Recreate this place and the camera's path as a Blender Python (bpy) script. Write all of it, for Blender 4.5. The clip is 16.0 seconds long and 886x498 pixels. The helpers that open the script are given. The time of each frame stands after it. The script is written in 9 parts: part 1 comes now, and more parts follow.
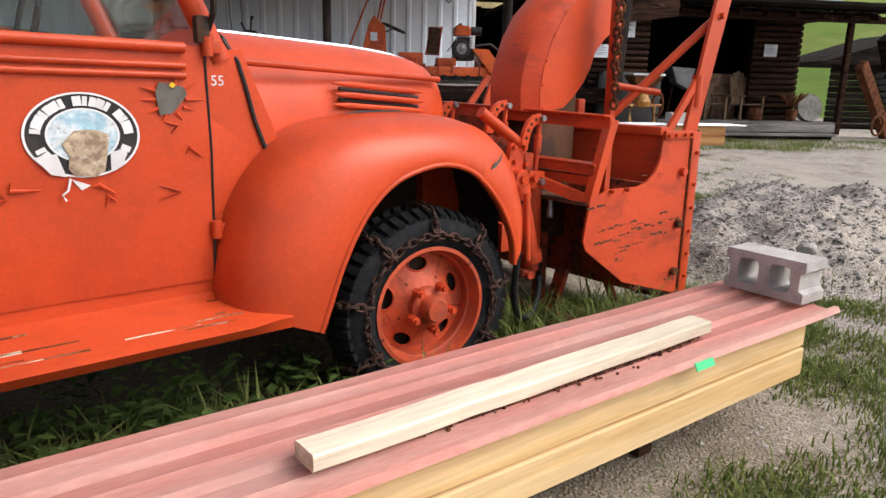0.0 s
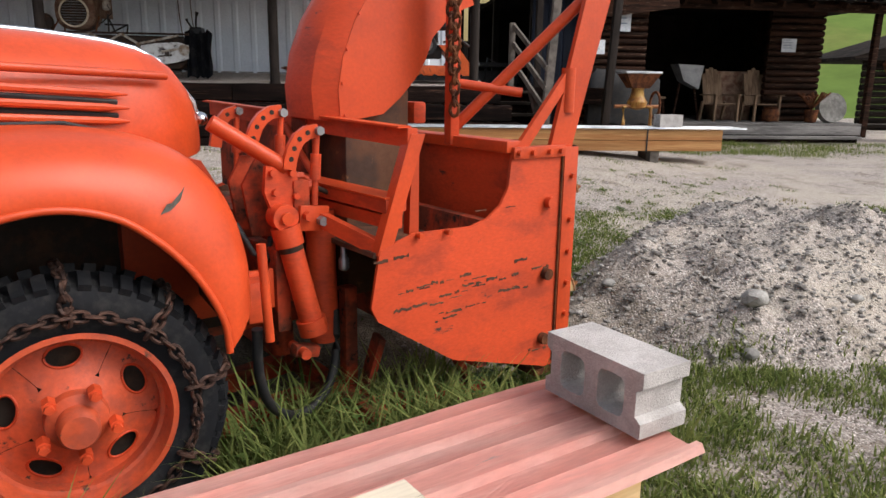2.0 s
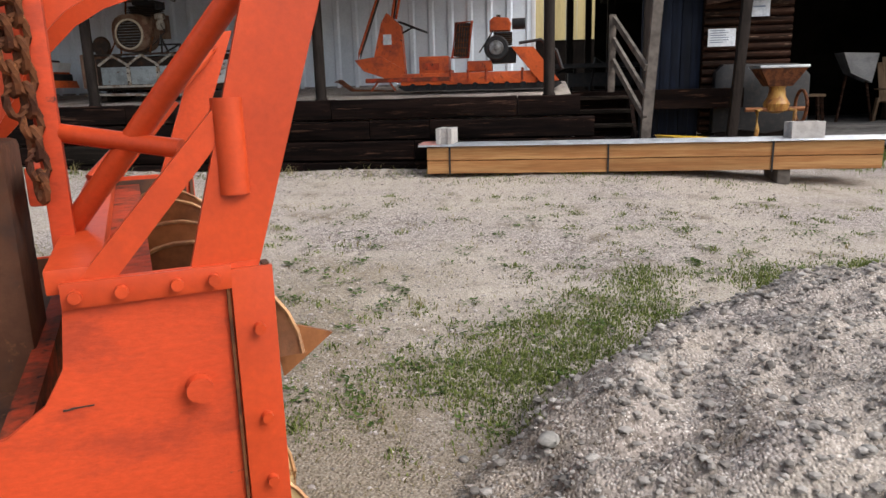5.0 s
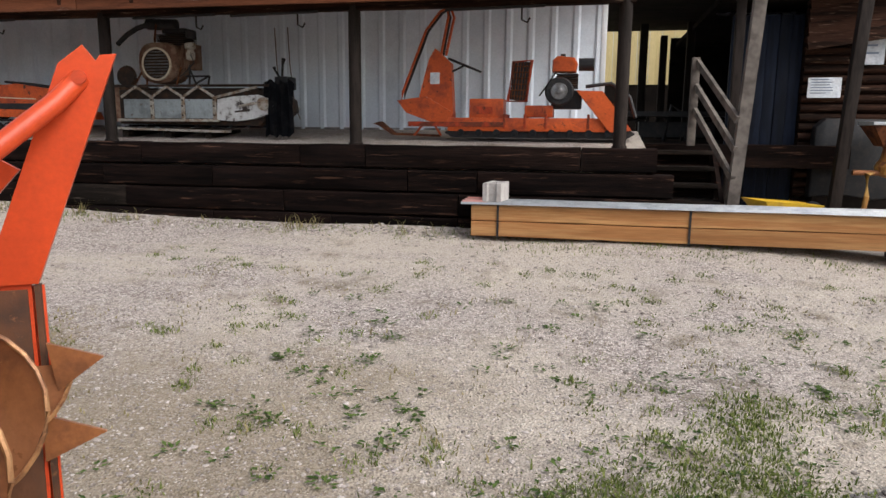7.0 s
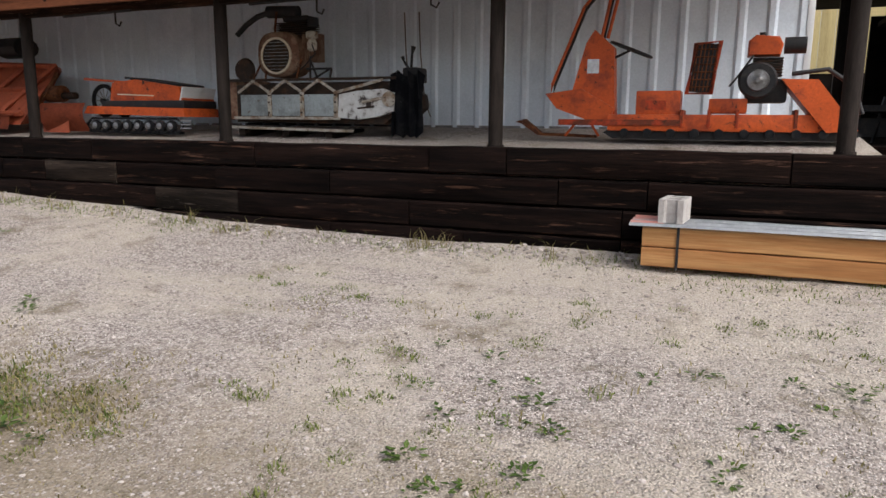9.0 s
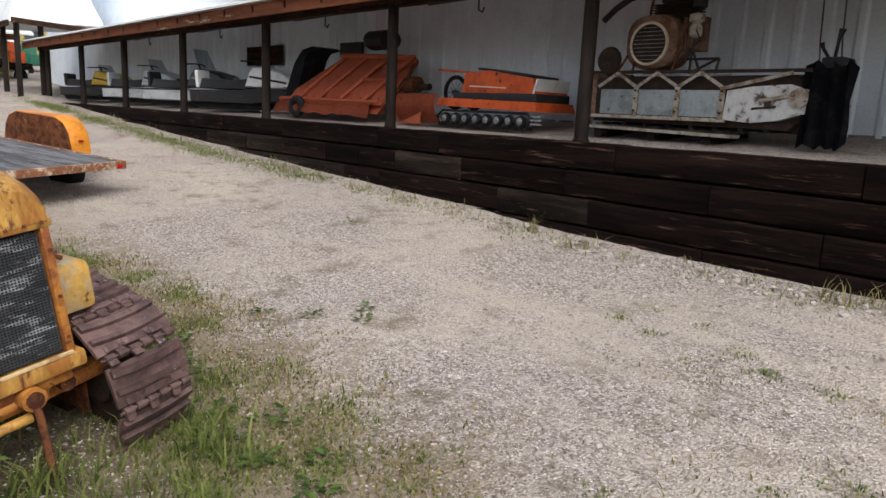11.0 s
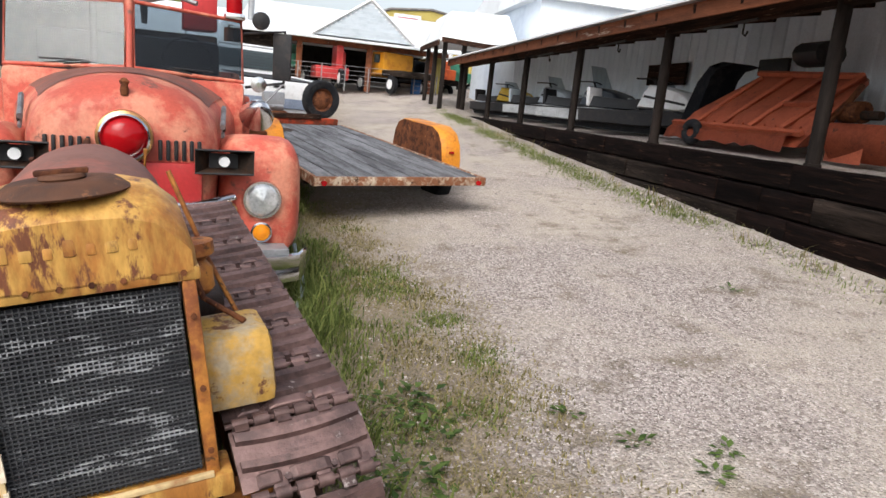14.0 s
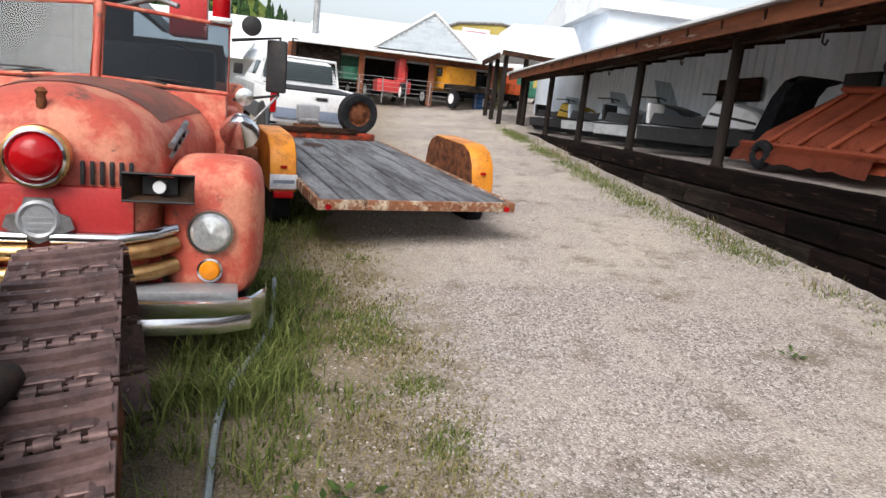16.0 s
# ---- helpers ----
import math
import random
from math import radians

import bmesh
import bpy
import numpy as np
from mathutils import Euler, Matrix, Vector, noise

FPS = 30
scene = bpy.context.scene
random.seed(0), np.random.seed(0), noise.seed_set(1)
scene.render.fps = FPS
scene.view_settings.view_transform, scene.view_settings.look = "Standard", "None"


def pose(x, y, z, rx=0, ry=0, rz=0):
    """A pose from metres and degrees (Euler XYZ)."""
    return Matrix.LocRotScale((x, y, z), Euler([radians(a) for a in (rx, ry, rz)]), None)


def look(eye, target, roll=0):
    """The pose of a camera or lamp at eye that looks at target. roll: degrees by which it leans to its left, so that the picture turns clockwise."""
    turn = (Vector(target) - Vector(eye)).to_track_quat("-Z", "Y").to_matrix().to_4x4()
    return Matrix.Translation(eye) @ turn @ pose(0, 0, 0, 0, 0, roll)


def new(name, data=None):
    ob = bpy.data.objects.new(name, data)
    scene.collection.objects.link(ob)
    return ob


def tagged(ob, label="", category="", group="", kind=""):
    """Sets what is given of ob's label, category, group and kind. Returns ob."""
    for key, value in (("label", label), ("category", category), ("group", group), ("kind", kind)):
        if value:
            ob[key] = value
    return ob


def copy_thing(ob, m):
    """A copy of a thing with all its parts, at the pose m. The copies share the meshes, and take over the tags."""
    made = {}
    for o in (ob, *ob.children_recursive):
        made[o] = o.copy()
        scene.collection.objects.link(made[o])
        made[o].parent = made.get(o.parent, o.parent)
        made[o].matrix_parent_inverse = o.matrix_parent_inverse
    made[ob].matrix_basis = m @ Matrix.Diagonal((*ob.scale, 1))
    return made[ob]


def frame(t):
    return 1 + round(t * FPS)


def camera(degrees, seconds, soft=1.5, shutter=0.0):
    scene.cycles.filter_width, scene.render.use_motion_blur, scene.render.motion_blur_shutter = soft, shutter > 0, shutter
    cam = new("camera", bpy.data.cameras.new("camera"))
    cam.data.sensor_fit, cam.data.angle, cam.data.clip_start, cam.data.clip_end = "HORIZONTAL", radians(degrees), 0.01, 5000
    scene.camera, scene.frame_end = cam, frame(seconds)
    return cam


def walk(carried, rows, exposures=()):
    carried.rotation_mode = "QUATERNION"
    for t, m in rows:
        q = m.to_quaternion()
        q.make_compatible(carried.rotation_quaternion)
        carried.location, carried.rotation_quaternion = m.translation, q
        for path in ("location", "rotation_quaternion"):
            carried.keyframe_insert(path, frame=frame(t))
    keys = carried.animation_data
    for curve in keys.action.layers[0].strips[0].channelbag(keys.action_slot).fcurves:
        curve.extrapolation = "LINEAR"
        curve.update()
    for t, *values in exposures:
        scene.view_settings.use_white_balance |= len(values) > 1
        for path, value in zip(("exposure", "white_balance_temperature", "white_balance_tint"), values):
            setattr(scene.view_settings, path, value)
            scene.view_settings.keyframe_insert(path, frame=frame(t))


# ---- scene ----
# ---- camera ----
cam = camera(64.7, 16.0)
PATH = [
    (0, (-0.013, -12.19, 1.483), (0.307, -10.269, 1.024), 1.3),
    (0.5, (0.288, -11.93, 1.499), (0.574, -10.005, 1.038), 1.0),
    (1, (0.664, -11.695, 1.508), (0.933, -9.772, 1.032), 0.5),
    (1.5, (0.993, -11.401, 1.485), (1.271, -9.473, 1.029), 0.8),
    (2, (1.341, -11.156, 1.492), (1.561, -9.222, 1.034), 0.9),
    (2.5, (1.688, -10.934, 1.503), (1.829, -8.998, 1.019), 0.0),
    (3, (1.933, -10.57, 1.507), (2.068, -8.626, 1.059), 0.3),
    (3.5, (2.254, -10.221, 1.486), (2.266, -8.27, 1.047), -0.2),
    (3.7, (2.37, -10.076, 1.491), (2.338, -8.127, 1.045), -0.7),
    (5.8, (2.906, -8.821, 1.604), (2.576, -6.899, 1.161), -0.5),
    (6, (2.845, -8.615, 1.592), (2.503, -6.684, 1.198), -0.0),
    (6.5, (2.856, -8.33, 1.643), (2.468, -6.403, 1.276), 0.3),
    (7, (2.773, -8.034, 1.663), (2.365, -6.106, 1.322), 0.5),
    (7.5, (2.676, -7.689, 1.669), (2.197, -5.782, 1.305), 0.9),
    (8, (2.471, -7.364, 1.695), (1.936, -5.469, 1.347), 1.1),
    (8.2, (2.368, -7.239, 1.696), (1.81, -5.349, 1.35), 1.0),
    (9.3, (2.08, -6.52, 1.71), (1.262, -4.732, 1.343), -0.4),
    (10.3, (1.39, -6.175, 1.752), (0.329, -4.525, 1.363), -1.9),
    (10.5, (1.283, -6.106, 1.746), (0.111, -4.528, 1.376), 0.7),
    (11, (1.053, -5.882, 1.689), (-0.385, -4.546, 1.306), 2.7),
    (11.5, (0.739, -5.741, 1.647), (-0.895, -4.651, 1.269), 4.2),
    (12, (0.566, -5.562, 1.616), (-1.222, -4.756, 1.222), 5.4),
    (12.5, (0.414, -5.417, 1.607), (-1.418, -4.725, 1.202), 5.4),
    (13, (0.146, -5.327, 1.618), (-1.725, -4.739, 1.221), 6.0),
    (13.5, (-0.074, -5.142, 1.633), (-1.974, -4.647, 1.249), 6.1),
    (14, (-0.245, -4.919, 1.659), (-2.164, -4.521, 1.262), 6.1),
    (14.5, (-0.465, -4.753, 1.662), (-2.391, -4.374, 1.279), 6.7),
    (15, (-0.687, -4.599, 1.686), (-2.63, -4.317, 1.303), 6.4),
    (15.5, (-0.846, -4.388, 1.702), (-2.795, -4.192, 1.3), 6.2),
    (16, (-1.017, -4.297, 1.73), (-2.971, -4.099, 1.35), 6.7),
]
walk(cam, [(t, look(eye, target, roll)) for t, eye, target, roll in PATH],
     exposures=[(0, 0.6), (3.7, 0.6), (8, 0.64), (11, 0.58), (12.5, 0.78), (16, 0.78)])

# ---- light ----
SUN_EL, SUN_AZ = 45.0, 114.0
world = bpy.data.worlds.new("overcast_sky")
scene.world = world
world.use_nodes = True
wn = world.node_tree.nodes
sky = wn.new("ShaderNodeTexSky")
sky.sky_type = "NISHITA"
sky.sun_disc = False
sky.sun_elevation, sky.sun_rotation = radians(SUN_EL), radians(SUN_AZ)
sky.dust_density, sky.air_density = 4.0, 1.0
pale = wn.new("ShaderNodeHueSaturation")
pale.inputs["Saturation"].default_value = 0.46
world.node_tree.links.new(sky.outputs[0], pale.inputs["Color"])
world.node_tree.links.new(pale.outputs[0], wn["Background"].inputs["Color"])
wn["Background"].inputs["Strength"].default_value = 0.14
sun = new("sun", bpy.data.lights.new("sun", "SUN"))
sun.data.energy, sun.data.angle, sun.data.color = 1.3, radians(45), (1.0, 0.992, 0.99)
az, el = radians(SUN_AZ), radians(SUN_EL)
sun.matrix_world = look((math.sin(az) * math.cos(el) * 50, math.cos(az) * math.cos(el) * 50, math.sin(el) * 50), (0, 0, 0))


# ---- materials ----
def mat(name, color, second=None, amount=0.35, scale=6.0, rough=0.6, metal=0.0, bump=0.15, grain=40.0, third=None, third_amount=0.2,
        third_scale=14.0, stretch=(1, 1, 1), vary=0.25):
    m = bpy.data.materials.new(name)
    m.use_nodes = True
    n, l = m.node_tree.nodes, m.node_tree.links
    bsdf = n["Principled BSDF"]
    tex = n.new("ShaderNodeTexCoord")
    info = n.new("ShaderNodeObjectInfo")
    off = n.new("ShaderNodeVectorMath"); off.operation = "MULTIPLY_ADD"
    comb = n.new("ShaderNodeCombineXYZ")
    for s in "XYZ":
        l.new(info.outputs["Random"], comb.inputs[s])
    l.new(comb.outputs[0], off.inputs[0])
    off.inputs[1].default_value = (17, 23, 31)
    l.new(tex.outputs["Object"], off.inputs[2])
    mp = n.new("ShaderNodeMapping")
    mp.inputs["Scale"].default_value = stretch
    l.new(off.outputs[0], mp.inputs["Vector"])

    def noise_tex(sc, detail=6.0, r=0.6):
        t = n.new("ShaderNodeTexNoise")
        t.inputs["Scale"].default_value, t.inputs["Detail"].default_value, t.inputs["Roughness"].default_value = sc, detail, r
        l.new(mp.outputs[0], t.inputs["Vector"])
        return t

    def mix(fac, a, b, kind="MIX"):
        x = n.new("ShaderNodeMix"); x.data_type = "RGBA"; x.blend_type = kind
        for sock, v in (("Factor", fac), ("A", a), ("B", b)):
            s = [i for i in x.inputs if i.name == sock and (i.type == "RGBA" if sock != "Factor" else i.type == "VALUE")][0]
            if isinstance(v, (tuple, float, int)):
                s.default_value = v if not isinstance(v, tuple) else (*v, 1)
            else:
                l.new(v, s)
        return [o for o in x.outputs if o.type == "RGBA"][0]

    def ramp(fac, lo, hi):
        r = n.new("ShaderNodeMapRange")
        r.inputs["From Min"].default_value, r.inputs["From Max"].default_value = lo, hi
        l.new(fac, r.inputs["Value"])
        return r.outputs[0]

    fine, big = noise_tex(grain, 8.0), noise_tex(scale, 8.0, 0.68)
    c = color
    if second:
        lo = 0.68 - 0.38 * amount
        c = mix(ramp(big.outputs["Fac"], lo - 0.04, lo + 0.09), color, second)
    if third:
        th = noise_tex(third_scale, 10.0, 0.72)
        lo = 0.7 - 0.38 * third_amount
        c = mix(ramp(th.outputs["Fac"], lo, lo + 0.05), c, third)
    mid = noise_tex(scale * 0.35, 4.0)
    v = mix(ramp(mid.outputs["Fac"], 0.3, 0.7), (1 - vary,) * 3, (1 + vary * 0.4,) * 3)
    c = mix(1.0, c, v, "MULTIPLY")
    g = mix(ramp(fine.outputs["Fac"], 0.3, 0.7), (1 - vary * 0.8,) * 3, (1 + vary * 0.35,) * 3)
    c = mix(1.0, c, g, "MULTIPLY")
    tone = n.new("ShaderNodeMapRange")
    tone.inputs["To Min"].default_value, tone.inputs["To Max"].default_value = 1 - vary * 0.5, 1 + vary * 0.2
    l.new(info.outputs["Random"], tone.inputs["Value"])
    c = mix(1.0, c, tone.outputs[0], "MULTIPLY")
    l.new(c, bsdf.inputs["Base Color"])
    bsdf.inputs["Metallic"].default_value = metal
    bsdf.inputs["Specular IOR Level"].default_value = 0.06 if rough >= 0.8 else 0.16 if rough >= 0.6 else 0.3
    rr = n.new("ShaderNodeMapRange")
    rr.inputs["To Min"].default_value, rr.inputs["To Max"].default_value = max(rough - 0.15, 0.02), min(rough + 0.15, 1)
    l.new(big.outputs["Fac"], rr.inputs["Value"])
    l.new(rr.outputs[0], bsdf.inputs["Roughness"])
    if bump:
        b = n.new("ShaderNodeBump")
        b.inputs["Strength"].default_value, b.inputs["Distance"].default_value = bump, 0.01
        l.new(fine.outputs["Fac"], b.inputs["Height"])
        l.new(b.outputs[0], bsdf.inputs["Normal"])
    return m


def glass(name, tint=(0.75, 0.85, 0.85), rough=0.03):
    m = bpy.data.materials.new(name)
    m.use_nodes = True
    b = m.node_tree.nodes["Principled BSDF"]
    b.inputs["Base Color"].default_value = (*tint, 1)
    b.inputs["Roughness"].default_value = rough
    b.inputs["Transmission Weight"].default_value = 1.0
    b.inputs["IOR"].default_value = 1.3
    return m


def thin_pane(name, tint, gloss):
    """Thin sheet glass: tinted see-through with a share of mirror gloss."""
    m = bpy.data.materials.new(name)
    m.use_nodes = True
    nt = m.node_tree
    nt.nodes.remove(nt.nodes["Principled BSDF"])
    clear = nt.nodes.new("ShaderNodeBsdfTransparent")
    clear.inputs["Color"].default_value = (*tint, 1)
    shine = nt.nodes.new("ShaderNodeBsdfGlossy")
    shine.inputs["Roughness"].default_value = 0.03
    mix = nt.nodes.new("ShaderNodeMixShader")
    mix.inputs[0].default_value = gloss
    nt.links.new(clear.outputs[0], mix.inputs[1])
    nt.links.new(shine.outputs[0], mix.inputs[2])
    nt.links.new(mix.outputs[0], nt.nodes["Material Output"].inputs["Surface"])
    return m


RUST = (0.10, 0.04, 0.022)
M = {}
M["orange"] = mat("orange_paint", (0.58, 0.068, 0.018), (0.48, 0.056, 0.016), 0.5, 2.2, rough=0.36, bump=0.04, vary=0.16, grain=60)
M["orange_worn"] = mat("worn_orange_paint", (0.59, 0.067, 0.019), (0.41, 0.05, 0.018), 0.35, 4.0, rough=0.55, bump=0.10, third=(0.05, 0.03, 0.025),
                       third_amount=0.16, third_scale=5, stretch=(1, 1, 2.2), vary=0.2)
M["orange_rust"] = mat("rusty_orange_paint", (0.46, 0.062, 0.024), (0.17, 0.045, 0.025), 0.55, 7.0, rough=0.7, bump=0.3, third=(0.03, 0.02, 0.016), third_amount=0.3)
M["sled_orange"] = mat("machine_orange_paint", (0.60, 0.10, 0.02), (0.33, 0.055, 0.02), 0.36, 4.0, rough=0.5, third=(0.045, 0.025, 0.018), third_amount=0.28)
M["rust"] = mat("brown_rust", (0.17, 0.065, 0.03), (0.07, 0.03, 0.02), 0.5, 9, rough=0.85, bump=0.4, third=(0.32, 0.13, 0.05), third_amount=0.25)
M["rust_plate"] = mat("rusty_steel_plate", (0.13, 0.06, 0.035), (0.07, 0.04, 0.03), 0.5, 5, rough=0.75, bump=0.3, third=(0.22, 0.1, 0.05), third_amount=0.3)
M["track"] = mat("rusted_track_steel", (0.185, 0.115, 0.105), (0.10, 0.065, 0.062), 0.5, 7, rough=0.46, metal=0.35, bump=0.35, third=(0.38, 0.33, 0.31), third_amount=0.22, vary=0.35)
M["auger"] = mat("worn_auger_paint", (0.80, 0.60, 0.32), (0.44, 0.21, 0.085), 0.25, 6, rough=0.5, bump=0.2, third=(0.35, 0.12, 0.03), third_amount=0.35)
M["auger_rust"] = mat("rusted_auger_steel", (0.34, 0.135, 0.055), (0.20, 0.08, 0.04), 0.35, 3, rough=0.32, metal=0.25, third=(0.60, 0.36, 0.16), third_amount=0.2, third_scale=5, stretch=(1, 0.4, 1))
M["fire_red"] = mat("faded_fire_engine_red", (0.50, 0.095, 0.062), (0.64, 0.25, 0.16), 0.46, 3.4, rough=0.55, bump=0.12, third=(0.17, 0.075, 0.055), third_amount=0.26, third_scale=3.2, vary=0.22)
M["fire_red2"] = mat("bright_fire_engine_red", (0.5, 0.04, 0.04), (0.5, 0.12, 0.08), 0.3, 4, rough=0.45, bump=0.08, vary=0.2)
M["hood_brown"] = mat("scorched_hood_paint", (0.20, 0.095, 0.075), (0.33, 0.12, 0.09), 0.4, 3, rough=0.6, third=(0.12, 0.075, 0.06), third_amount=0.3, third_scale=4)
M["tractor"] = mat("yellow_tractor_paint", (0.56, 0.32, 0.08), (0.36, 0.15, 0.035), 0.52, 5.5, rough=0.45, bump=0.3, third=(0.16, 0.058, 0.03), third_amount=0.42, third_scale=7, stretch=(1.3, 1.3, 0.42), vary=0.35)
M["tractor_orange"] = mat("orange_brown_cast_iron", (0.46, 0.19, 0.04), (0.22, 0.07, 0.025), 0.5, 6, rough=0.5, bump=0.3, third=(0.09, 0.04, 0.02), third_amount=0.3)
M["timber"] = mat("creosoted_timber", (0.016, 0.0088, 0.007), (0.007, 0.0045, 0.004), 0.5, 3.5, rough=0.85, bump=0.6, grain=22, stretch=(0.22, 1.4, 3.2), third=(0.10, 0.052, 0.036), third_amount=0.30, third_scale=6, vary=0.7)
M["timber_grey"] = mat("weathered_timber", (0.040, 0.029, 0.023), (0.014, 0.011, 0.009), 0.6, 3.5, rough=0.9, bump=0.6, grain=22, stretch=(0.22, 1.4, 3.2), third=(0.12, 0.095, 0.08), third_amount=0.25, vary=0.6)
M["post"] = mat("dark_brown_post", (0.026, 0.019, 0.016), (0.015, 0.011, 0.009), 0.5, 6, rough=0.75, bump=0.3, stretch=(2, 2, 0.3), vary=0.3)
M["fascia"] = mat("weathered_fascia_wood", (0.26, 0.095, 0.048), (0.15, 0.06, 0.035), 0.5, 2.2, rough=0.8, bump=0.4, stretch=(0.25, 2, 2.5), third=(0.55, 0.47, 0.40), third_amount=0.26, third_scale=2.2, vary=0.35)
M["oldwood"] = mat("old_brown_boards", (0.055, 0.026, 0.017), (0.020, 0.012, 0.009), 0.5, 4, rough=0.85, bump=0.5, stretch=(0.25, 1, 3), third=(0.21, 0.135, 0.095), third_amount=0.30, vary=0.4)
M["greywood"] = mat("grey_weathered_wood", (0.25, 0.235, 0.225), (0.15, 0.14, 0.135), 0.5, 4, rough=0.85, bump=0.5, stretch=(0.25, 2.2, 2.2), grain=26, third=(0.09, 0.08, 0.075), third_amount=0.16, vary=0.3)
M["deckwood"] = mat("silvered_deck_planks", (0.215, 0.22, 0.235), (0.12, 0.122, 0.13), 0.5, 3.5, rough=0.8, bump=0.5, stretch=(0.3, 1.6, 2.2), grain=24, third=(0.085, 0.08, 0.078), third_amount=0.16, vary=0.4)
M["rail"] = mat("grey_handrail_wood", (0.19, 0.165, 0.145), (0.11, 0.095, 0.085), 0.5, 5, rough=0.85, bump=0.3)
M["lumber"] = mat("fresh_sawn_lumber", (0.57, 0.305, 0.125), (0.45, 0.205, 0.078), 0.5, 3, rough=0.75, bump=0.2, stretch=(0.18, 2.5, 3.5), grain=18, third=(0.24, 0.11, 0.045), third_amount=0.14, third_scale=9, vary=0.32)
M["lumber_fresh"] = mat("pale_yellow_sawn_timber", (0.82, 0.58, 0.31), (0.74, 0.48, 0.22), 0.45, 3, rough=0.75, bump=0.2, stretch=(0.18, 2.5, 3.5), grain=18, third=(0.34, 0.17, 0.06), third_amount=0.1, third_scale=9, vary=0.22)
M["lumber_old"] = mat("pale_weathered_board", (0.78, 0.68, 0.53), (0.58, 0.48, 0.35), 0.45, 4, rough=0.8, bump=0.35, stretch=(0.2, 2.5, 3.0), grain=20, third=(0.2, 0.16, 0.13), third_amount=0.16, vary=0.25)
M["pink"] = mat("sun_faded_red_sheet", (0.88, 0.44, 0.37), (0.90, 0.56, 0.49), 0.5, 2.5, rough=0.4, bump=0.08, stretch=(0.35, 2.5, 1), third=(0.5, 0.40, 0.37), third_amount=0.14, third_scale=8, vary=0.16)
M["galv"] = mat("pale_galvanised_sheet", (0.66, 0.68, 0.70), (0.48, 0.50, 0.53), 0.4, 3, rough=0.35, metal=0.55, bump=0.05, vary=0.15)
M["white_sheet"] = mat("white_metal_siding", (0.80, 0.88, 0.97), (0.72, 0.80, 0.90), 0.4, 1.4, rough=0.5, bump=0.04, third=(0.38, 0.37, 0.36), third_amount=0.05, third_scale=6, vary=0.12)
M["roof_white"] = mat("white_roof_metal", (0.80, 0.83, 0.85), (0.68, 0.70, 0.72), 0.4, 1.0, rough=0.5, bump=0.03, vary=0.08)
M["block"] = mat("concrete_block", (0.52, 0.49, 0.47), (0.43, 0.40, 0.38), 0.5, 9, rough=0.95, bump=0.6, grain=130, vary=0.18)
M["rubber"] = mat("black_tyre_rubber", (0.012, 0.0125, 0.015), (0.026, 0.025, 0.025), 0.4, 10, rough=0.75, bump=0.2, vary=0.3)
M["black"] = mat("black_steel", (0.018, 0.018, 0.02), (0.035, 0.03, 0.028), 0.4, 10, rough=0.55, bump=0.1)
M["grease"] = mat("greasy_dark_iron", (0.035, 0.026, 0.021), (0.075, 0.04, 0.025), 0.4, 9, rough=0.65, metal=0.2, bump=0.3)
M["chainmat"] = mat("rusty_chain_steel", (0.11, 0.06, 0.045), (0.055, 0.035, 0.03), 0.5, 30, rough=0.6, metal=0.5, bump=0.2)
M["chrome"] = mat("dulled_chrome", (0.75, 0.76, 0.78), None, rough=0.18, metal=1.0, bump=0.02, vary=0.12)
M["brass"] = mat("tarnished_brass_trim", (0.62, 0.38, 0.16), (0.36, 0.17, 0.07), 0.4, 5, rough=0.3, metal=0.85, bump=0.05)
M["steel"] = mat("bare_grey_steel", (0.33, 0.33, 0.34), (0.2, 0.19, 0.18), 0.4, 9, rough=0.4, metal=0.7, bump=0.1)
M["fins"] = mat("fine_radiator_fins", (0.10, 0.105, 0.115), (0.06, 0.062, 0.07), 0.4, 10, rough=0.5, metal=0.4, bump=0.1, third=(0.50, 0.52, 0.55), third_amount=0.42, third_scale=4.5, stretch=(1, 0.8, 4))
M["shroud"] = mat("tan_rusted_shroud", (0.30, 0.19, 0.13), (0.17, 0.085, 0.055), 0.5, 6, rough=0.6, bump=0.2, third=(0.07, 0.045, 0.035), third_amount=0.25)
M["peel"] = mat("peeling_rusty_paint", (0.24, 0.10, 0.05), (0.55, 0.45, 0.34), 0.42, 9, rough=0.75, bump=0.4, third=(0.10, 0.05, 0.03), third_amount=0.3, third_scale=11)
M["core"] = mat("radiator_core_fins", (0.035, 0.038, 0.043), (0.02, 0.02, 0.024), 0.4, 12, rough=0.55, metal=0.5, bump=0.5, stretch=(1, 1, 6), third=(0.27, 0.28, 0.30), third_amount=0.20, third_scale=7)
M["white"] = mat("white_painted_steel", (0.72, 0.73, 0.74), (0.6, 0.6, 0.6), 0.3, 5, rough=0.35, bump=0.02, vary=0.1)
M["silver"] = mat("silver_grey_paint", (0.36, 0.37, 0.385), (0.26, 0.27, 0.29), 0.3, 5, rough=0.35, metal=0.3, bump=0.02)
M["navy"] = mat("dark_blue_grey_paint", (0.035, 0.045, 0.06), (0.06, 0.07, 0.08), 0.3, 5, rough=0.35, bump=0.03)
M["yellow"] = mat("yellow_painted_steel", (0.72, 0.46, 0.03), (0.5, 0.32, 0.04), 0.3, 5, rough=0.45, bump=0.05)
M["amber"] = mat("amber_lens", (0.72, 0.24, 0.012), None, rough=0.12, bump=0, vary=0.1)
M["redlens"] = mat("red_lamp_lens", (0.34, 0.005, 0.008), None, rough=0.07, bump=0, vary=0.1)
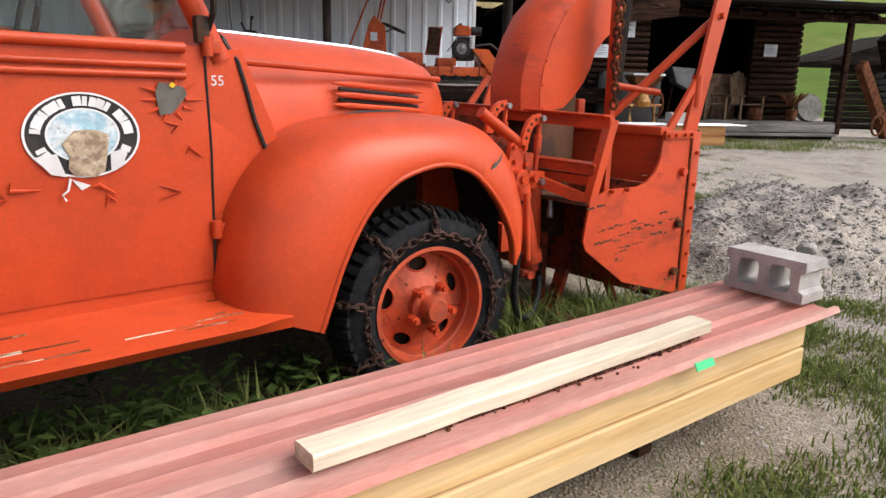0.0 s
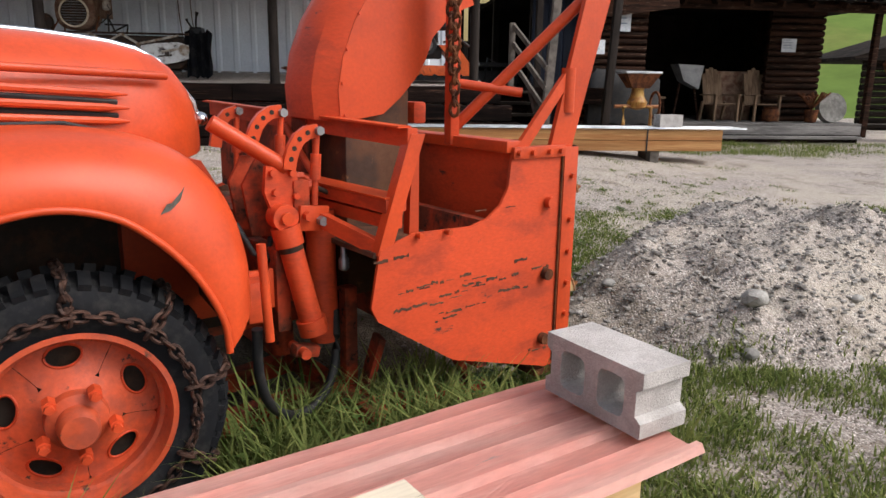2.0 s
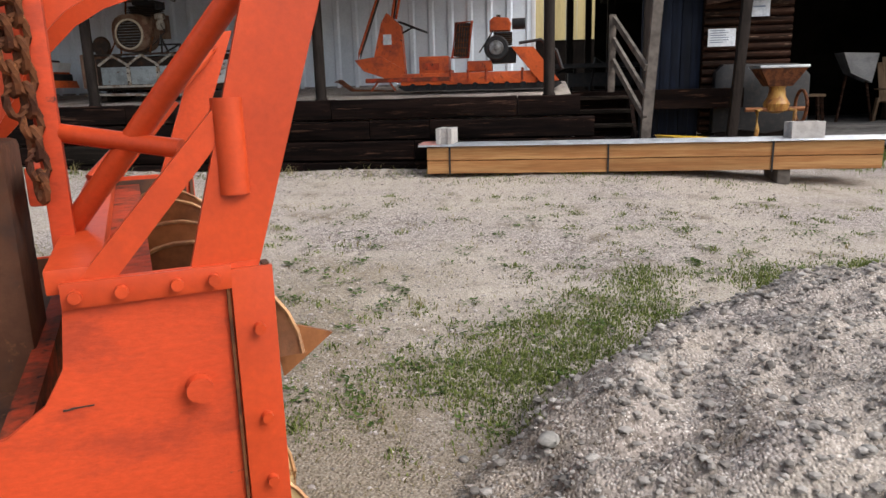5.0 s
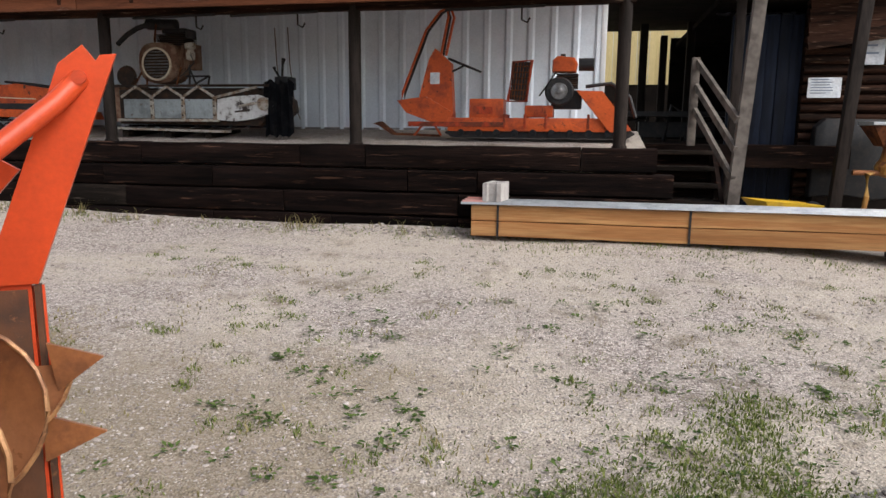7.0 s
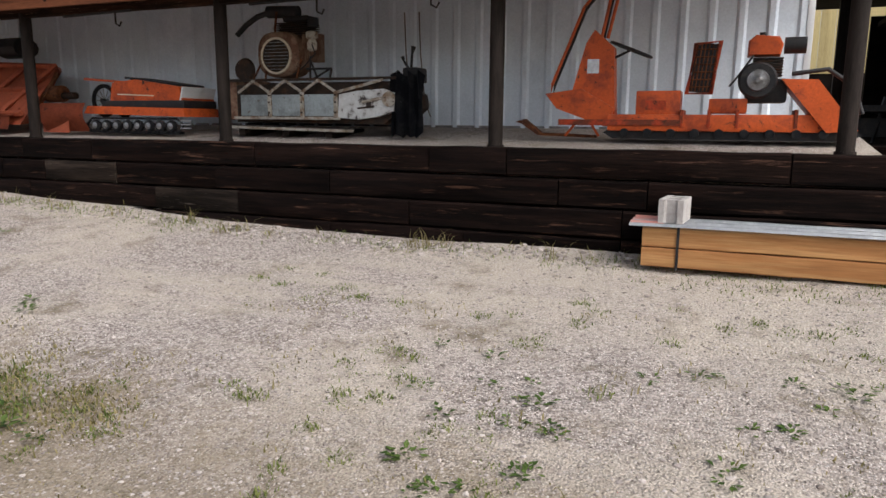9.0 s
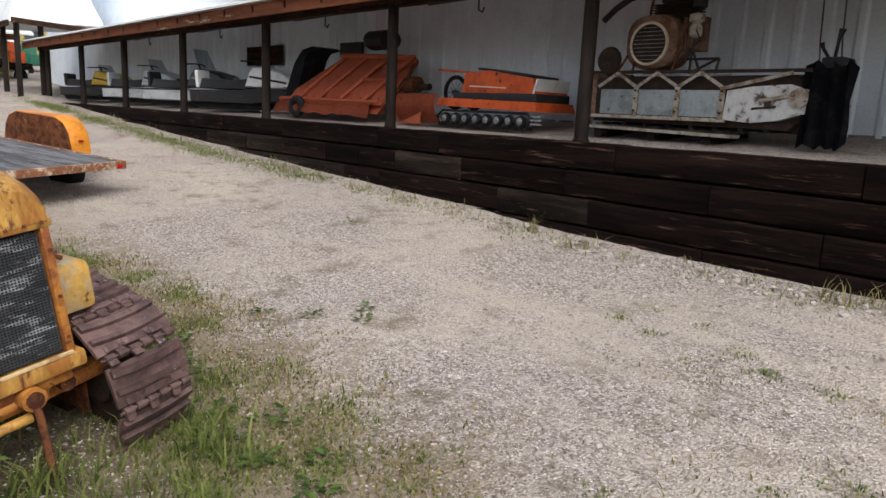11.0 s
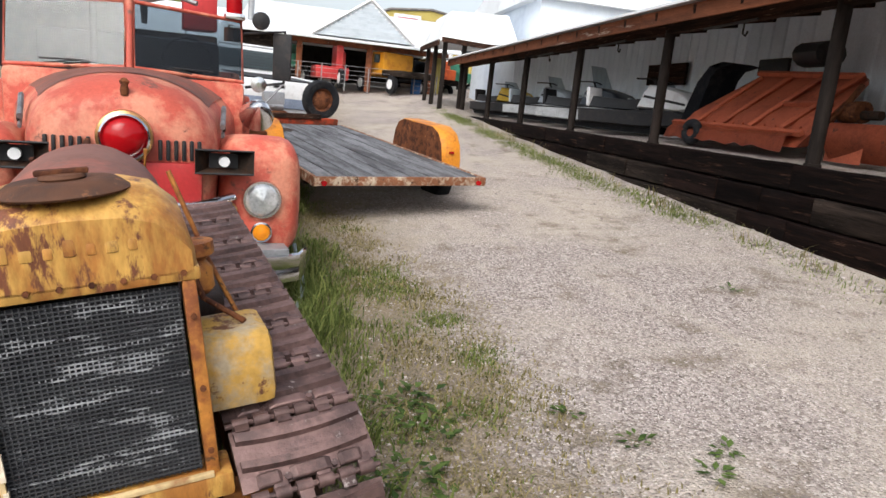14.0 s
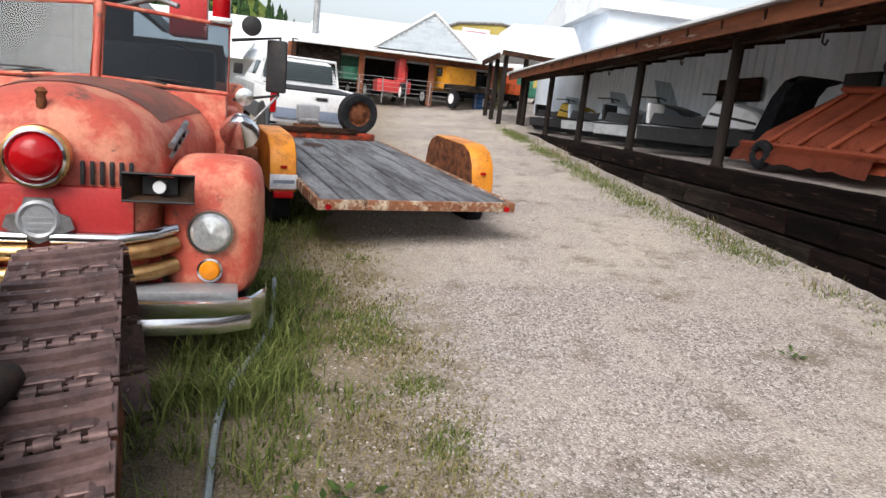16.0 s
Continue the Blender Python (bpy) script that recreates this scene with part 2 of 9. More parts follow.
M["clearlens"] = mat("headlamp_lens", (0.82, 0.84, 0.85), (0.62, 0.65, 0.67), 0.4, 30, rough=0.10, metal=0.6, bump=0.15)
M["orange_fender"] = mat("orange_trailer_paint", (0.72, 0.27, 0.025), (0.42, 0.14, 0.03), 0.4, 3.5, rough=0.45, third=(0.12, 0.05, 0.03), third_amount=0.15)
M["yellow_wall"] = mat("yellow_board_wall", (0.66, 0.53, 0.26), (0.55, 0.43, 0.2), 0.4, 1.5, rough=0.7, stretch=(3, 3, 0.2))
M["olive_wall"] = mat("mustard_wall_paint", (0.42, 0.34, 0.10), (0.36, 0.29, 0.09), 0.4, 1.0, rough=0.7, vary=0.12)
M["blue_clap"] = mat("pale_blue_clapboard", (0.50, 0.56, 0.61), (0.42, 0.48, 0.53), 0.4, 2, rough=0.7, vary=0.12)
M["paper"] = mat("white_paper_notice", (0.75, 0.78, 0.82), (0.62, 0.66, 0.72), 0.4, 12, rough=0.8, bump=0.02)
M["paper_grey"] = mat("grey_print", (0.22, 0.26, 0.34), None, rough=0.8, bump=0)
# near-black base: the gloom of the interiors is put into the board colour
M["dark_in"] = mat("near_black_boards", (0.016, 0.012, 0.01), (0.009, 0.007, 0.006), 0.5, 3, rough=0.9, bump=0.3)
M["seat_black"] = mat("black_vinyl", (0.02, 0.02, 0.022), None, rough=0.4, bump=0.05)
M["silverwhite"] = mat("scuffed_silver_cowl", (0.50, 0.52, 0.53), (0.35, 0.36, 0.37), 0.4, 4, rough=0.35, third=(0.08, 0.08, 0.085), third_amount=0.18)
M["cutter"] = mat("faded_orange_cutter_deck", (0.43, 0.105, 0.052), (0.30, 0.075, 0.042), 0.4, 2.4, rough=0.65, bump=0.15, third=(0.15, 0.06, 0.04), third_amount=0.25)
M["pale_blue"] = mat("pale_blue_grey_panel", (0.30, 0.34, 0.355), (0.20, 0.22, 0.23), 0.4, 4, rough=0.6, third=(0.13, 0.07, 0.045), third_amount=0.22)
M["green_tape"] = mat("green_plastic_tag", (0.05, 0.62, 0.22), None, rough=0.4, bump=0, vary=0.1)
M["hose"] = mat("grey_garden_hose", (0.22, 0.26, 0.27), None, rough=0.5, bump=0.05)
M["stone"] = mat("pale_field_stone", (0.42, 0.40, 0.37), (0.30, 0.285, 0.265), 0.5, 8, rough=0.9, bump=0.4, vary=0.4)
M["glass"] = glass("window_glass")
M["smoke_glass"] = thin_pane("smoked_windscreen_glass", (0.42, 0.47, 0.50), 0.035)
M["wheel_orange"] = mat("dirty_orange_wheel_paint", (0.60, 0.095, 0.036), (0.44, 0.085, 0.045), 0.5, 9, rough=0.5, bump=0.15, third=(0.07, 0.035, 0.025), third_amount=0.24, third_scale=11)
M["peel_yellow"] = mat("peeling_yellow_tin", (0.50, 0.30, 0.075), (0.40, 0.33, 0.23), 0.52, 6, rough=0.6, bump=0.35, third=(0.15, 0.065, 0.035), third_amount=0.34, third_scale=8, vary=0.3)
M["stained_white"] = mat("chipped_white_casting", (0.55, 0.56, 0.56), (0.30, 0.27, 0.25), 0.4, 5, rough=0.5, bump=0.2, third=(0.03, 0.022, 0.02), third_amount=0.42, third_scale=5)
M["cream_bar"] = mat("rust_stained_cream_bar", (0.42, 0.39, 0.34), (0.22, 0.15, 0.10), 0.45, 8, rough=0.6, bump=0.2, third=(0.07, 0.04, 0.03), third_amount=0.3)
M["primer"] = mat("grey_bare_primer", (0.14, 0.135, 0.12), (0.09, 0.075, 0.06), 0.4, 20, rough=0.6, bump=0.1)
M["tarp"] = mat("dark_blue_tarpaulin", (0.010, 0.016, 0.034), (0.006, 0.009, 0.018), 0.5, 3, rough=0.6, bump=0.3, stretch=(4, 4, 0.4), vary=0.4)
M["canvas"] = mat("black_torn_canvas", (0.010, 0.011, 0.014), (0.022, 0.022, 0.024), 0.4, 7, rough=0.8, bump=0.4)
M["dark_glass"] = mat("tinted_glass", (0.05, 0.065, 0.07), None, rough=0.06, bump=0, vary=0.1)
M["bluepaint"] = mat("blue_barrel_paint", (0.03, 0.14, 0.4), None, rough=0.5)
M["green_paint"] = mat("dark_green_paint", (0.04, 0.16, 0.10), (0.05, 0.22, 0.15), 0.4, 4, rough=0.4)


# ---- shape helpers ----
I4 = Matrix.Identity(4)


def bm_new():
    return bmesh.new()


def box(bm, sx, sy, sz, m=I4, bevel=0.0):
    """A box of that size, centred at m."""
    r = bmesh.ops.create_cube(bm, size=1, matrix=m @ Matrix.Diagonal((sx, sy, sz, 1)))
    if bevel:
        edges = list({e for v in r["verts"] for e in v.link_edges})
        bmesh.ops.bevel(bm, geom=edges, offset=bevel, segments=2, affect="EDGES", profile=0.6)
    return bm


def at(x, y, z, rx=0, ry=0, rz=0):
    return pose(x, y, z, rx, ry, rz)


def cyl(bm, r, depth, m=I4, seg=20, r2=None):
    bmesh.ops.create_cone(bm, cap_ends=True, segments=seg, radius1=r, radius2=r if r2 is None else r2, depth=depth, matrix=m)
    return bm


def ball(bm, r, m=I4, u=14, v=9):
    bmesh.ops.create_uvsphere(bm, u_segments=u, v_segments=v, radius=r, matrix=m)
    return bm


def loft(bm, rings, closed=True, caps=True):
    """A skin over rings of equally many points."""
    vs = [[bm.verts.new(p) for p in ring] for ring in rings]
    k = len(vs[0])
    for a, b in zip(vs, vs[1:]):
        for i in range(k if closed else k - 1):
            j = (i + 1) % k
            bm.faces.new((a[i], a[j], b[j], b[i]))
    if caps and closed:
        bm.faces.new(vs[0][::-1])
        bm.faces.new(vs[-1])
    return bm


def lathe(bm, profile, m=I4, seg=28):
    """Profile of (radius, z) turned about z."""
    rings = [[m @ Vector((r * math.cos(2 * math.pi * i / seg), r * math.sin(2 * math.pi * i / seg), z)) for i in range(seg)] for r, z in profile]
    loft(bm, rings, True, False)
    for k, (r, _) in ((0, profile[0]), (-1, profile[-1])):
        if r < 0.09:
            c = bm.verts.new(m @ Vector((0, 0, profile[k][1])))
            vs = [bm.verts.new(p) for p in rings[k]]
            for i in range(seg):
                bm.faces.new((vs[i], vs[(i + 1) % seg], c) if k else (vs[(i + 1) % seg], vs[i], c))
    return bm


def tube(bm, pts, r, seg=12, closed=False):
    """A round bar along points; r may be a list."""
    pts = [Vector(p) for p in pts]
    rings, up = [], Vector((0.13, 0.21, 1)).normalized()
    k = len(pts)
    for i, p in enumerate(pts):
        a = pts[(i - 1) % k] if closed or i else p
        b = pts[(i + 1) % k] if closed or i < k - 1 else p
        d = (b - a).normalized()
        s = d.cross(up)
        if s.length < 0.05:
            s = d.cross(Vector((1, 0, 0)))
        s.normalize()
        w = s.cross(d)
        rad = r[i] if isinstance(r, (list, tuple)) else r
        rings.append([p + rad * (math.cos(2 * math.pi * j / seg) * s + math.sin(2 * math.pi * j / seg) * w) for j in range(seg)])
    if closed:
        rings.append(rings[0])
    return loft(bm, rings, True, not closed)


def prism(bm, poly, thick, m=I4):
    """A flat outline in x and z, thick along y (centred)."""
    a = [bm.verts.new(m @ Vector((x, -thick / 2, z))) for x, z in poly]
    b = [bm.verts.new(m @ Vector((x, thick / 2, z))) for x, z in poly]
    bm.faces.new(a)
    bm.faces.new(b[::-1])
    for i in range(len(poly)):
        j = (i + 1) % len(poly)
        bm.faces.new((a[j], a[i], b[i], b[j]))
    return bm


def bar(bm, a, b, w, h):
    """A square bar from a to b, w wide and h high."""
    a, b = Vector(a), Vector(b)
    d = (b - a).normalized()
    side = d.cross(Vector((0, 0, 1))).normalized()
    up = side.cross(d)
    return loft(bm, [[p + side * (sx * w / 2) + up * (sz * h / 2) for sx, sz in ((-1, -1), (1, -1), (1, 1), (-1, 1))] for p in (a, b)])


def ring_of(rx, rz, k, m=I4, start=0.0, power=2.0):
    """A closed superellipse in the y-z plane of m."""
    out = []
    for i in range(k):
        a = start + 2 * math.pi * i / k
        c, s = math.cos(a), math.sin(a)
        out.append(m @ Vector((0, rx * math.copysign(abs(c) ** (2 / power), c), rz * math.copysign(abs(s) ** (2 / power), s))))
    return out


def mesh_of(name, bm, material, smooth=False):
    bmesh.ops.recalc_face_normals(bm, faces=bm.faces)
    me = bpy.data.meshes.new(name)
    bm.to_mesh(me)
    bm.free()
    me.materials.append(material)
    if smooth:
        for p in me.polygons:
            p.use_smooth = True
        me.set_sharp_from_angle(angle=radians(38))
    return me


def part(name, bm, material, parent, label="", smooth=True):
    ob = new(name, mesh_of(name, bm, M[material] if isinstance(material, str) else material, smooth))
    ob.parent = parent
    if label:
        ob["label"] = label
    return ob


def thing(name, m, label, category, group="", kind=""):
    ob = new(name)
    ob.empty_display_size = 0.1
    ob.matrix_world = m
    return tagged(ob, label, category, group, kind)


def solo(name, bm, material, m, label, category, group="", kind="", smooth=True):
    ob = new(name, mesh_of(name, bm, M[material] if isinstance(material, str) else material, smooth))
    ob.matrix_world = m
    return tagged(ob, label, category, group, kind)


def rod(name, pts, r, material, parent, label="", seg=12, closed=False):
    return part(name, tube(bm_new(), pts, r, seg, closed), material, parent, label)


def chain(bm, pts, link, r):
    """Oval links along a line of points, turned by quarter turns."""
    pts = [Vector(p) for p in pts]
    dist = [0.0]
    for a, b in zip(pts, pts[1:]):
        dist.append(dist[-1] + (b - a).length)
    s, k = 0.0, 0
    while s < dist[-1]:
        i = max(j for j in range(len(dist)) if dist[j] <= s)
        i = min(i, len(pts) - 2)
        f = (s - dist[i]) / max(dist[i + 1] - dist[i], 1e-6)
        p = pts[i].lerp(pts[i + 1], f)
        d = (pts[i + 1] - pts[i]).normalized()
        side = d.cross(Vector((0.3, 0.2, 1))).normalized()
        if k % 2:
            side = d.cross(side)
        loop = []
        for q in range(10):
            a = 2 * math.pi * q / 10
            loop.append(p + d * (link * 0.68 * math.cos(a)) + side * (link * 0.40 * math.sin(a)))
        tube(bm, loop, r, 5, True)
        s += link * 0.95
        k += 1
    return bm


def lettering(name, text, size, m, material, parent, depth=0.002):
    cu = bpy.data.curves.new(name, "FONT")
    cu.body, cu.size, cu.extrude, cu.align_x, cu.align_y = text, size, depth, "CENTER", "CENTER"
    tmp = bpy.data.objects.new(name, cu)
    scene.collection.objects.link(tmp)
    dg = bpy.context.evaluated_depsgraph_get()
    me = bpy.data.meshes.new_from_object(tmp.evaluated_get(dg))
    bpy.data.objects.remove(tmp)
    bpy.data.curves.remove(cu)
    me.materials.clear()
    me.materials.append(M[material])
    ob = new(name, me)
    ob.parent = parent
    ob.matrix_local = m
    return ob


# ---- ground ----
def smooth01(a, b, v):
    t = min(max((v - a) / (b - a), 0.0), 1.0)
    return t * t * (3 - 2 * t)


def gz(x, y):
    """Height of the yard: level by the loader truck, rising to the timber wall and to the west."""
    s = min(max((y + 8.5) / 8.2, 0.0), 1.0) ** 1.8
    if x > 3:
        s *= 1 - 0.45 * smooth01(3, 8, x)
    d = min(max(-2 - x, 0.0), 60.0)
    return 0.57 * s + 0.036 * d + 0.0006 * d * d


HEAP_EDGE = ((-45, 1.35), (0, 1.75), (45, 1.8), (86, 1.55), (100, 1.42), (124, 1.27), (151, 1.25), (168, 1.3), (185, 1.6), (203, 1.98), (231, 1.9), (243, 1.75), (262, 1.42), (315, 1.35), (360, 1.75))


def pile(x, y):
    """Height of the dumped gravel heap above the yard."""
    dx, dy = x - 4.4, y + 6.3
    if abs(dx) > 2.6 or abs(dy) > 2.6:
        return 0.0
    edge = float(np.interp(math.degrees(math.atan2(dy, dx)) % 360, [a for a, _ in HEAP_EDGE], [r for _, r in HEAP_EDGE]))
    edge *= 1 + 0.10 * noise.fractal(Vector((x * 2.2, y * 2.2, 7)), 1.0, 2.0, 3)
    r = math.hypot(dx, dy) / edge
    if r >= 1:
        return 0.0
    h = 0.60 * (1 - r ** 1.9) ** 0.85
    h *= 0.9 + 0.4 * noise.fractal(Vector((x * 0.9, y * 0.9, 0)), 1.0, 2.0, 4)
    h += min(h, 0.22) * 0.36 * noise.fractal(Vector((x * 4.2, y * 4.2, 3)), 0.8, 2.0, 6)
    h += min(h, 0.10) * 0.30 * noise.noise(Vector((x * 17, y * 17, 5)))
    return max(h, 0.0)


def ground_z(x, y):
    return gz(x, y) + pile(x, y) + 0.025 * noise.noise(Vector((x * 0.8, y * 0.8, 0)))


def steps(spans):
    out = []
    for a, b, d in spans:
        out += list(np.arange(a, b, d))
    out.append(spans[-1][1])
    return out


XS = steps([(-2500, -300, 400), (-300, -60, 40), (-60, -24, 2.0), (-24, -8, 0.25), (-8, 7.5, 0.07), (7.5, 15, 0.3), (15, 60, 5), (60, 300, 40), (300, 2500, 400)])
YS = steps([(-2500, -300, 400), (-300, -60, 40), (-60, -16, 4), (-16, -11, 0.4), (-11, 0.2, 0.07), (0.2, 6, 0.4), (6, 60, 6), (60, 300, 40), (300, 2500, 400)])
verts, faces = [], []
for y in YS:
    for x in XS:
        near = -9 < x < 8 and -11.5 < y < 0.3
        z = ground_z(x, y)
        if near:
            z += 0.008 * noise.fractal(Vector((x * 7, y * 7, 1)), 1.0, 2.0, 3)
        verts.append((x, y, z))
nx = len(XS)
for j in range(len(YS) - 1):
    for i in range(nx - 1):
        a = j * nx + i
        faces.append((a, a + 1, a + nx + 1, a + nx))


def ground_material():
    m = bpy.data.materials.new("gravel_yard")
    m.use_nodes = True
    n, l = m.node_tree.nodes, m.node_tree.links
    bsdf = n["Principled BSDF"]
    tex = n.new("ShaderNodeTexCoord")

    def tx(kind, **k):
        t = n.new(kind)
        for key, v in k.items():
            t.inputs[key].default_value = v
        l.new(tex.outputs["Object"], t.inputs["Vector"])
        return t

    def mixc(f, a, b, kind="MIX"):
        x = n.new("ShaderNodeMix"); x.data_type = "RGBA"; x.blend_type = kind
        for s, v in ((x.inputs[0], f), (x.inputs[6], a), (x.inputs[7], b)):
            if isinstance(v, tuple):
                s.default_value = (*v, 1)
            elif isinstance(v, float):
                s.default_value = v
            else:
                l.new(v, s)
        return x.outputs[2]

    def rng(v, lo, hi, a=0.0, b=1.0):
        r = n.new("ShaderNodeMapRange")
        for key, val in (("From Min", lo), ("From Max", hi), ("To Min", a), ("To Max", b)):
            r.inputs[key].default_value = val
        l.new(v, r.inputs["Value"])
        return r.outputs[0]

    vor = tx("ShaderNodeTexVoronoi", Scale=62.0)
    vor2 = tx("ShaderNodeTexVoronoi", Scale=130.0)
    big = tx("ShaderNodeTexNoise", Scale=0.55, Detail=5.0, Roughness=0.6)
    mid = tx("ShaderNodeTexNoise", Scale=2.3, Detail=8.0, Roughness=0.65)
    fine = tx("ShaderNodeTexNoise", Scale=70.0, Detail=6.0)
    hsv = n.new("ShaderNodeSeparateColor")
    l.new(vor.outputs["Color"], hsv.inputs[0])
    peb = mixc(rng(hsv.outputs[0], 0, 1), (0.12, 0.10, 0.088), (0.50, 0.44, 0.405))
    hs2 = n.new("ShaderNodeSeparateColor")
    l.new(vor2.outputs["Color"], hs2.inputs[0])
    peb = mixc(rng(hs2.outputs[1], 0.3, 1.0, 0, 0.5), peb, (0.30, 0.25, 0.225))
    flake = n.new("ShaderNodeMath"); flake.operation = "GREATER_THAN"
    l.new(hs2.outputs[2], flake.inputs[0])
    flake.inputs[1].default_value = 0.93
    peb = mixc(flake.outputs[0], peb, (0.64, 0.59, 0.55))
    sand = mixc(rng(fine.outputs["Fac"], 0.3, 0.7), (0.30, 0.255, 0.21), (0.56, 0.50, 0.43))
    c = mixc(rng(big.outputs["Fac"], 0.44, 0.66), peb, sand)
    soil = mixc(rng(fine.outputs["Fac"], 0.3, 0.7), (0.11, 0.088, 0.062), (0.21, 0.17, 0.12))
    c = mixc(rng(mid.outputs["Fac"], 0.54, 0.72), c, soil)
    # pale trodden dust in streaks along the drive
    mapd = n.new("ShaderNodeMapping")
    mapd.inputs["Rotation"].default_value = (0, 0, 0.25)
    mapd.inputs["Scale"].default_value = (0.35, 1.5, 1)
    l.new(tex.outputs["Object"], mapd.inputs["Vector"])
    dust = n.new("ShaderNodeTexNoise")
    dust.inputs["Scale"].default_value, dust.inputs["Detail"].default_value, dust.inputs["Roughness"].default_value = 1.0, 9.0, 0.7
    l.new(mapd.outputs[0], dust.inputs["Vector"])
    c = mixc(rng(dust.outputs["Fac"], 0.52, 0.64, 0, 0.75), c, sand)
    # bare earth verge where the old vehicles stand
    sep = n.new("ShaderNodeSeparateXYZ")
    l.new(tex.outputs["Object"], sep.inputs[0])

    def calc(kind, a, b):
        q = n.new("ShaderNodeMath"); q.operation = kind
        for s, v in zip(q.inputs, (a, b)):
            if isinstance(v, (int, float)):
                s.default_value = v
            else:
                l.new(v, s)
        return q.outputs[0]

    bend = calc("MULTIPLY", calc("MAXIMUM", calc("SUBTRACT", -4.6, sep.outputs[0]), 0.0), 0.24)
    edge = calc("ADD", calc("ADD", sep.outputs[1], bend), calc("MULTIPLY", calc("SUBTRACT", mid.outputs["Fac"], 0.5), 2.4))
    verge = calc("MULTIPLY", rng(edge, -3.75, -4.15), rng(sep.outputs[0], -0.4, -1.3))
    earth = mixc(rng(fine.outputs["Fac"], 0.3, 0.7), (0.165, 0.13, 0.086), (0.31, 0.255, 0.18))
    loam = mixc(rng(fine.outputs["Fac"], 0.3, 0.7), (0.085, 0.066, 0.042), (0.215, 0.17, 0.115))
    c = mixc(calc("MULTIPLY", verge, 0.8), c, loam)
    # trodden earth showing through the gravel round the blower
    worn = calc("ADD", sep.outputs[1], calc("MULTIPLY", calc("SUBTRACT", mid.outputs["Fac"], 0.5), 3.5))
    worn = calc("MULTIPLY", rng(worn, -3.5, -4.6), rng(calc("ADD", sep.outputs[0], calc("MULTIPLY", calc("SUBTRACT", big.outputs["Fac"], 0.5), 5.0)), 3.3, 1.7))
    c = mixc(calc("MULTIPLY", worn, 0.7), c, earth)
    # shade under the overgrown truck, tractor and fire engine, painted into the soil colour
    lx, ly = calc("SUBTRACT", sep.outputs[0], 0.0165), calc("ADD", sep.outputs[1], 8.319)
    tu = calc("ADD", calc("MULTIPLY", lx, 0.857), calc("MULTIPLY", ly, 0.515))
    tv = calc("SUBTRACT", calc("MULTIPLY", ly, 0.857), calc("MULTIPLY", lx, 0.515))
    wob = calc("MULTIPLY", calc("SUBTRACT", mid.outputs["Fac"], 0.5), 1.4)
    shade_mask = calc("MULTIPLY", rng(calc("ADD", tu, wob), 2.2, 1.7), rng(calc("ADD", calc("ABSOLUTE", tv, 0.0), wob), 1.75, 1.25))
    shade_mask = calc("MULTIPLY", shade_mask, rng(tu, -5.6, -5.2))
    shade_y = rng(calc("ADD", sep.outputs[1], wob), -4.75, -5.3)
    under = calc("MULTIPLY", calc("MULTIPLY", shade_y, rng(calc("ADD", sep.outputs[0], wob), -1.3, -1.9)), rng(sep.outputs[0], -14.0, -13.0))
    shade_mask = calc("MAXIMUM", shade_mask, calc("MULTIPLY", under, rng(sep.outputs[1], -8.0, -7.0)))
    shaded_soil = mixc(rng(fine.outputs["Fac"], 0.3, 0.7), (0.03, 0.024, 0.017), (0.085, 0.068, 0.046))
    c = mixc(calc("MULTIPLY", shade_mask, 0.92), c, shaded_soil)
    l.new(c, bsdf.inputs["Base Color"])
    bsdf.inputs["Roughness"].default_value = 0.95
    bsdf.inputs["Specular IOR Level"].default_value = 0.1
    h = n.new("ShaderNodeMath"); h.operation = "ADD"
    l.new(rng(vor.outputs["Distance"], 0, 0.6, 1, 0), h.inputs[0])
    l.new(fine.outputs["Fac"], h.inputs[1])
    b = n.new("ShaderNodeBump")
    b.inputs["Strength"].default_value, b.inputs["Distance"].default_value = 0.8, 0.011
    l.new(h.outputs[0], b.inputs["Height"])
    l.new(b.outputs[0], bsdf.inputs["Normal"])
    return m


me = bpy.data.meshes.new("ground")
me.from_pydata(verts, [], faces)
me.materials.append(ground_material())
for p in me.polygons:
    p.use_smooth = True
ground = tagged(new("ground", me), "pale gravel and dirt yard with worn wheel tracks", "ground", kind="structure")

# ---- the long open shed on its timber wall ----
WALL_Y, WALL_TOP = -0.28, 1.47
X_WEST, X_EAST = -24.2, 3.45
tw = thing("wall_timber_retaining", at(0, 0, 0), "dark creosoted railway timbers stacked as a retaining wall", "wall", kind="structure")
rng_t = random.Random(5)


def timber_mesh(length, depth, height, seed):
    r = random.Random(seed)
    bm = bm_new()
    k = max(3, int(length / 0.35))
    rings = []
    for i in range(k + 1):
        x = length * i / k
        j = [r.uniform(-0.006, 0.006) for _ in range(6)]
        w, h = depth / 2 + j[0], height / 2
        b = 0.015
        rings.append([(x, -w + b, -h + j[1]), (x, w - b, -h + j[1]), (x, w, -h + b), (x, w, h - b), (x, w - b, h + j[2]), (x, -w + b, h + j[2]), (x, -w + j[3], h - b), (x, -w + j[3], -h + b)])
    loft(bm, rings)
    return bm


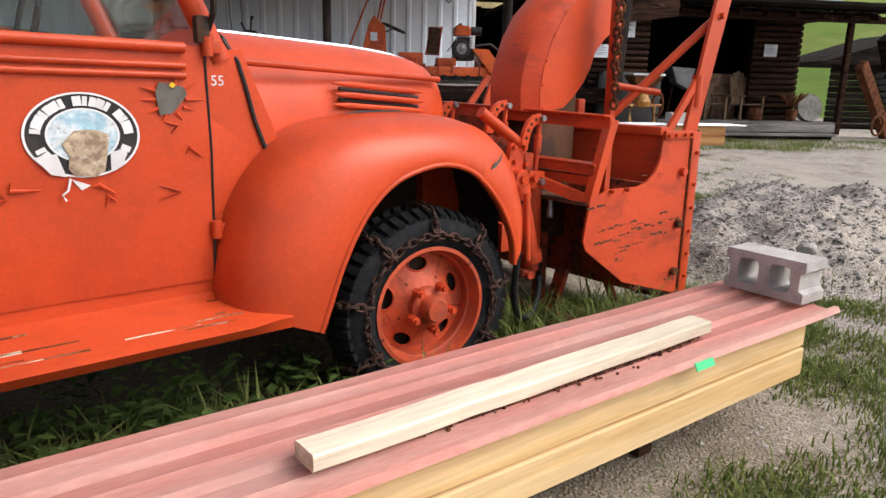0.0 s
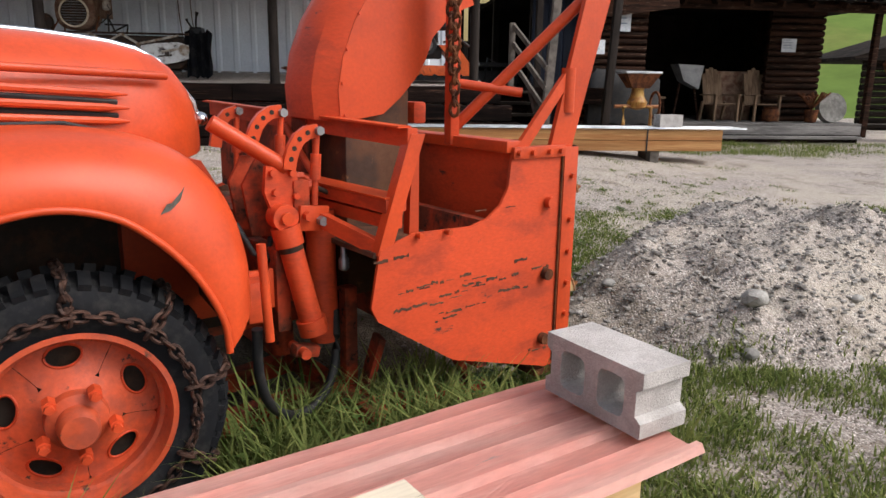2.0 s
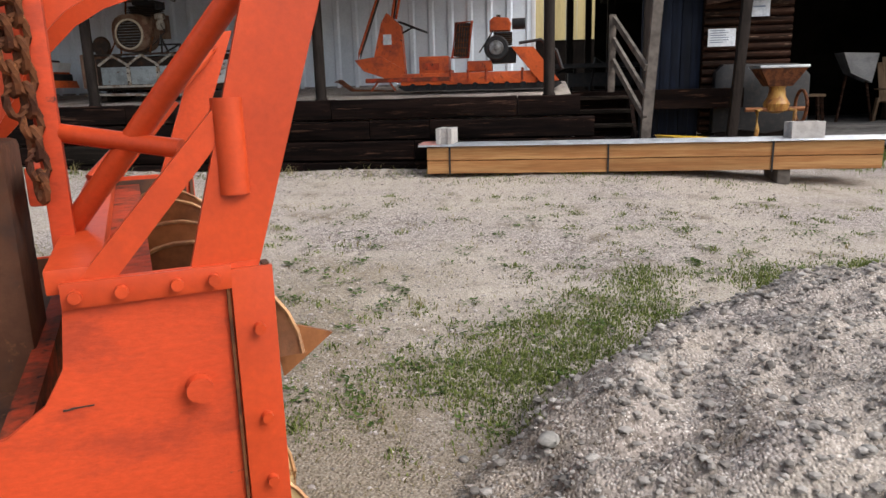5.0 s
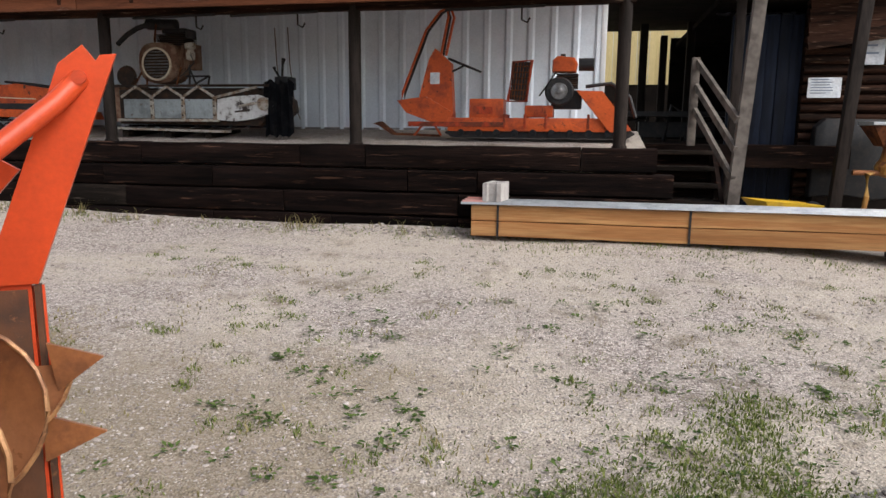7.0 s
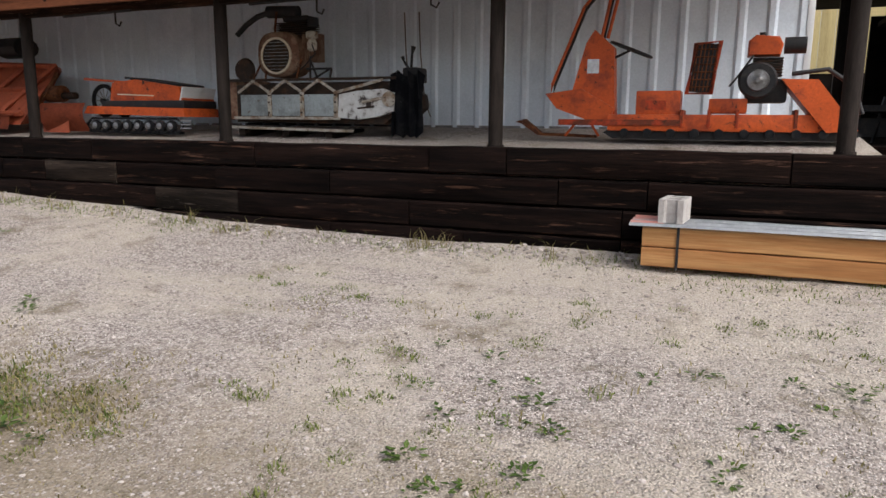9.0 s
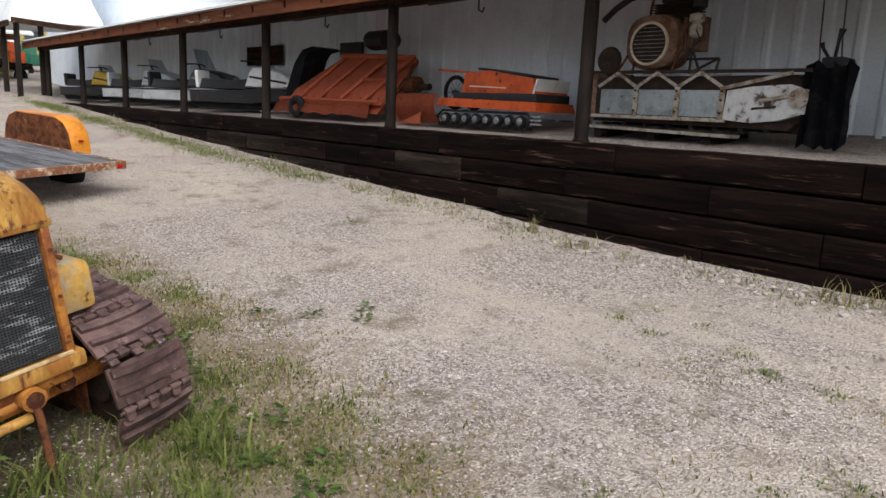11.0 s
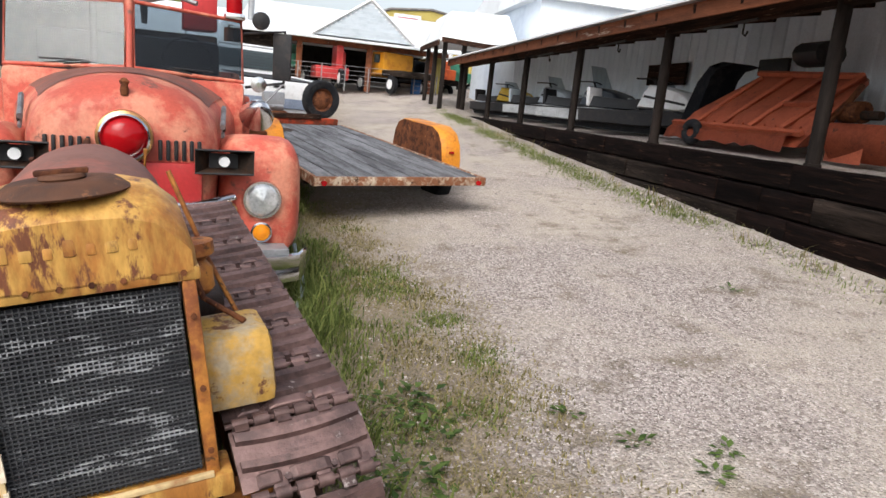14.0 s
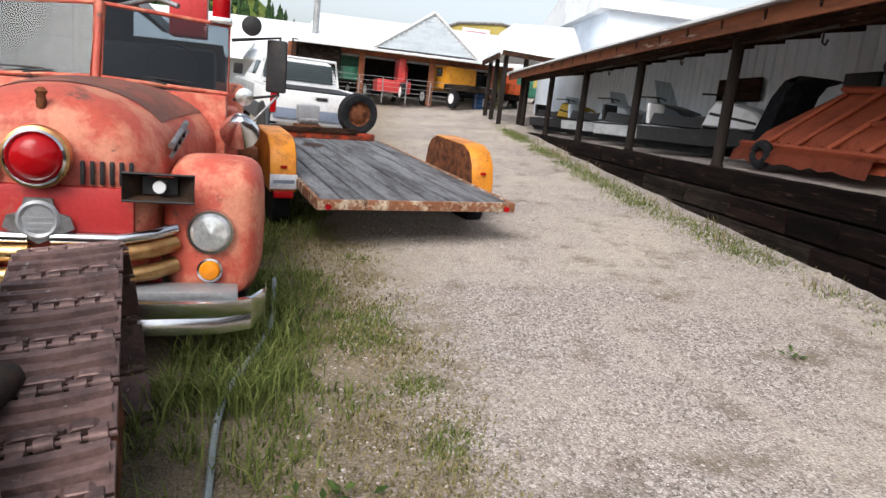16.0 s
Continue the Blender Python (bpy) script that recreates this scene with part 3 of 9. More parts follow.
course = [(1.335, 0.27, 0.0), (1.065, 0.262, -0.035), (0.80, 0.262, -0.07), (0.54, 0.25, -0.1), (0.3, 0.22, -0.12)]
for ci, (zc, h, dy) in enumerate(course):
    x = X_EAST + (0.0, 0.35, 0.62, 0.62, 0.62)[ci] * 0.5
    x_end = (X_WEST, X_WEST, -16, -6.4, 0.3)[ci]
    while x > x_end:
        ln = rng_t.choice([2.44, 2.1, 1.5, 1.2, 0.8, 2.44])
        x0 = max(x - ln, x_end)
        kind = "timber_grey" if (ci >= 2 and x0 < -1.2 and rng_t.random() < 0.45) or (ci == 1 and rng_t.random() < 0.12 and x0 < -3) else "timber"
        t_ob = part("timber", timber_mesh(x - x0 - 0.012, 0.26, h - 0.012, rng_t.random()), kind, tw)
        t_ob.location = (x0, WALL_Y + 0.13 + dy + rng_t.uniform(-0.012, 0.012), zc)
        x = x0
# earth core behind the timbers
core = bm_new()
loft(core, [[(x, WALL_Y + 0.2, 0.0), (x, 2.0, 0.0), (x, 2.0, 1.64), (x, 0.6, 1.5), (x, WALL_Y + 0.2, 1.43)] for x in np.linspace(X_WEST, X_EAST - 0.1, 40)])
platform = solo("floor_shed_platform", core, ground.data.materials[0], I4, "gravel floor of the raised shed platform", "floor", kind="structure")

POSTS = (3.05, 0.0, -3.3, -6.43, -9.8, -13.19, -16.58, -19.9, -23.3)
post_bm = bm_new()
cyl(post_bm, 0.072, 1.62, at(0, 0, 0.79), 14)
cyl(post_bm, 0.085, 0.05, at(0, 0, 0.02), 14)
first = solo("roof_post", post_bm, "post", at(POSTS[0], 0, WALL_TOP - 0.03), "round dark brown post standing on the timber wall", "post", "shed posts")
for x in POSTS[1:]:
    copy_thing(first, at(x, 0, WALL_TOP - 0.03, 0, 0, x * 40))

# roof: beam, fascia, rafters, white sheet
shed_roof = thing("shed_roof", at(0, 0, 0), "low white metal shed roof with weathered wood fascia", "roof", kind="structure")
for x0, x1 in zip((-24.2, -16.6, -9.8, -3.3), (-16.6, -9.8, -3.3, 3.16)):
    part("beam", box(bm_new(), x1 - x0 - 0.01, 0.12, 0.2, at((x0 + x1) / 2, 0, 3.09), 0.008), "oldwood", shed_roof)
    part("fascia", box(bm_new(), x1 - x0 - 0.008, 0.04, 0.19, at((x0 + x1) / 2, -0.45, 3.1), 0.005), "fascia", shed_roof)
for i in range(28):
    x = -23.9 + i * 0.97
    part("rafter", box(bm_new(), 0.05, 2.75, 0.13, at(x, 0.88, 3.33, 9.5, 0, 0)), "oldwood", shed_roof)


def corrugated(bm, width, length, pitch, depth, m, rows=1, kind="rib"):
    """A ribbed sheet: ribs run along y, width along x."""
    xs, zs = [], []
    x = -width / 2
    while x < width / 2 - 1e-6:
        for f, z in ((0.0, 0), (0.62, 0), (0.72, depth), (0.90, depth)) if kind == "rib" else ((0.0, 0), (0.25, depth * 0.5), (0.5, depth), (0.75, depth * 0.5)):
            if x + f * pitch <= width / 2:
                xs.append(x + f * pitch); zs.append(z)
        x += pitch
    xs.append(width / 2); zs.append(0)
    rings = []
    for j in range(rows + 1):
        y = -length / 2 + length * j / rows
        rings.append([m @ Vector((a, y, z)) for a, z in zip(xs, zs)])
    loft(bm, rings, False, False)
    return bm


for i in range(28):
    x = -24.34 + i
    sheet = corrugated(bm_new(), 1.0, 2.75, 0.25, 0.02, at(x, 0.8, 3.43, 9.5, 0, 0))
    part("roof_sheet", sheet, "roof_white", shed_roof, smooth=False)
part("roof_edge", box(bm_new(), 27.9, 0.025, 0.035, at(-10.8, -0.565, 3.215)), "roof_white", shed_roof)

# white ribbed back wall, sheet by sheet
back = thing("wall_white_siding", at(0, 0, 0), "white ribbed metal siding at the back of the shed", "wall", kind="structure")
x = 2.84
while x > X_WEST:
    sh = corrugated(bm_new(), 0.914, 2.3, 0.3048, 0.022, at(x - 0.457, 1.95, 2.76, 90, 0, 0))
    part("siding_sheet", sh, "white_sheet", back, smooth=False)
    x -= 0.916
part("base_board", box(bm_new(), 27, 0.06, 0.12, at(-10.7, 1.96, 1.60)), "steel", back)
part("wall_core", box(bm_new(), 27.1, 0.08, 2.4, at(-10.7, 2.05, 2.75)), "white_sheet", back)
part("corner_trim", box(bm_new(), 0.07, 0.1, 2.3, at(2.85, 1.97, 2.76), 0.006), "roof_white", back)
# things fixed under the eave
for x in (-0.9, -5.0, -2.2, 1.7, -8.1, -11.5, -14.9):
    hk = bm_new()
    tube(hk, [(-0.6, 0, 0), (0.5, 0, 0.02)], 0.016, 6)
    tube(hk, [(0.25, 0, 0), (0.25, 0, -0.12), (0.31, 0, -0.15), (0.34, 0, -0.1)], 0.011, 6)
    solo("ice_saw" if x > -4 else "hanging_tool", hk, "black", at(x, -0.12, 2.95), "old dark iron tool hung under the shed eave", "tool", "tools under the eave")

# ---- stairs at the end of the platform ----
stairs = thing("stairs", at(3.85, 0.9, 0), "grey wooden steps up to the platform", "stairs", kind="structure")
for i in range(5):
    part("tread", box(bm_new(), 0.8, 0.3, 0.05, at(0, i * 0.27 - 0.45, 0.62 + i * 0.19), 0.005), "timber_grey", stairs)
    part("riser", box(bm_new(), 0.8, 0.03, 0.14, at(0, i * 0.27 - 0.32, 0.53 + i * 0.19)), "timber", stairs)
for sx in (0.42,):
    part("stringer", box(bm_new(), 0.05, 1.7, 0.24, at(sx, 0.1, 0.95, 35, 0, 0)), "timber", stairs)
handrail = thing("handrail", at(0, 0, 0), "sloping grey wooden handrail beside the steps", "handrail")
for za, zb in ((1.80, 2.52), (1.46, 2.21), (1.12, 1.90)):
    part("rail", bar(bm_new(), (4.36, 0.56, za - 0.02), (4.07, 1.94, zb + 0.02), 0.045, 0.085), "rail", handrail)
part("newel", bar(bm_new(), (4.36, 0.62, 0.45), (4.53, 0.62, 3.45), 0.13, 0.13), "rail", handrail)
part("newel", box(bm_new(), 0.1, 0.1, 1.15, at(4.05, 1.98, 2.03), 0.008), "rail", handrail)

# platform behind the stairs and the yellow building beyond
solo("floor_back_platform", box(bm_new(), 3.4, 6, 0.3, at(4.4, 5.2, 1.32)), "timber", I4, "dark board floor behind the steps", "floor", kind="structure")
yel = thing("wall_yellow_boards", at(0, 0, 0), "sunlit yellow vertical board wall beyond the steps", "wall", kind="structure")
for i in range(26):
    part("board", box(bm_new(), 0.29, 0.05, 2.6, at(1.2 + i * 0.3, 11.0, 4.1)), "yellow_wall", yel)
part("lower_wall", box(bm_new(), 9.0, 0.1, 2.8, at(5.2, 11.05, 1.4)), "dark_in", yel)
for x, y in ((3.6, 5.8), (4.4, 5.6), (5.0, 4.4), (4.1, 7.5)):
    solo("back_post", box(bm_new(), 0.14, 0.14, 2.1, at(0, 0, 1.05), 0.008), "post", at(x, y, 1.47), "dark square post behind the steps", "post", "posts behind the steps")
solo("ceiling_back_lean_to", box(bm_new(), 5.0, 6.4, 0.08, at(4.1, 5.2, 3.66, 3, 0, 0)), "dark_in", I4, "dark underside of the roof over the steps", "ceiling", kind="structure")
bench = bm_new()
for i in range(5):
    tube(bench, [(i * 0.35 - 0.8, 0.1 * (i % 2), 0), (i * 0.35 - 0.7, 0.05, 0.35 + 0.12 * (i % 3)), (i * 0.35 - 0.4, 0, 0.4)], 0.03, 6)
box(bench, 1.9, 0.5, 0.08, at(0, 0, 0.45))
box(bench, 1.2, 0.4, 0.25, at(0.1, 0.2, 0.2))
solo("stored_machinery", bench, "black", at(4.0, 4.2, 1.47), "dark machinery stored behind the steps", "machine")

# ---- log building with porch to the east ----
log_b = thing("log_building", at(0, 0, 0), "old brown log building with an open porch", "building")


def log_wall(parent, x0, x1, y, z0, z1, h=0.17, mt="oldwood"):
    z = z0 + h / 2
    while z < z1:
        bm = bm_new()
        rings = []
        for i in range(7):
            x = x0 + (x1 - x0) * i / 6
            rings.append([(x, y + 0.09 * math.cos(a) * 0.9, z + (h / 2 - 0.004) * math.sin(a)) for a in [2 * math.pi * q / 10 + 0.3 for q in range(10)]])
        loft(bm, rings)
        part("log", bm, mt, parent)
        z += h


log_wall(log_b, 5.56, 6.9, 2.75, 0.35, 3.5, 0.13)
log_wall(log_b, 10.75, 12.1, 4.95, 0.75, 3.4, 0.15)
for i in range(6):
    part("tarp_board", box(bm_new(), 0.155, 0.05, 2.9, at(4.68 + i * 0.158, 2.80 + 0.012 * (i % 2), 1.8), 0.01), "tarp", log_b)
# near-black walls and ceiling paint in the shade inside the porch
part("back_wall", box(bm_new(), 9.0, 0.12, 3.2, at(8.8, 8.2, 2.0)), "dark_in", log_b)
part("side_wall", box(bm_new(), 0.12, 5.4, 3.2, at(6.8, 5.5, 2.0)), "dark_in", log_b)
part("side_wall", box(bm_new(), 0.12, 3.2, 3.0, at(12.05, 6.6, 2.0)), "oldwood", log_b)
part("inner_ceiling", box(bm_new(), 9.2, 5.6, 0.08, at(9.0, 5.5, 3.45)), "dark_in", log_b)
deck = thing("porch_deck", at(0, 0, 0), "grey plank porch deck", "floor", kind="structure")
for i in range(13):
    part("plank", box(bm_new(), 5.9, 0.29, 0.05, at(9.75, 4.05 + i * 0.3, 0.73)), "greywood", deck)
part("front_beam", box(bm_new(), 5.9, 0.1, 0.2, at(9.75, 3.95, 0.6), 0.01), "greywood", deck)
part("step_board", box(bm_new(), 5.6, 0.3, 0.06, at(9.6, 3.65, 0.46), 0.01), "greywood", deck)
part("skirt", box(bm_new(), 5.8, 0.05, 0.28, at(9.75, 4.02, 0.4)), "timber", deck)
proof = thing("porch_roof", at(0, 0, 0), "rusty-edged ribbed metal porch roof", "roof")
for i in range(10):
    part("roof_sheet", corrugated(bm_new(), 0.9, 3.2, 0.225, 0.02, at(4.95 + i * 0.9, 4.9, 3.72, 14, 0, 0)), "galv", proof, smooth=False)
part("eave_beam", box(bm_new(), 8.6, 0.12, 0.16, at(9.2, 3.75, 3.22), 0.01), "oldwood", proof)
for i in range(12):
    part("rafter", box(bm_new(), 0.06, 3.0, 0.12, at(5.1 + i * 0.72, 4.9, 3.6, 14, 0, 0)), "oldwood", proof)
gable = thing("side_gable", at(0, 0, 0), "dark red board gable over the log wall", "wall", kind="structure")
for i in range(6):
    part("board", box(bm_new(), 1.9, 0.05, 0.17, at(6.45, 2.45, 2.95 + i * 0.175, 0, -8, 0)), "oldwood", gable)
solo("porch_post", box(bm_new(), 0.13, 0.13, 2.75, at(0, 0, 1.375), 0.012), "oldwood", at(12.7, 3.95, 0.45), "rough brown corner post of the porch", "post", "porch posts")
solo("porch_post", box(bm_new(), 0.14, 0.14, 3.0, at(0, 0, 1.5, 0, 3, 0), 0.012), "post", at(5.93, 1.9, 0.4), "leaning dark post before the log wall", "post", "porch posts")
solo("porch_post", box(bm_new(), 0.12, 0.12, 2.9, at(0, 0, 1.45), 0.012), "post", at(4.62, 2.3, 0.5), "dark post by the doorway", "post", "porch posts")


def notice(m, w, h, lines):
    s = thing("notice", m, "white printed paper notice fixed to the log wall", "sign", "notices")
    part("sheet", box(bm_new(), w, 0.01, h), "paper", s)
    rr = random.Random(3)
    for i in range(lines):
        lw = w * rr.uniform(0.45, 0.8)
        part("print_bar", box(bm_new(), lw, 0.004, h * 0.045, at(-w * 0.42 + lw / 2, -0.008, h * 0.4 - i * h * 0.8 / lines)), "paper_grey", s)


notice(at(5.82, 2.62, 2.25), 0.42, 0.27, 6)
notice(at(6.38, 2.62, 2.80), 0.28, 0.5, 4)
notice(at(11.2, 4.82, 2.5), 0.36, 0.3, 4)

# ---- orange loader truck ----
TRUCK = at(0.0165, -8.319, 0.0, 0, 0, 31)
truck = thing("truck", TRUCK, "bright orange 1940s truck with peeling door decal and chained tyres", "truck")


def interp(tab, x):
    xs = [p[0] for p in tab]
    return [float(np.interp(x, xs, [p[k] for p in tab])) for k in range(1, len(tab[0]))]


# hood: x, half width, top, bottom, crown power
def hood_ring(x, hw, top, bot, k=24, pw=2.6):
    pts = []
    for i in range(k + 1):
        a = math.pi * i / k
        c, s = math.cos(a), math.sin(a)
        y = hw * math.copysign(abs(c) ** (2 / pw), c)
        z = bot + (top - bot) * abs(s) ** (2 / pw)
        pts.append((x, y, z))
    return pts + [(x, -hw * 0.98, bot - 0.05), (x, hw * 0.98, bot - 0.05)]


HOOD = [(-0.80, 0.60, 1.70, 1.16), (-0.5, 0.535, 1.69, 1.16), (-0.2, 0.47, 1.675, 1.18), (0.1, 0.40, 1.66, 1.2), (0.35, 0.335, 1.635, 1.22), (0.5, 0.285, 1.60, 1.23), (0.6, 0.22, 1.53, 1.24), (0.66, 0.14, 1.42, 1.25), (0.69, 0.05, 1.34, 1.25)]
bm = bm_new()
loft(bm, [hood_ring(x, *interp(HOOD, x)) for x in np.linspace(-0.79, 0.69, 26)])
hood = part("hood", bm, "orange", truck)
for side in (-1, 1):
    for dz, ln, x0 in ((1.478, 0.64, -0.3), (1.430, 0.64, -0.3), (1.382, 0.64, -0.3)):
        pts = [(x0 + ln * i / 8, side * (interp(HOOD, x0 + ln * i / 8)[0] + (0.010 if dz != 1.430 else 0.016) - 0.008 * (dz > 1.45)), dz - 0.005 * i) for i in range(9)]
        rod("louvre_rib", pts, [0.004] + [0.014] * 7 + [0.004], "orange", hood, seg=8)
    for dz in (1.452, 1.404):
        pts = [(-0.26 + 0.56 * i / 8, side * (interp(HOOD, -0.26 + 0.56 * i / 8)[0] - 0.002), dz - 0.005 * i) for i in range(9)]
        rod("louvre_slot", pts, 0.010, "black", hood, seg=6)
    pts = [(-0.8 + 1.3 * i / 12, side * (interp(HOOD, -0.8 + 1.3 * i / 12)[0] * 0.985 - 0.004), 1.555 - 0.004 * i) for i in range(13)]
    rod("hood_bead", pts, 0.016, "orange", hood)
pts = [(x, 0, interp(HOOD, x)[1] + 0.004) for x in np.linspace(-0.7, 0.64, 16)] + [(0.685, 0, 1.4), (0.70, 0, 1.33)]
rod("centre_strip", pts, 0.014, "chrome", hood, "worn chrome strip along the hood ridge")
part("nose_emblem", ball(bm_new(), 0.035, at(0.71, 0, 1.33) @ Matrix.Diagonal((1, 1.4, 0.9, 1))), "chrome", hood, "dull chrome nose emblem")
gr = bm_new()
for i in range(9):
    z = 1.22 - i * 0.055
    tube(gr, [(0.50, -0.26, z), (0.55, -0.16, z), (0.57, 0, z), (0.55, 0.16, z), (0.50, 0.26, z)], 0.014, 6)
box(gr, 0.03, 0.5, 0.62, at(0.45, 0, 1.0))
part("grille", gr, "orange_worn", truck)
for side in (-1, 1):
    part("nose_apron", prism(bm_new(), [(0.25, 1.24), (0.55, 1.20), (0.64, 1.04), (0.655, 0.80), (0.62, 0.58), (0.25, 0.58)], 0.14, at(0, side * 0.40, 0)), "orange", truck)

# front fenders: a swept arch with the wheel opening cut out of the outer side
TOPL = [(-0.97, 0.62), (-0.95, 0.8), (-0.88, 1.02), (-0.75, 1.19), (-0.58, 1.29), (-0.39, 1.335), (-0.1, 1.35), (0.1, 1.345), (0.28, 1.315), (0.42, 1.25), (0.52, 1.13), (0.575, 0.97), (0.585, 0.78)]
ARCH = [(-0.66, 0.50), (-0.62, 0.6), (-0.56, 0.75), (-0.48, 0.9), (-0.38, 1.02), (-0.25, 1.10), (-0.05, 1.14), (0.12, 1.105), (0.24, 1.02), (0.33, 0.92), (0.39, 0.82), (0.43, 0.72), (0.44, 0.62)]
for side in (-1, 1):
    rings = []
    for (tx, tz), (ax, az) in zip(TOPL, ARCH):
        row = []
        lx, lz = tx - ax, tz - az
        prof = [(0.36, 1.0, -0.045), (0.46, 1.0, -0.02), (0.58, 1.0, 0.0), (0.70, 0.985, 0.0), (0.80, 0.93, 0.0), (0.88, 0.80, 0.0), (0.935, 0.58, 0.0), (0.965, 0.32, 0.0), (0.975, 0.10, 0.0), (0.97, 0.0, 0.0), (0.95, -0.03, 0.0), (0.93, 0.0, 0.0)]
        for y, f, dz in prof:
            row.append((ax + lx * f, side * y, az + lz * f + dz))
        rings.append(row)
    fine = []
    grid = [np.array(r) for r in rings]
    grid = [2 * grid[0] - grid[1]] + grid + [2 * grid[-1] - grid[-2]]
    for p0, p1, p2, p3 in zip(grid, grid[1:], grid[2:], grid[3:]):
        for s in (0.0, 0.2, 0.4, 0.6, 0.8):
            q = 0.5 * (2 * p1 + (p2 - p0) * s + (2 * p0 - 5 * p1 + 4 * p2 - p3) * s ** 2 + (3 * p1 - p0 - 3 * p2 + p3) * s ** 3)
            fine.append([tuple(v) for v in q])
    fine.append(rings[-1])
    fender = part("fender", loft(bm_new(), fine, False, False), "orange", truck)
    bead = [(p[9][0], p[9][1], p[9][2]) for p in fine]
    rod("fender_bead", bead, 0.012, "orange", fender)
    part("inner_wing", loft(bm_new(), [[(p[0] * 0.88, side * 0.38, p[1] - 0.09), (p[0] * 0.84, side * 0.80, p[1] - 0.12)] for p in TOPL[2:]], False, False), "black", truck)
    part("splash_panel", prism(bm_new(), [(-0.8, 0.45), (-0.6, 1.2), (0.45, 1.2), (0.5, 0.5)], 0.02, at(0, side * 0.40, 0)), "grease", truck)
scr = bm_new()
prism(scr, [(0.02, 0.02), (0.04, 0.05), (0.055, 0.052), (0.085, 0.085), (0.095, 0.10), (0.08, 0.058), (0.05, 0.03)], 0.003)
sc = part("paint_scrape", scr, "primer", truck, "bare metal scrape on the fender")
sc.matrix_local = at(0.235, -0.968, 1.08)

# cab, door, running board
CABX0, CABX1 = -2.35, -0.78
cab = bm_new()
rings = []
for z, hw in ((0.62, 0.60), (0.75, 0.625), (1.1, 0.635), (1.4, 0.63), (1.5, 0.62), (1.56, 0.605)):
    rings.append([(CABX1, -hw, z), (CABX0, -hw - 0.02, z), (CABX0, hw + 0.02, z), (CABX1, hw, z)])
loft(cab, rings)
part("cab_body", cab, "orange", truck)
rf = bm_new()
loft(rf, [[(x, y, z) for x, y, z in ((-1.10 - 0.02 * i, -w, zz), (-2.35, -w, zz), (-2.35, w, zz), (-1.10 - 0.02 * i, w, zz))] for i, (zz, w) in enumerate(((2.05, 0.60), (2.12, 0.57), (2.17, 0.48), (2.19, 0.3)))])
part("cab_roof", rf, "orange", truck)
for side in (-1, 1):
    for xa, xb, rr in ((-0.88, -1.12, 0.045), (-1.70, -1.72, 0.03), (-2.3, -2.3, 0.05)):
        rod("window_pillar", [(xa, side * 0.61, 1.55), (xb, side * 0.595, 2.08)], rr, "orange", truck)
    part("side_glass", box(bm_new(), 0.62, 0.008, 0.46, at(-1.42, side * 0.60, 1.83)), "glass", truck).visible_shadow = False
part("windscreen", box(bm_new(), 0.008, 1.1, 0.5, at(-0.99, 0, 1.82, 0, -24, 0)), "glass", truck).visible_shadow = False
part("seat", box(bm_new(), 0.5, 1.1, 0.6, at(-2.0, 0, 1.5), 0.06), "seat_black", truck)
whl = [(-1.35 + 0.1 * math.cos(a) * 0.5, 0.3 + 0.2 * math.cos(a + 1.57), 1.72 + 0.2 * math.sin(a + 1.57)) for a in [2 * math.pi * i / 18 for i in range(18)]]
rod("steering_wheel", whl, 0.014, "black", truck, closed=True)

dz_rng = np.linspace(0.70, 1.60, 14)
dr = bm_new()
rings = []
for z in dz_rng:
    off = 0.645 + 0.006 * math.sin((z - 0.7) * 3.4)
    rings.append([(x, -off - 0.006 * noise.noise(Vector((x * 5, z * 5, 2))), z) for x in np.linspace(-1.78, -0.955, 14)])
loft(dr, rings, False, False)
door = part("door", dr, "orange", truck, "orange door with dents and blistered paint")
for z in (1.535, 1.50, 1.60):
    rod("door_bead", [(-1.77, -0.655, z), (-1.03, -0.655, z - 0.008)], 0.013 if z != 1.60 else 0.02, "orange", door)
rod("door_seam", [(-0.952, -0.648, 1.6), (-0.945, -0.652, 1.2), (-0.955, -0.65, 0.72)], 0.005, "black", door, seg=6)
rod("rear_seam", [(-1.785, -0.655, 1.6), (-1.79, -0.655, 0.72)], 0.005, "black", door, seg=6)
for z in (0.905, 1.60):
    hb = bm_new()
    cyl(hb, 0.02, 0.07, at(-0.945, -0.665, z), 10)
    box(hb, 0.06, 0.02, 0.05, at(-0.92, -0.66, z), 0.004)
    part("hinge", hb, "orange", door)
dent = random.Random(8)
for i in range(9):
    b = bm_new()
    cx, cz = dent.uniform(-1.75, -1.05), dent.uniform(0.98, 1.13)
    if i > 6:
        cx, cz = -1.07 + 0.05 * (i - 7), 1.30 - 0.09 * (i - 7)
    pts = [(cx + dent.uniform(-0.05, 0.05), -0.657, cz + dent.uniform(-0.03, 0.03)) for _ in range(3)]
    tube(b, pts, [0.003, 0.008, 0.002], 6)
    part("paint_blister", b, "orange", door)
for i in range(10):
    a = i * 0.63
    b = bm_new()
    tube(b, [(-1.09 + 0.055 * math.cos(a), -0.654, 1.405 + 0.05 * math.sin(a)), (-1.09 + dent.uniform(0.1, 0.15) * math.cos(a), -0.656, 1.405 + dent.uniform(0.06, 0.12) * math.sin(a))], [0.008, 0.001], 6)
    part("paint_crease", b, "orange", door)
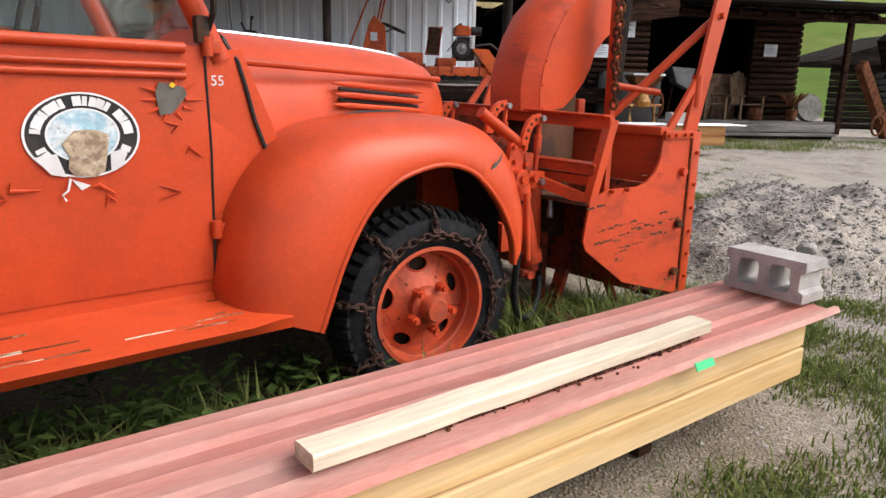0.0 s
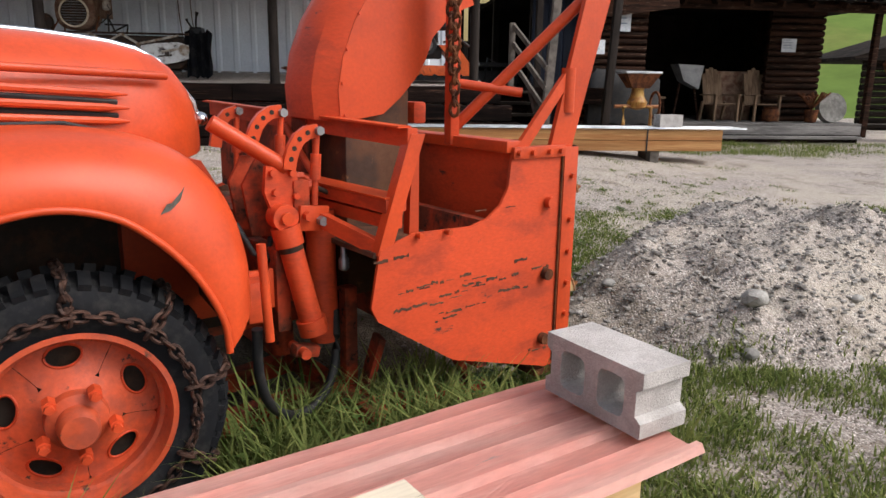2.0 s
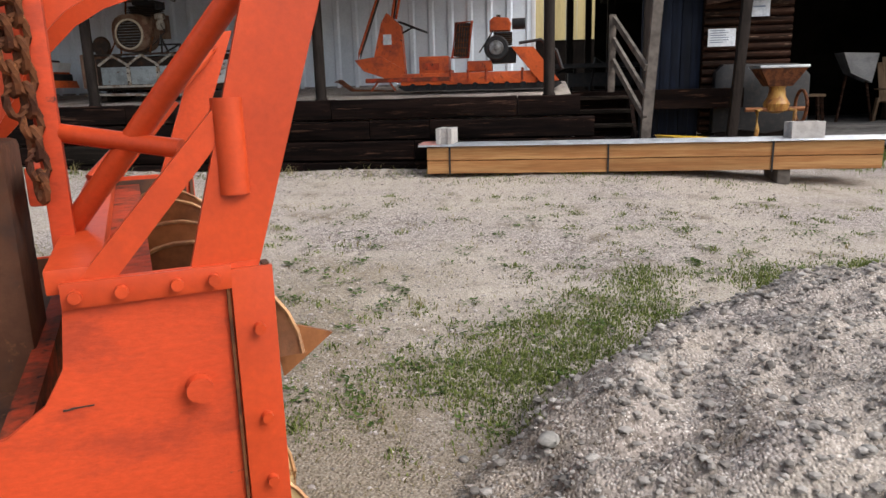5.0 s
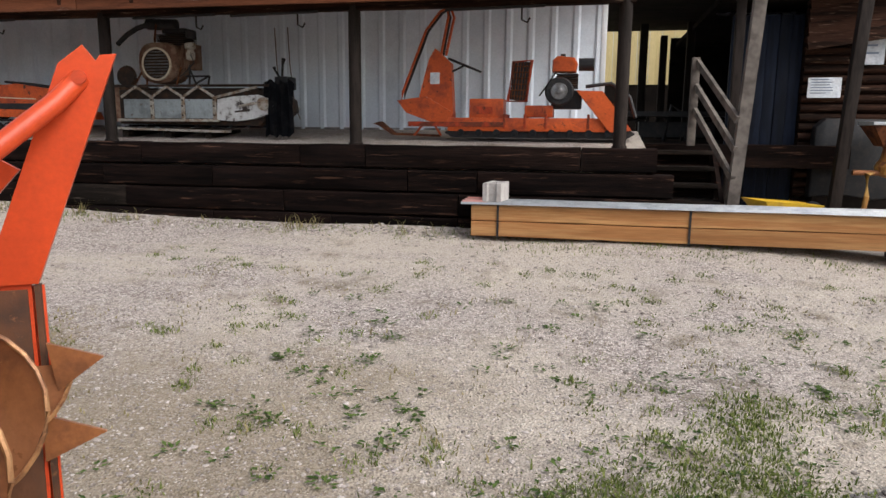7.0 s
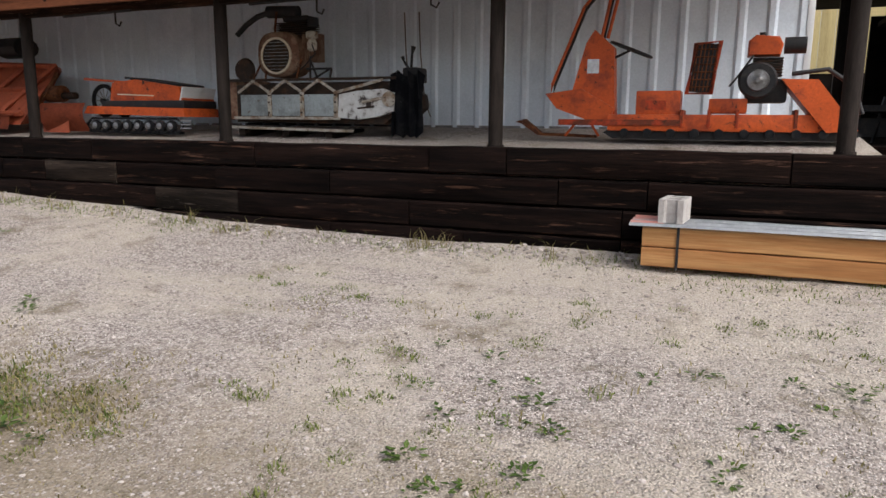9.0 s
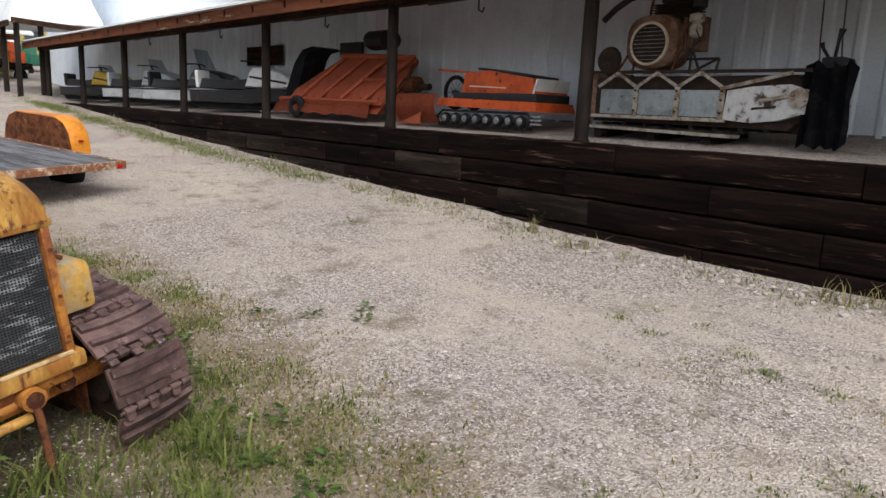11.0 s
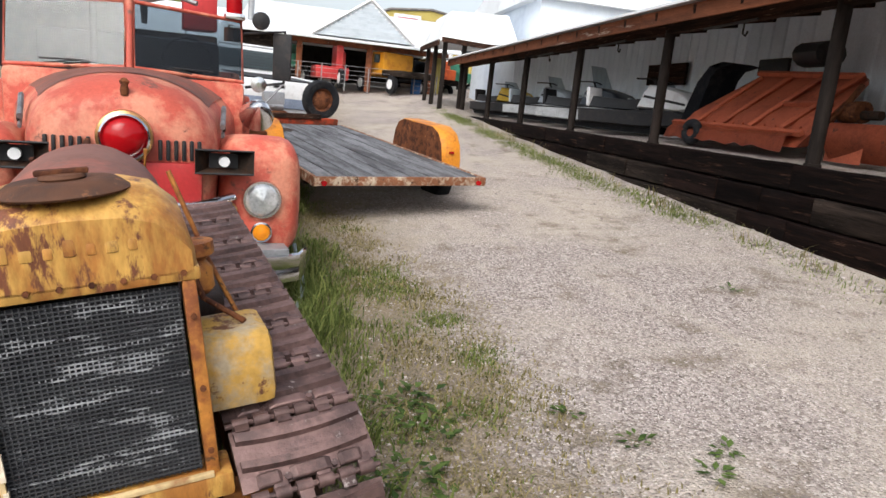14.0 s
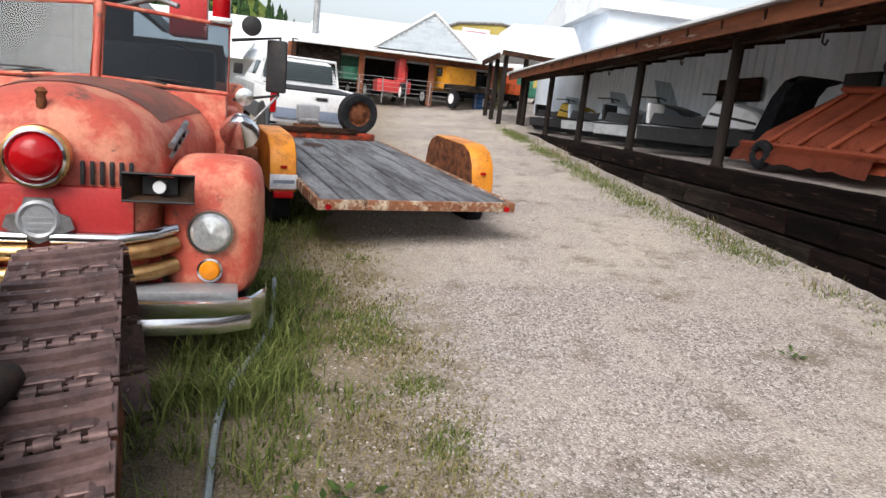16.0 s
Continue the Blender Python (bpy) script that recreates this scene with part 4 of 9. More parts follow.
part("bare_patch", prism(bm_new(), [(-0.055, 0.03), (-0.04, 0.062), (0.0, 0.058), (0.05, 0.045), (0.06, 0.02), (0.02, -0.03), (0.0, -0.05), (-0.045, -0.055), (-0.05, -0.01)], 0.006, at(-1.09, -0.658, 1.405)), "primer", door, "bare grey patch where paint has flaked")
part("yellow_speck", prism(bm_new(), [(-0.012, 0), (0, 0.014), (0.014, 0.004), (0.003, -0.008)], 0.004, at(-1.085, -0.664, 1.455)), "yellow", door)

# round decal, half torn away
dec = at(-1.395, -0.655, 1.285, 90, 0, 0)
dm = {"ring": M["black"], "inner": mat("sky_blue_decal_print", (0.35, 0.55, 0.66), (0.75, 0.80, 0.82), 0.5, 14, rough=0.5, bump=0.02, third=(0.12, 0.26, 0.36), third_amount=0.25)}


def disc(r0, r1, seg=48, dz=0.0):
    b = bm_new()
    rings = [[(r * math.cos(2 * math.pi * i / seg), r * math.sin(2 * math.pi * i / seg) * 0.78, dz) for i in range(seg)] for r in (r0, r1)]
    loft(b, rings, True, False)
    return b


for nm, r0, r1, mt, dz in (("decal_rim", 0.178, 0.186, "white", 0.003), ("decal_band", 0.118, 0.178, "black", 0.003), ("decal_line", 0.111, 0.118, "white", 0.0035), ("decal_field", 0.001, 0.111, dm["inner"], 0.003)):
    o = part(nm, disc(r0, r1, dz=dz), mt, door)
    o.matrix_local = dec
for count, gaps, start, stop, flip in ((18, (7, 13), 172, 8, False), (14, range(3, 12), 205, 335, True)):
    for i in range(count):
        if i in gaps:
            continue
        a = radians(start + (stop - start) * i / (count - 1))
        rr = 0.148
        turn = math.degrees(a) - 90 if not flip else math.degrees(a) + 90
        o = part("decal_mark", box(bm_new(), 0.015 + 0.006 * (i % 3), 0.032, 0.002), "white", door)
        o.matrix_local = dec @ at(rr * math.cos(a), rr * math.sin(a) * 0.78, 0.005, 0, 0, turn)
tear = [(-0.10, -0.02), (-0.05, 0.03), (0.0, 0.035), (0.05, 0.03), (0.09, 0.01), (0.075, -0.07), (0.06, -0.135), (0.02, -0.16), (-0.02, -0.15), (-0.06, -0.15), (-0.085, -0.12), (-0.075, -0.07)]
o = part("decal_remnant", prism(bm_new(), [(x * 0.8, y * 0.85) for x, y in tear], 0.004, at(-1.385, -0.662, 1.275)), mat("torn_tan_decal", (0.50, 0.40, 0.28), (0.28, 0.20, 0.14), 0.5, 30, rough=0.7, third=(0.7, 0.66, 0.6), third_amount=0.3, third_scale=20), door, "torn tan remains of the decal")
for poly in ([(-0.17, -0.06), (-0.10, -0.05), (-0.075, -0.13), (-0.12, -0.12)], [(0.07, -0.05), (0.13, -0.04), (0.11, -0.10), (0.07, -0.12)], [(-0.06, -0.14), (0.0, -0.165), (-0.03, -0.18)]):
    part("peeled_flap", prism(bm_new(), poly, 0.003, at(-1.385, -0.672, 1.275, 6, 0, 0)), "white", door, "white backing of peeled decal")
rod("peeled_strip", [(-1.45, -0.665, 1.14), (-1.462, -0.672, 1.10), (-1.48, -0.668, 1.085), (-1.47, -0.672, 1.065)], 0.004, "white", door)
rod("cowl_gap", [(-0.875, -0.50, 1.69), (-0.855, -0.60, 1.635), (-0.815, -0.634, 1.55), (-0.79, -0.638, 1.465), (-0.754, -0.64, 1.32), (-0.714, -0.64, 1.212)], 0.009, "black", truck, seg=6)
rod("fender_seam", [(-0.714, -0.637, 1.212), (-0.55, -0.60, 1.277), (-0.42, -0.56, 1.312), (-0.17, -0.505, 1.345), (0.10, -0.445, 1.345), (0.30, -0.385, 1.295)], 0.010, "black", truck, seg=6)
lettering("cab_number", "55", 0.055, at(-0.90, -0.632, 1.475, 90, 0, 0), "paper", truck)
part("cowl_side", prism(bm_new(), [(-0.95, 0.72), (-0.95, 1.58), (-0.80, 1.60), (-0.64, 1.22), (-0.78, 0.95), (-0.86, 0.72)], 0.03, at(0, -0.618, 0)), "orange", truck)
mir = bm_new()
tube(mir, [(-0.93, -0.64, 1.66), (-0.93, -0.70, 1.72), (-0.92, -0.71, 1.95)], 0.012, 8)
box(mir, 0.05, 0.05, 0.10, at(-0.96, -0.65, 1.66), 0.01)
part("mirror_bracket", mir, "grease", truck)

rb = bm_new()
loft(rb, [[(x, -0.62, 0.66), (x, -0.66, 0.625), (x, -0.93 - 0.03 * (x < -0.9), 0.605), (x, -0.965 - 0.03 * (x < -0.9), 0.59), (x, -0.955, 0.545), (x, -0.62, 0.56)] for x in (-2.4, -1.7, -1.2, -0.95, -0.85, -0.78)])
runb = part("running_board", rb, "orange", truck, "orange running board with worn tread")
wear = random.Random(31)
for i in range(26):
    x, f = wear.uniform(-2.35, -0.98), wear.choice([0.1, 0.62, 0.75, 0.86, 0.95])
    ln, wd = wear.uniform(0.03, 0.26), wear.uniform(0.003, 0.012)
    up = [(x + ln * k / 5, wd * wear.uniform(0.3, 1.0)) for k in range(6)]
    lo = [(x + ln * k / 5, -wd * wear.uniform(0.3, 1.0)) for k in range(5, -1, -1)]
    flake = prism(bm_new(), up + lo, 0.003)
    bmesh.ops.transform(flake, matrix=at(0, -0.66 - 0.27 * f, 0.6262 - 0.020 * f, 94, 0, 0), verts=flake.verts)
    part("worn_patch", flake, wear.choice(["lumber_old", "rust", "peel", "peel"]), runb, "paint worn down along the running board")
part("board_valance", prism(bm_new(), [(-2.4, 0.56), (-2.4, 0.74), (-0.96, 0.74), (-0.9, 0.56)], 0.02, at(0, -0.625, 0)), "orange", truck)
part("frame_rail", box(bm_new(), 4.6, 0.08, 0.18, at(-1.6, -0.42, 0.62), 0.01), "grease", truck)
part("frame_rail", box(bm_new(), 4.6, 0.08, 0.18, at(-1.6, 0.42, 0.62), 0.01), "grease", truck)
part("cargo_body", box(bm_new(), 2.4, 1.9, 0.9, at(-3.7, 0, 1.25), 0.03), "orange", truck)


def wheel(parent, m, steer=1):
    """A front wheel: tyre with lugs and chains, pierced disc, hub and nuts. Its axle is y, the outside at -y."""
    w = new("wheel", mesh_of("wheel", lathe(bm_new(), [(0.10, -0.16), (0.24, -0.16), (0.247, -0.02), (0.10, -0.02)], at(0, 0, 0, 90, 0, 0)), M["grease"], True))
    w.parent = parent
    w.matrix_local = m
    prof = [(0.285, -0.10), (0.30, -0.115), (0.36, -0.125), (0.41, -0.122), (0.437, -0.105), (0.448, -0.06), (0.452, 0.0), (0.448, 0.06), (0.437, 0.105), (0.41, 0.122), (0.36, 0.125), (0.30, 0.115), (0.285, 0.10)]
    tyre = part("tyre", lathe(bm_new(), [(r, z) for r, z in prof], at(0, 0, 0, 90, 0, 0), 56), "rubber", w, "black cracked tyre with deep lugs")
    lug = bm_new()
    for i in range(48):
        a = 2 * math.pi * i / 48
        for s in (-1, 1):
            mm = Matrix.Rotation(a + (0.06 if s > 0 else 0), 4, "Y") @ at(0, s * 0.082, 0.446, s * -22, 0, 0)
            box(lug, 0.036, 0.075, 0.028, mm)
    tagged(part("tread", lug, "rubber", w, smooth=False), kind="stuff")
    b = bm_new()
    lathe(b, [(0.292, -0.112), (0.296, -0.12), (0.278, -0.122), (0.272, -0.095), (0.262, -0.06), (0.25, -0.055), (0.25, 0.0), (0.292, 0.0)], at(0, 0, 0, 90, 0, 0) @ Matrix.Diagonal((1, 1, -1, 1)), 56)
    part("rim", b, "wheel_orange", w)
    # pierced disc: five sectors, each a skin between a hole and its sector's outline
    b = bm_new()

    def dish(r):
        return -0.055 - 0.045 * math.cos(min(r / 0.25, 1) * math.pi) * 0.9 + 0.01

    holes = []
    for k in range(5):
        a0 = radians(95 + 72 * k)
        cx, cy = 0.195 * math.cos(a0), 0.195 * math.sin(a0)
        rows = [[], [], []]
        hl = []
        for i in range(40):
            a = 2 * math.pi * i / 40
            u, v = 0.034 * math.cos(a), 0.054 * math.sin(a)
            hx, hz = cx + u * math.cos(a0) - v * math.sin(a0), cy + u * math.sin(a0) + v * math.cos(a0)
            hl.append((hx, hz))
            d = Vector((hx - cx, hz - cy)).normalized()
            t_ = 0.0
            while True:
                px, pz = cx + d.x * (t_ + 0.002), cy + d.y * (t_ + 0.002)
                r, ang = math.hypot(px, pz), math.atan2(pz, px) - a0
                ang = (ang + math.pi) % (2 * math.pi) - math.pi
                if r > 0.2525 or r < 0.13 or abs(ang) > radians(36):
                    break
                t_ += 0.002
            ox, oz = cx + d.x * t_, cy + d.y * t_
            for row, f_ in zip(rows, (0.0, 0.5, 1.0)):
                x, z = hx * (1 - f_) + ox * f_, hz * (1 - f_) + oz * f_
                row.append((x, dish(math.hypot(x, z)), z))
        holes.append(hl)
        loft(b, rows, True, False)
    loft(b, [[(r * math.cos(2 * math.pi * i / 60), dish(r), r * math.sin(2 * math.pi * i / 60)) for i in range(60)] for r in (0.05, 0.09, 0.136)], True, False)
    part("disc", b, "wheel_orange", w)
    lip = bm_new()
    for hl in holes:
        tube(lip, [(x, dish(math.hypot(x, z)), z) for x, z in hl], 0.005, 6, True)
    tagged(part("hole_lips", lip, "orange_worn", w), kind="stuff")
    b = bm_new()
    lathe(b, [(0.095, 0.06), (0.09, 0.095), (0.062, 0.105), (0.060, 0.165), (0.052, 0.178), (0.0001, 0.18)], at(0, 0, 0, 90, 0, 0), 30)
    part("hub", b, "wheel_orange", w)
    for k in range(5):
        a0 = radians(60 + 72 * k)
        b = bm_new()
        cyl(b, 0.022, 0.05, at(0.108 * math.cos(a0), -0.115, 0.108 * math.sin(a0), 90, 0, 0), 6)
        cyl(b, 0.014, 0.075, at(0.108 * math.cos(a0), -0.12, 0.108 * math.sin(a0), 90, 0, 0), 8)
        part("wheel_nut", b, "orange_worn", w)
    # tyre chain: side ring and cross chains
    ringpts = [(0.352 * math.cos(2 * math.pi * i / 50), -0.138, 0.352 * math.sin(2 * math.pi * i / 50)) for i in range(51)]
    tc = part("tyre_chain", chain(bm_new(), ringpts, 0.042, 0.0062), "chainmat", w, "rusty side chain round the tyre")
    for k in range(9):
        a = radians(90 + 40 * k)
        sec = []
        for r, y in ((0.352, -0.138), (0.39, -0.14), (0.43, -0.128), (0.462, -0.09), (0.475, -0.03), (0.475, 0.03), (0.462, 0.09), (0.43, 0.128)):
            aa = a + 0.10 * (y + 0.13)
            sec.append((r * math.cos(aa), y, r * math.sin(aa)))
        part("cross_chain", chain(bm_new(), sec, 0.042, 0.0075), "chainmat", tc)
    return w


wr = wheel(truck, at(0, -0.76, 0.455, 0, 0, -6))
wl = copy_thing(wr, at(0, 0.76, 0.455, 0, 0, 174))
wl.parent = truck
for y in (-0.72, 0.72):
    part("rear_wheel", lathe(bm_new(), [(0.28, -0.12), (0.40, -0.125), (0.45, -0.08), (0.45, 0.08), (0.40, 0.125), (0.28, 0.12)], at(-3.6, y, 0.455, 90, 0, 0), 40), "rubber", truck)
part("front_axle", box(bm_new(), 0.09, 1.3, 0.1, at(0, 0, 0.46), 0.01), "grease", truck)
part("engine_block", box(bm_new(), 0.9, 0.5, 0.6, at(-0.25, 0, 0.9), 0.04), "grease", truck)

# ---- snow blower carried in front of the truck ----
blower = thing("snow_blower", TRUCK, "orange rotary snow blower mounted on the truck nose", "snow blower")
PANEL = [(2.06, 1.24), (2.06, 0.20), (1.95, 0.20), (1.40, 0.36), (1.03, 0.60), (1.0, 0.66), (1.04, 0.88), (1.20, 0.93), (1.48, 0.925), (1.57, 0.95), (1.64, 1.0), (1.68, 1.07), (1.70, 1.24)]
for side in (-1, 1):
    p = part("side_panel", prism(bm_new(), PANEL, 0.014, at(0, side * 0.94, 0)), "orange_worn", blower, "orange side plate with scraped paint")
    part("edge_strip", box(bm_new(), 0.085, 0.012, 1.03, at(2.045, side * 0.955, 0.715), 0.002), "orange", p)
    part("seam", box(bm_new(), 0.006, 0.013, 0.98, at(1.996, side * 0.9505, 0.71)), "rust", p)
    part("top_strip", box(bm_new(), 0.31, 0.012, 0.05, at(1.85, side * 0.955, 1.215), 0.002), "orange", p)
    for x, z in ((1.72, 1.215), (1.80, 1.215), (1.90, 1.215), (1.97, 1.215), (2.05, 1.1), (2.05, 0.9), (2.05, 0.75), (2.05, 0.6), (2.05, 0.45), (2.05, 0.3), (1.92, 0.99), (1.92, 0.66), (1.92, 0.35), (1.21, 0.92), (1.35, 0.92)):
        r = 0.027 if x == 1.92 else 0.012
        b = bm_new()
        cyl(b, r, 0.03, at(x, side * 0.965, z, 90, 0, 0), 10)
        part("bolt", b, "orange_worn" if x == 1.92 and z > 0.9 else ("rust" if x == 1.92 else "orange"), p)
sr = random.Random(4)
sp = [o for o in blower.children if o.name.startswith("side_panel")][0]
for x, z, w in ((1.20, 0.70, 0.08), (1.33, 0.715, 0.12), (1.24, 0.63, 0.14), (1.42, 0.66, 0.10), (1.60, 0.68, 0.16), (1.78, 0.74, 0.05), (1.72, 0.62, 0.08), (1.45, 0.58, 0.13), (1.52, 0.99, 0.02), (1.70, 0.985, 0.03), (1.90, 0.30, 0.06), (1.89, 0.69, 0.05), (1.36, 0.555, 0.06), (1.06, 0.84, 0.05), (1.5, 0.70, 0.05)):
    b = bm_new()
    s = -w
    while s < w:
        ln, n_p = sr.uniform(0.012, 0.085), 7
        th, dz = sr.uniform(0.002, 0.011), sr.uniform(-0.006, 0.006)
        up = [(s + ln * i / n_p, dz + th * sr.uniform(0.1, 1.0)) for i in range(n_p + 1)]
        lo = [(s + ln * i / n_p, dz - th * sr.uniform(0.1, 1.0)) for i in range(n_p, -1, -1)]
        prism(b, up + lo, 0.003)
        s += ln + sr.uniform(0.002, 0.035)
    bmesh.ops.transform(b, matrix=at(x, -0.9482, z, 0, sr.uniform(-3, 1), 0), verts=b.verts)
    tagged(part("scrape", b, "rust_plate", sp), kind="stuff")
part("housing_back", prism(bm_new(), [(1.55, 0.28), (1.50, 0.70), (1.55, 0.94), (1.60, 0.94), (1.60, 0.28)], 1.86, at(0, 0, 0)), "orange_rust", blower)
part("top_bar", box(bm_new(), 0.10, 1.88, 0.05, at(1.72, 0, 1.24), 0.006), "orange", blower)
part("top_sheet", box(bm_new(), 0.14, 1.86, 0.012, at(1.79, 0, 1.20)), "orange_rust", blower)
part("back_sheet", box(bm_new(), 0.012, 1.86, 0.36, at(1.72, 0, 1.06)), "orange_worn", blower)
part("floor_sheet", box(bm_new(), 0.56, 1.86, 0.02, at(1.30, 0, 0.84, 0, 4, 0)), "rust_plate", blower)
for side in (-1, 1):
    part("inner_liner", prism(bm_new(), [(1.86 + (x - 1.86) * 0.96, 0.72 + (z - 0.72) * 0.97) for x, z in PANEL], 0.006, at(0, side * 0.925, 0)), "rust_plate" if side > 0 else "orange_rust", blower, "rusted inner face of the side plate")
    part("mouth_edge", box(bm_new(), 0.014, 0.03, 1.03, at(2.075, side * 0.94, 0.72)), "rust_plate", blower)
part("tooth_plate", prism(bm_new(), [(0.0, -0.07), (0.16, 0.0), (0.0, 0.07)], 0.012, at(2.06, 0.92, 0.80)), "auger_rust", blower)
part("lower_scraper", box(bm_new(), 0.16, 1.88, 0.03, at(1.98, 0, 0.17)), "rust", blower)
part("skid", box(bm_new(), 0.72, 0.10, 0.06, at(1.42, -0.66, 0.07, 0, 0, -10), 0.01), "orange_rust", blower)
part("skid_shoe", box(bm_new(), 0.20, 0.22, 0.05, at(1.15, -0.60, 0.09), 0.01), "orange_worn", blower)
part("skid_brace", bar(bm_new(), (1.16, -0.60, 0.12), (1.24, -0.62, 0.40), 0.10, 0.03), "orange_rust", blower)
part("skid_brace", bar(bm_new(), (1.70, -0.70, 0.10), (1.55, -0.70, 0.34), 0.05, 0.03), "orange_rust", blower)
part("skid", box(bm_new(), 0.8, 0.09, 0.06, at(1.45, 0.80, 0.09), 0.01), "orange_rust", blower)
part("skid_post", box(bm_new(), 0.06, 0.06, 0.55, at(1.14, -0.52, 0.35), 0.006), "orange_rust", blower)
part("cross_member", box(bm_new(), 0.08, 1.7, 0.08, at(1.10, 0, 0.13), 0.008), "orange_rust", blower)
# flat guide frame over the scoop
part("guide_bar", bar(bm_new(), (1.19, -0.94, 1.295), (1.10, 0.92, 1.34), 0.045, 0.07), "orange_worn", blower, "orange angle-iron rail with worn yellow mark")
part("rail_lip", bar(bm_new(), (1.16, -0.93, 1.335), (1.07, 0.92, 1.38), 0.06, 0.008), "orange", blower)
part("rear_sheet", box(bm_new(), 0.012, 1.1, 0.42, at(1.13, 0.36, 1.12)), "orange_rust", blower, "stained orange sheet behind the rail")
rod("rear_brace", [(1.10, -0.02, 1.30), (1.12, -0.40, 0.98)], 0.016, "orange_worn", blower)
part("frame_arm", prism(bm_new(), [(1.03, 0.86), (1.09, 0.86), (1.245, 1.31), (1.18, 1.31)], 0.05, at(0, -0.92, 0)), "orange", blower)
part("frame_arm", prism(bm_new(), [(1.19, 0.92), (1.235, 0.92), (1.235, 1.27), (1.20, 1.20)], 0.04, at(0, -0.90, 0)), "orange", blower)
for z, w in ((1.05, 0.10), (0.985, 0.06)):
    part("push_beam", bar(bm_new(), (1.13, -0.92, z - 0.01), (1.03, 0.02, z + 0.01), w, 0.05), "orange_worn", blower)
part("push_beam_top", bar(bm_new(), (1.13, -0.92, 1.071), (1.03, 0.02, 1.091), 0.11, 0.006), "orange", blower)
part("cross_link", bar(bm_new(), (0.95, -0.63, 0.965), (1.07, -0.91, 0.875), 0.035, 0.06), "orange_worn", blower)
# chute
cl = [(1.175, 1.325), (1.165, 1.46), (1.19, 1.60), (1.25, 1.75), (1.34, 1.89), (1.47, 2.01), (1.63, 2.09), (1.80, 2.12)]
cr = [(1.39, 1.36), (1.48, 1.43), (1.56, 1.51), (1.62, 1.60), (1.66, 1.70), (1.74, 1.78), (1.82, 1.83), (1.90, 1.86)]
plate = [(x, z) for x, z in cl] + [(x, z) for x, z in cr[::-1]]
for y in (-0.42, -0.02):
    part("chute_side", prism(bm_new(), plate, 0.008, at(0, y, 0)), "orange", blower)
b = bm_new()
loft(b, [[(x, -0.42, z), (x - 0.09, -0.35, z + 0.012), (x - 0.12, -0.22, z + 0.018), (x - 0.09, -0.09, z + 0.012), (x, -0.02, z)] for x, z in cl], False, False)
part("chute_back", b, "orange_worn", blower, "riveted curved back of the chute")
part("chute_pillar", box(bm_new(), 0.34, 0.30, 0.95, at(1.39, -0.23, 1.0), 0.02), "rust_plate", blower, "bare brown rusted chute pillar")
part("pillar_flange", box(bm_new(), 0.07, 0.34, 0.10, at(1.63, -0.2, 1.36), 0.01), "orange_worn", blower)
for i in range(7):
    part("rivet", cyl(bm_new(), 0.007, 0.012, at(cl[i][0] + 0.02, -0.428, cl[i][1] + 0.03, 90, 0, 0), 8), "orange_worn", blower)
# upright with chain
part("chain_post", box(bm_new(), 0.05, 0.05, 0.95, at(1.68, -0.55, 1.70), 0.005), "orange_worn", blower)
pts = [(1.655, -0.60, 2.05 - 0.05 * i) for i in range(15)]
part("lift_chain", chain(bm_new(), pts, 0.05, 0.009), "rust", blower, "hanging rusty lift chain")
part("lift_chain", chain(bm_new(), [(1.63, -0.60, 2.0 - 0.05 * i + 0.0) for i in range(10)], 0.05, 0.009), "rust", blower)
# mast and stays on each side
for side in (-1, 1):
    y = side * 0.93
    short = [(1.95, 1.24), (2.08, 1.24), (2.31, 1.85), (2.27, 1.845), (2.26, 1.83), (2.23, 1.87), (2.17, 1.82)]
    tall = [(1.92, 1.20), (2.055, 1.20), (2.325, 2.07), (2.285, 2.065), (2.275, 2.045), (2.235, 2.085), (2.15, 2.03)]
    pin = (2.20, 1.93) if side < 0 else (2.22, 1.785)
    part("mast", prism(bm_new(), tall if side < 0 else short, 0.022, at(0, y, 0)), "orange", blower)
    part("mast_brace", prism(bm_new(), [(1.71, 1.22), (1.78, 1.22), (2.06, 1.545), (2.02, 1.57)], 0.022, at(0, y, 0)), "orange", blower)
    if side < 0:
        rod("mast_sleeve", [(2.03, y - side * -0.0, 1.38), (2.03, y, 1.57)], 0.032, "orange", blower)
    rod("stay", [(1.70, y * 0.55, 1.28), (pin[0] - 0.06, y * 0.95, pin[1] - 0.07), (pin[0], y, pin[1])], 0.027, "orange", blower)
    rod("stay_pin", [(pin[0], y - 0.04, pin[1]), (pin[0], y + 0.04, pin[1])], 0.018, "orange_worn", blower)
rod("cross_stay", [(1.70, -0.55, 1.50), (1.95, -0.72, 1.46)], 0.022, "orange", blower)
# augers at the mouth
def auger(z, x, y0, y1, r, pitch, turns_dir, mt):
    b = bm_new()
    k = int(abs(y1 - y0) / pitch * 26)
    rows = []
    for i in range(k + 1):
        f = i / k
        a = turns_dir * 2 * math.pi * abs(y1 - y0) / pitch * f
        y = y0 + (y1 - y0) * f
        rows.append([(x + q * math.cos(a), y, z + q * math.sin(a)) for q in (0.075, 0.075 + (r - 0.075) * 0.5, r)])
    loft(b, rows, False, False)
    bmesh.ops.solidify(b, geom=b.faces[:], thickness=0.012)
    flight = part("auger", b, mt, blower)
    # tan rim bar: worn edge, with the flight's edge highlight painted in
    rod("flight_edge", [row[2] for row in rows], 0.0062, "edge_tan", flight, seg=6)
    return flight


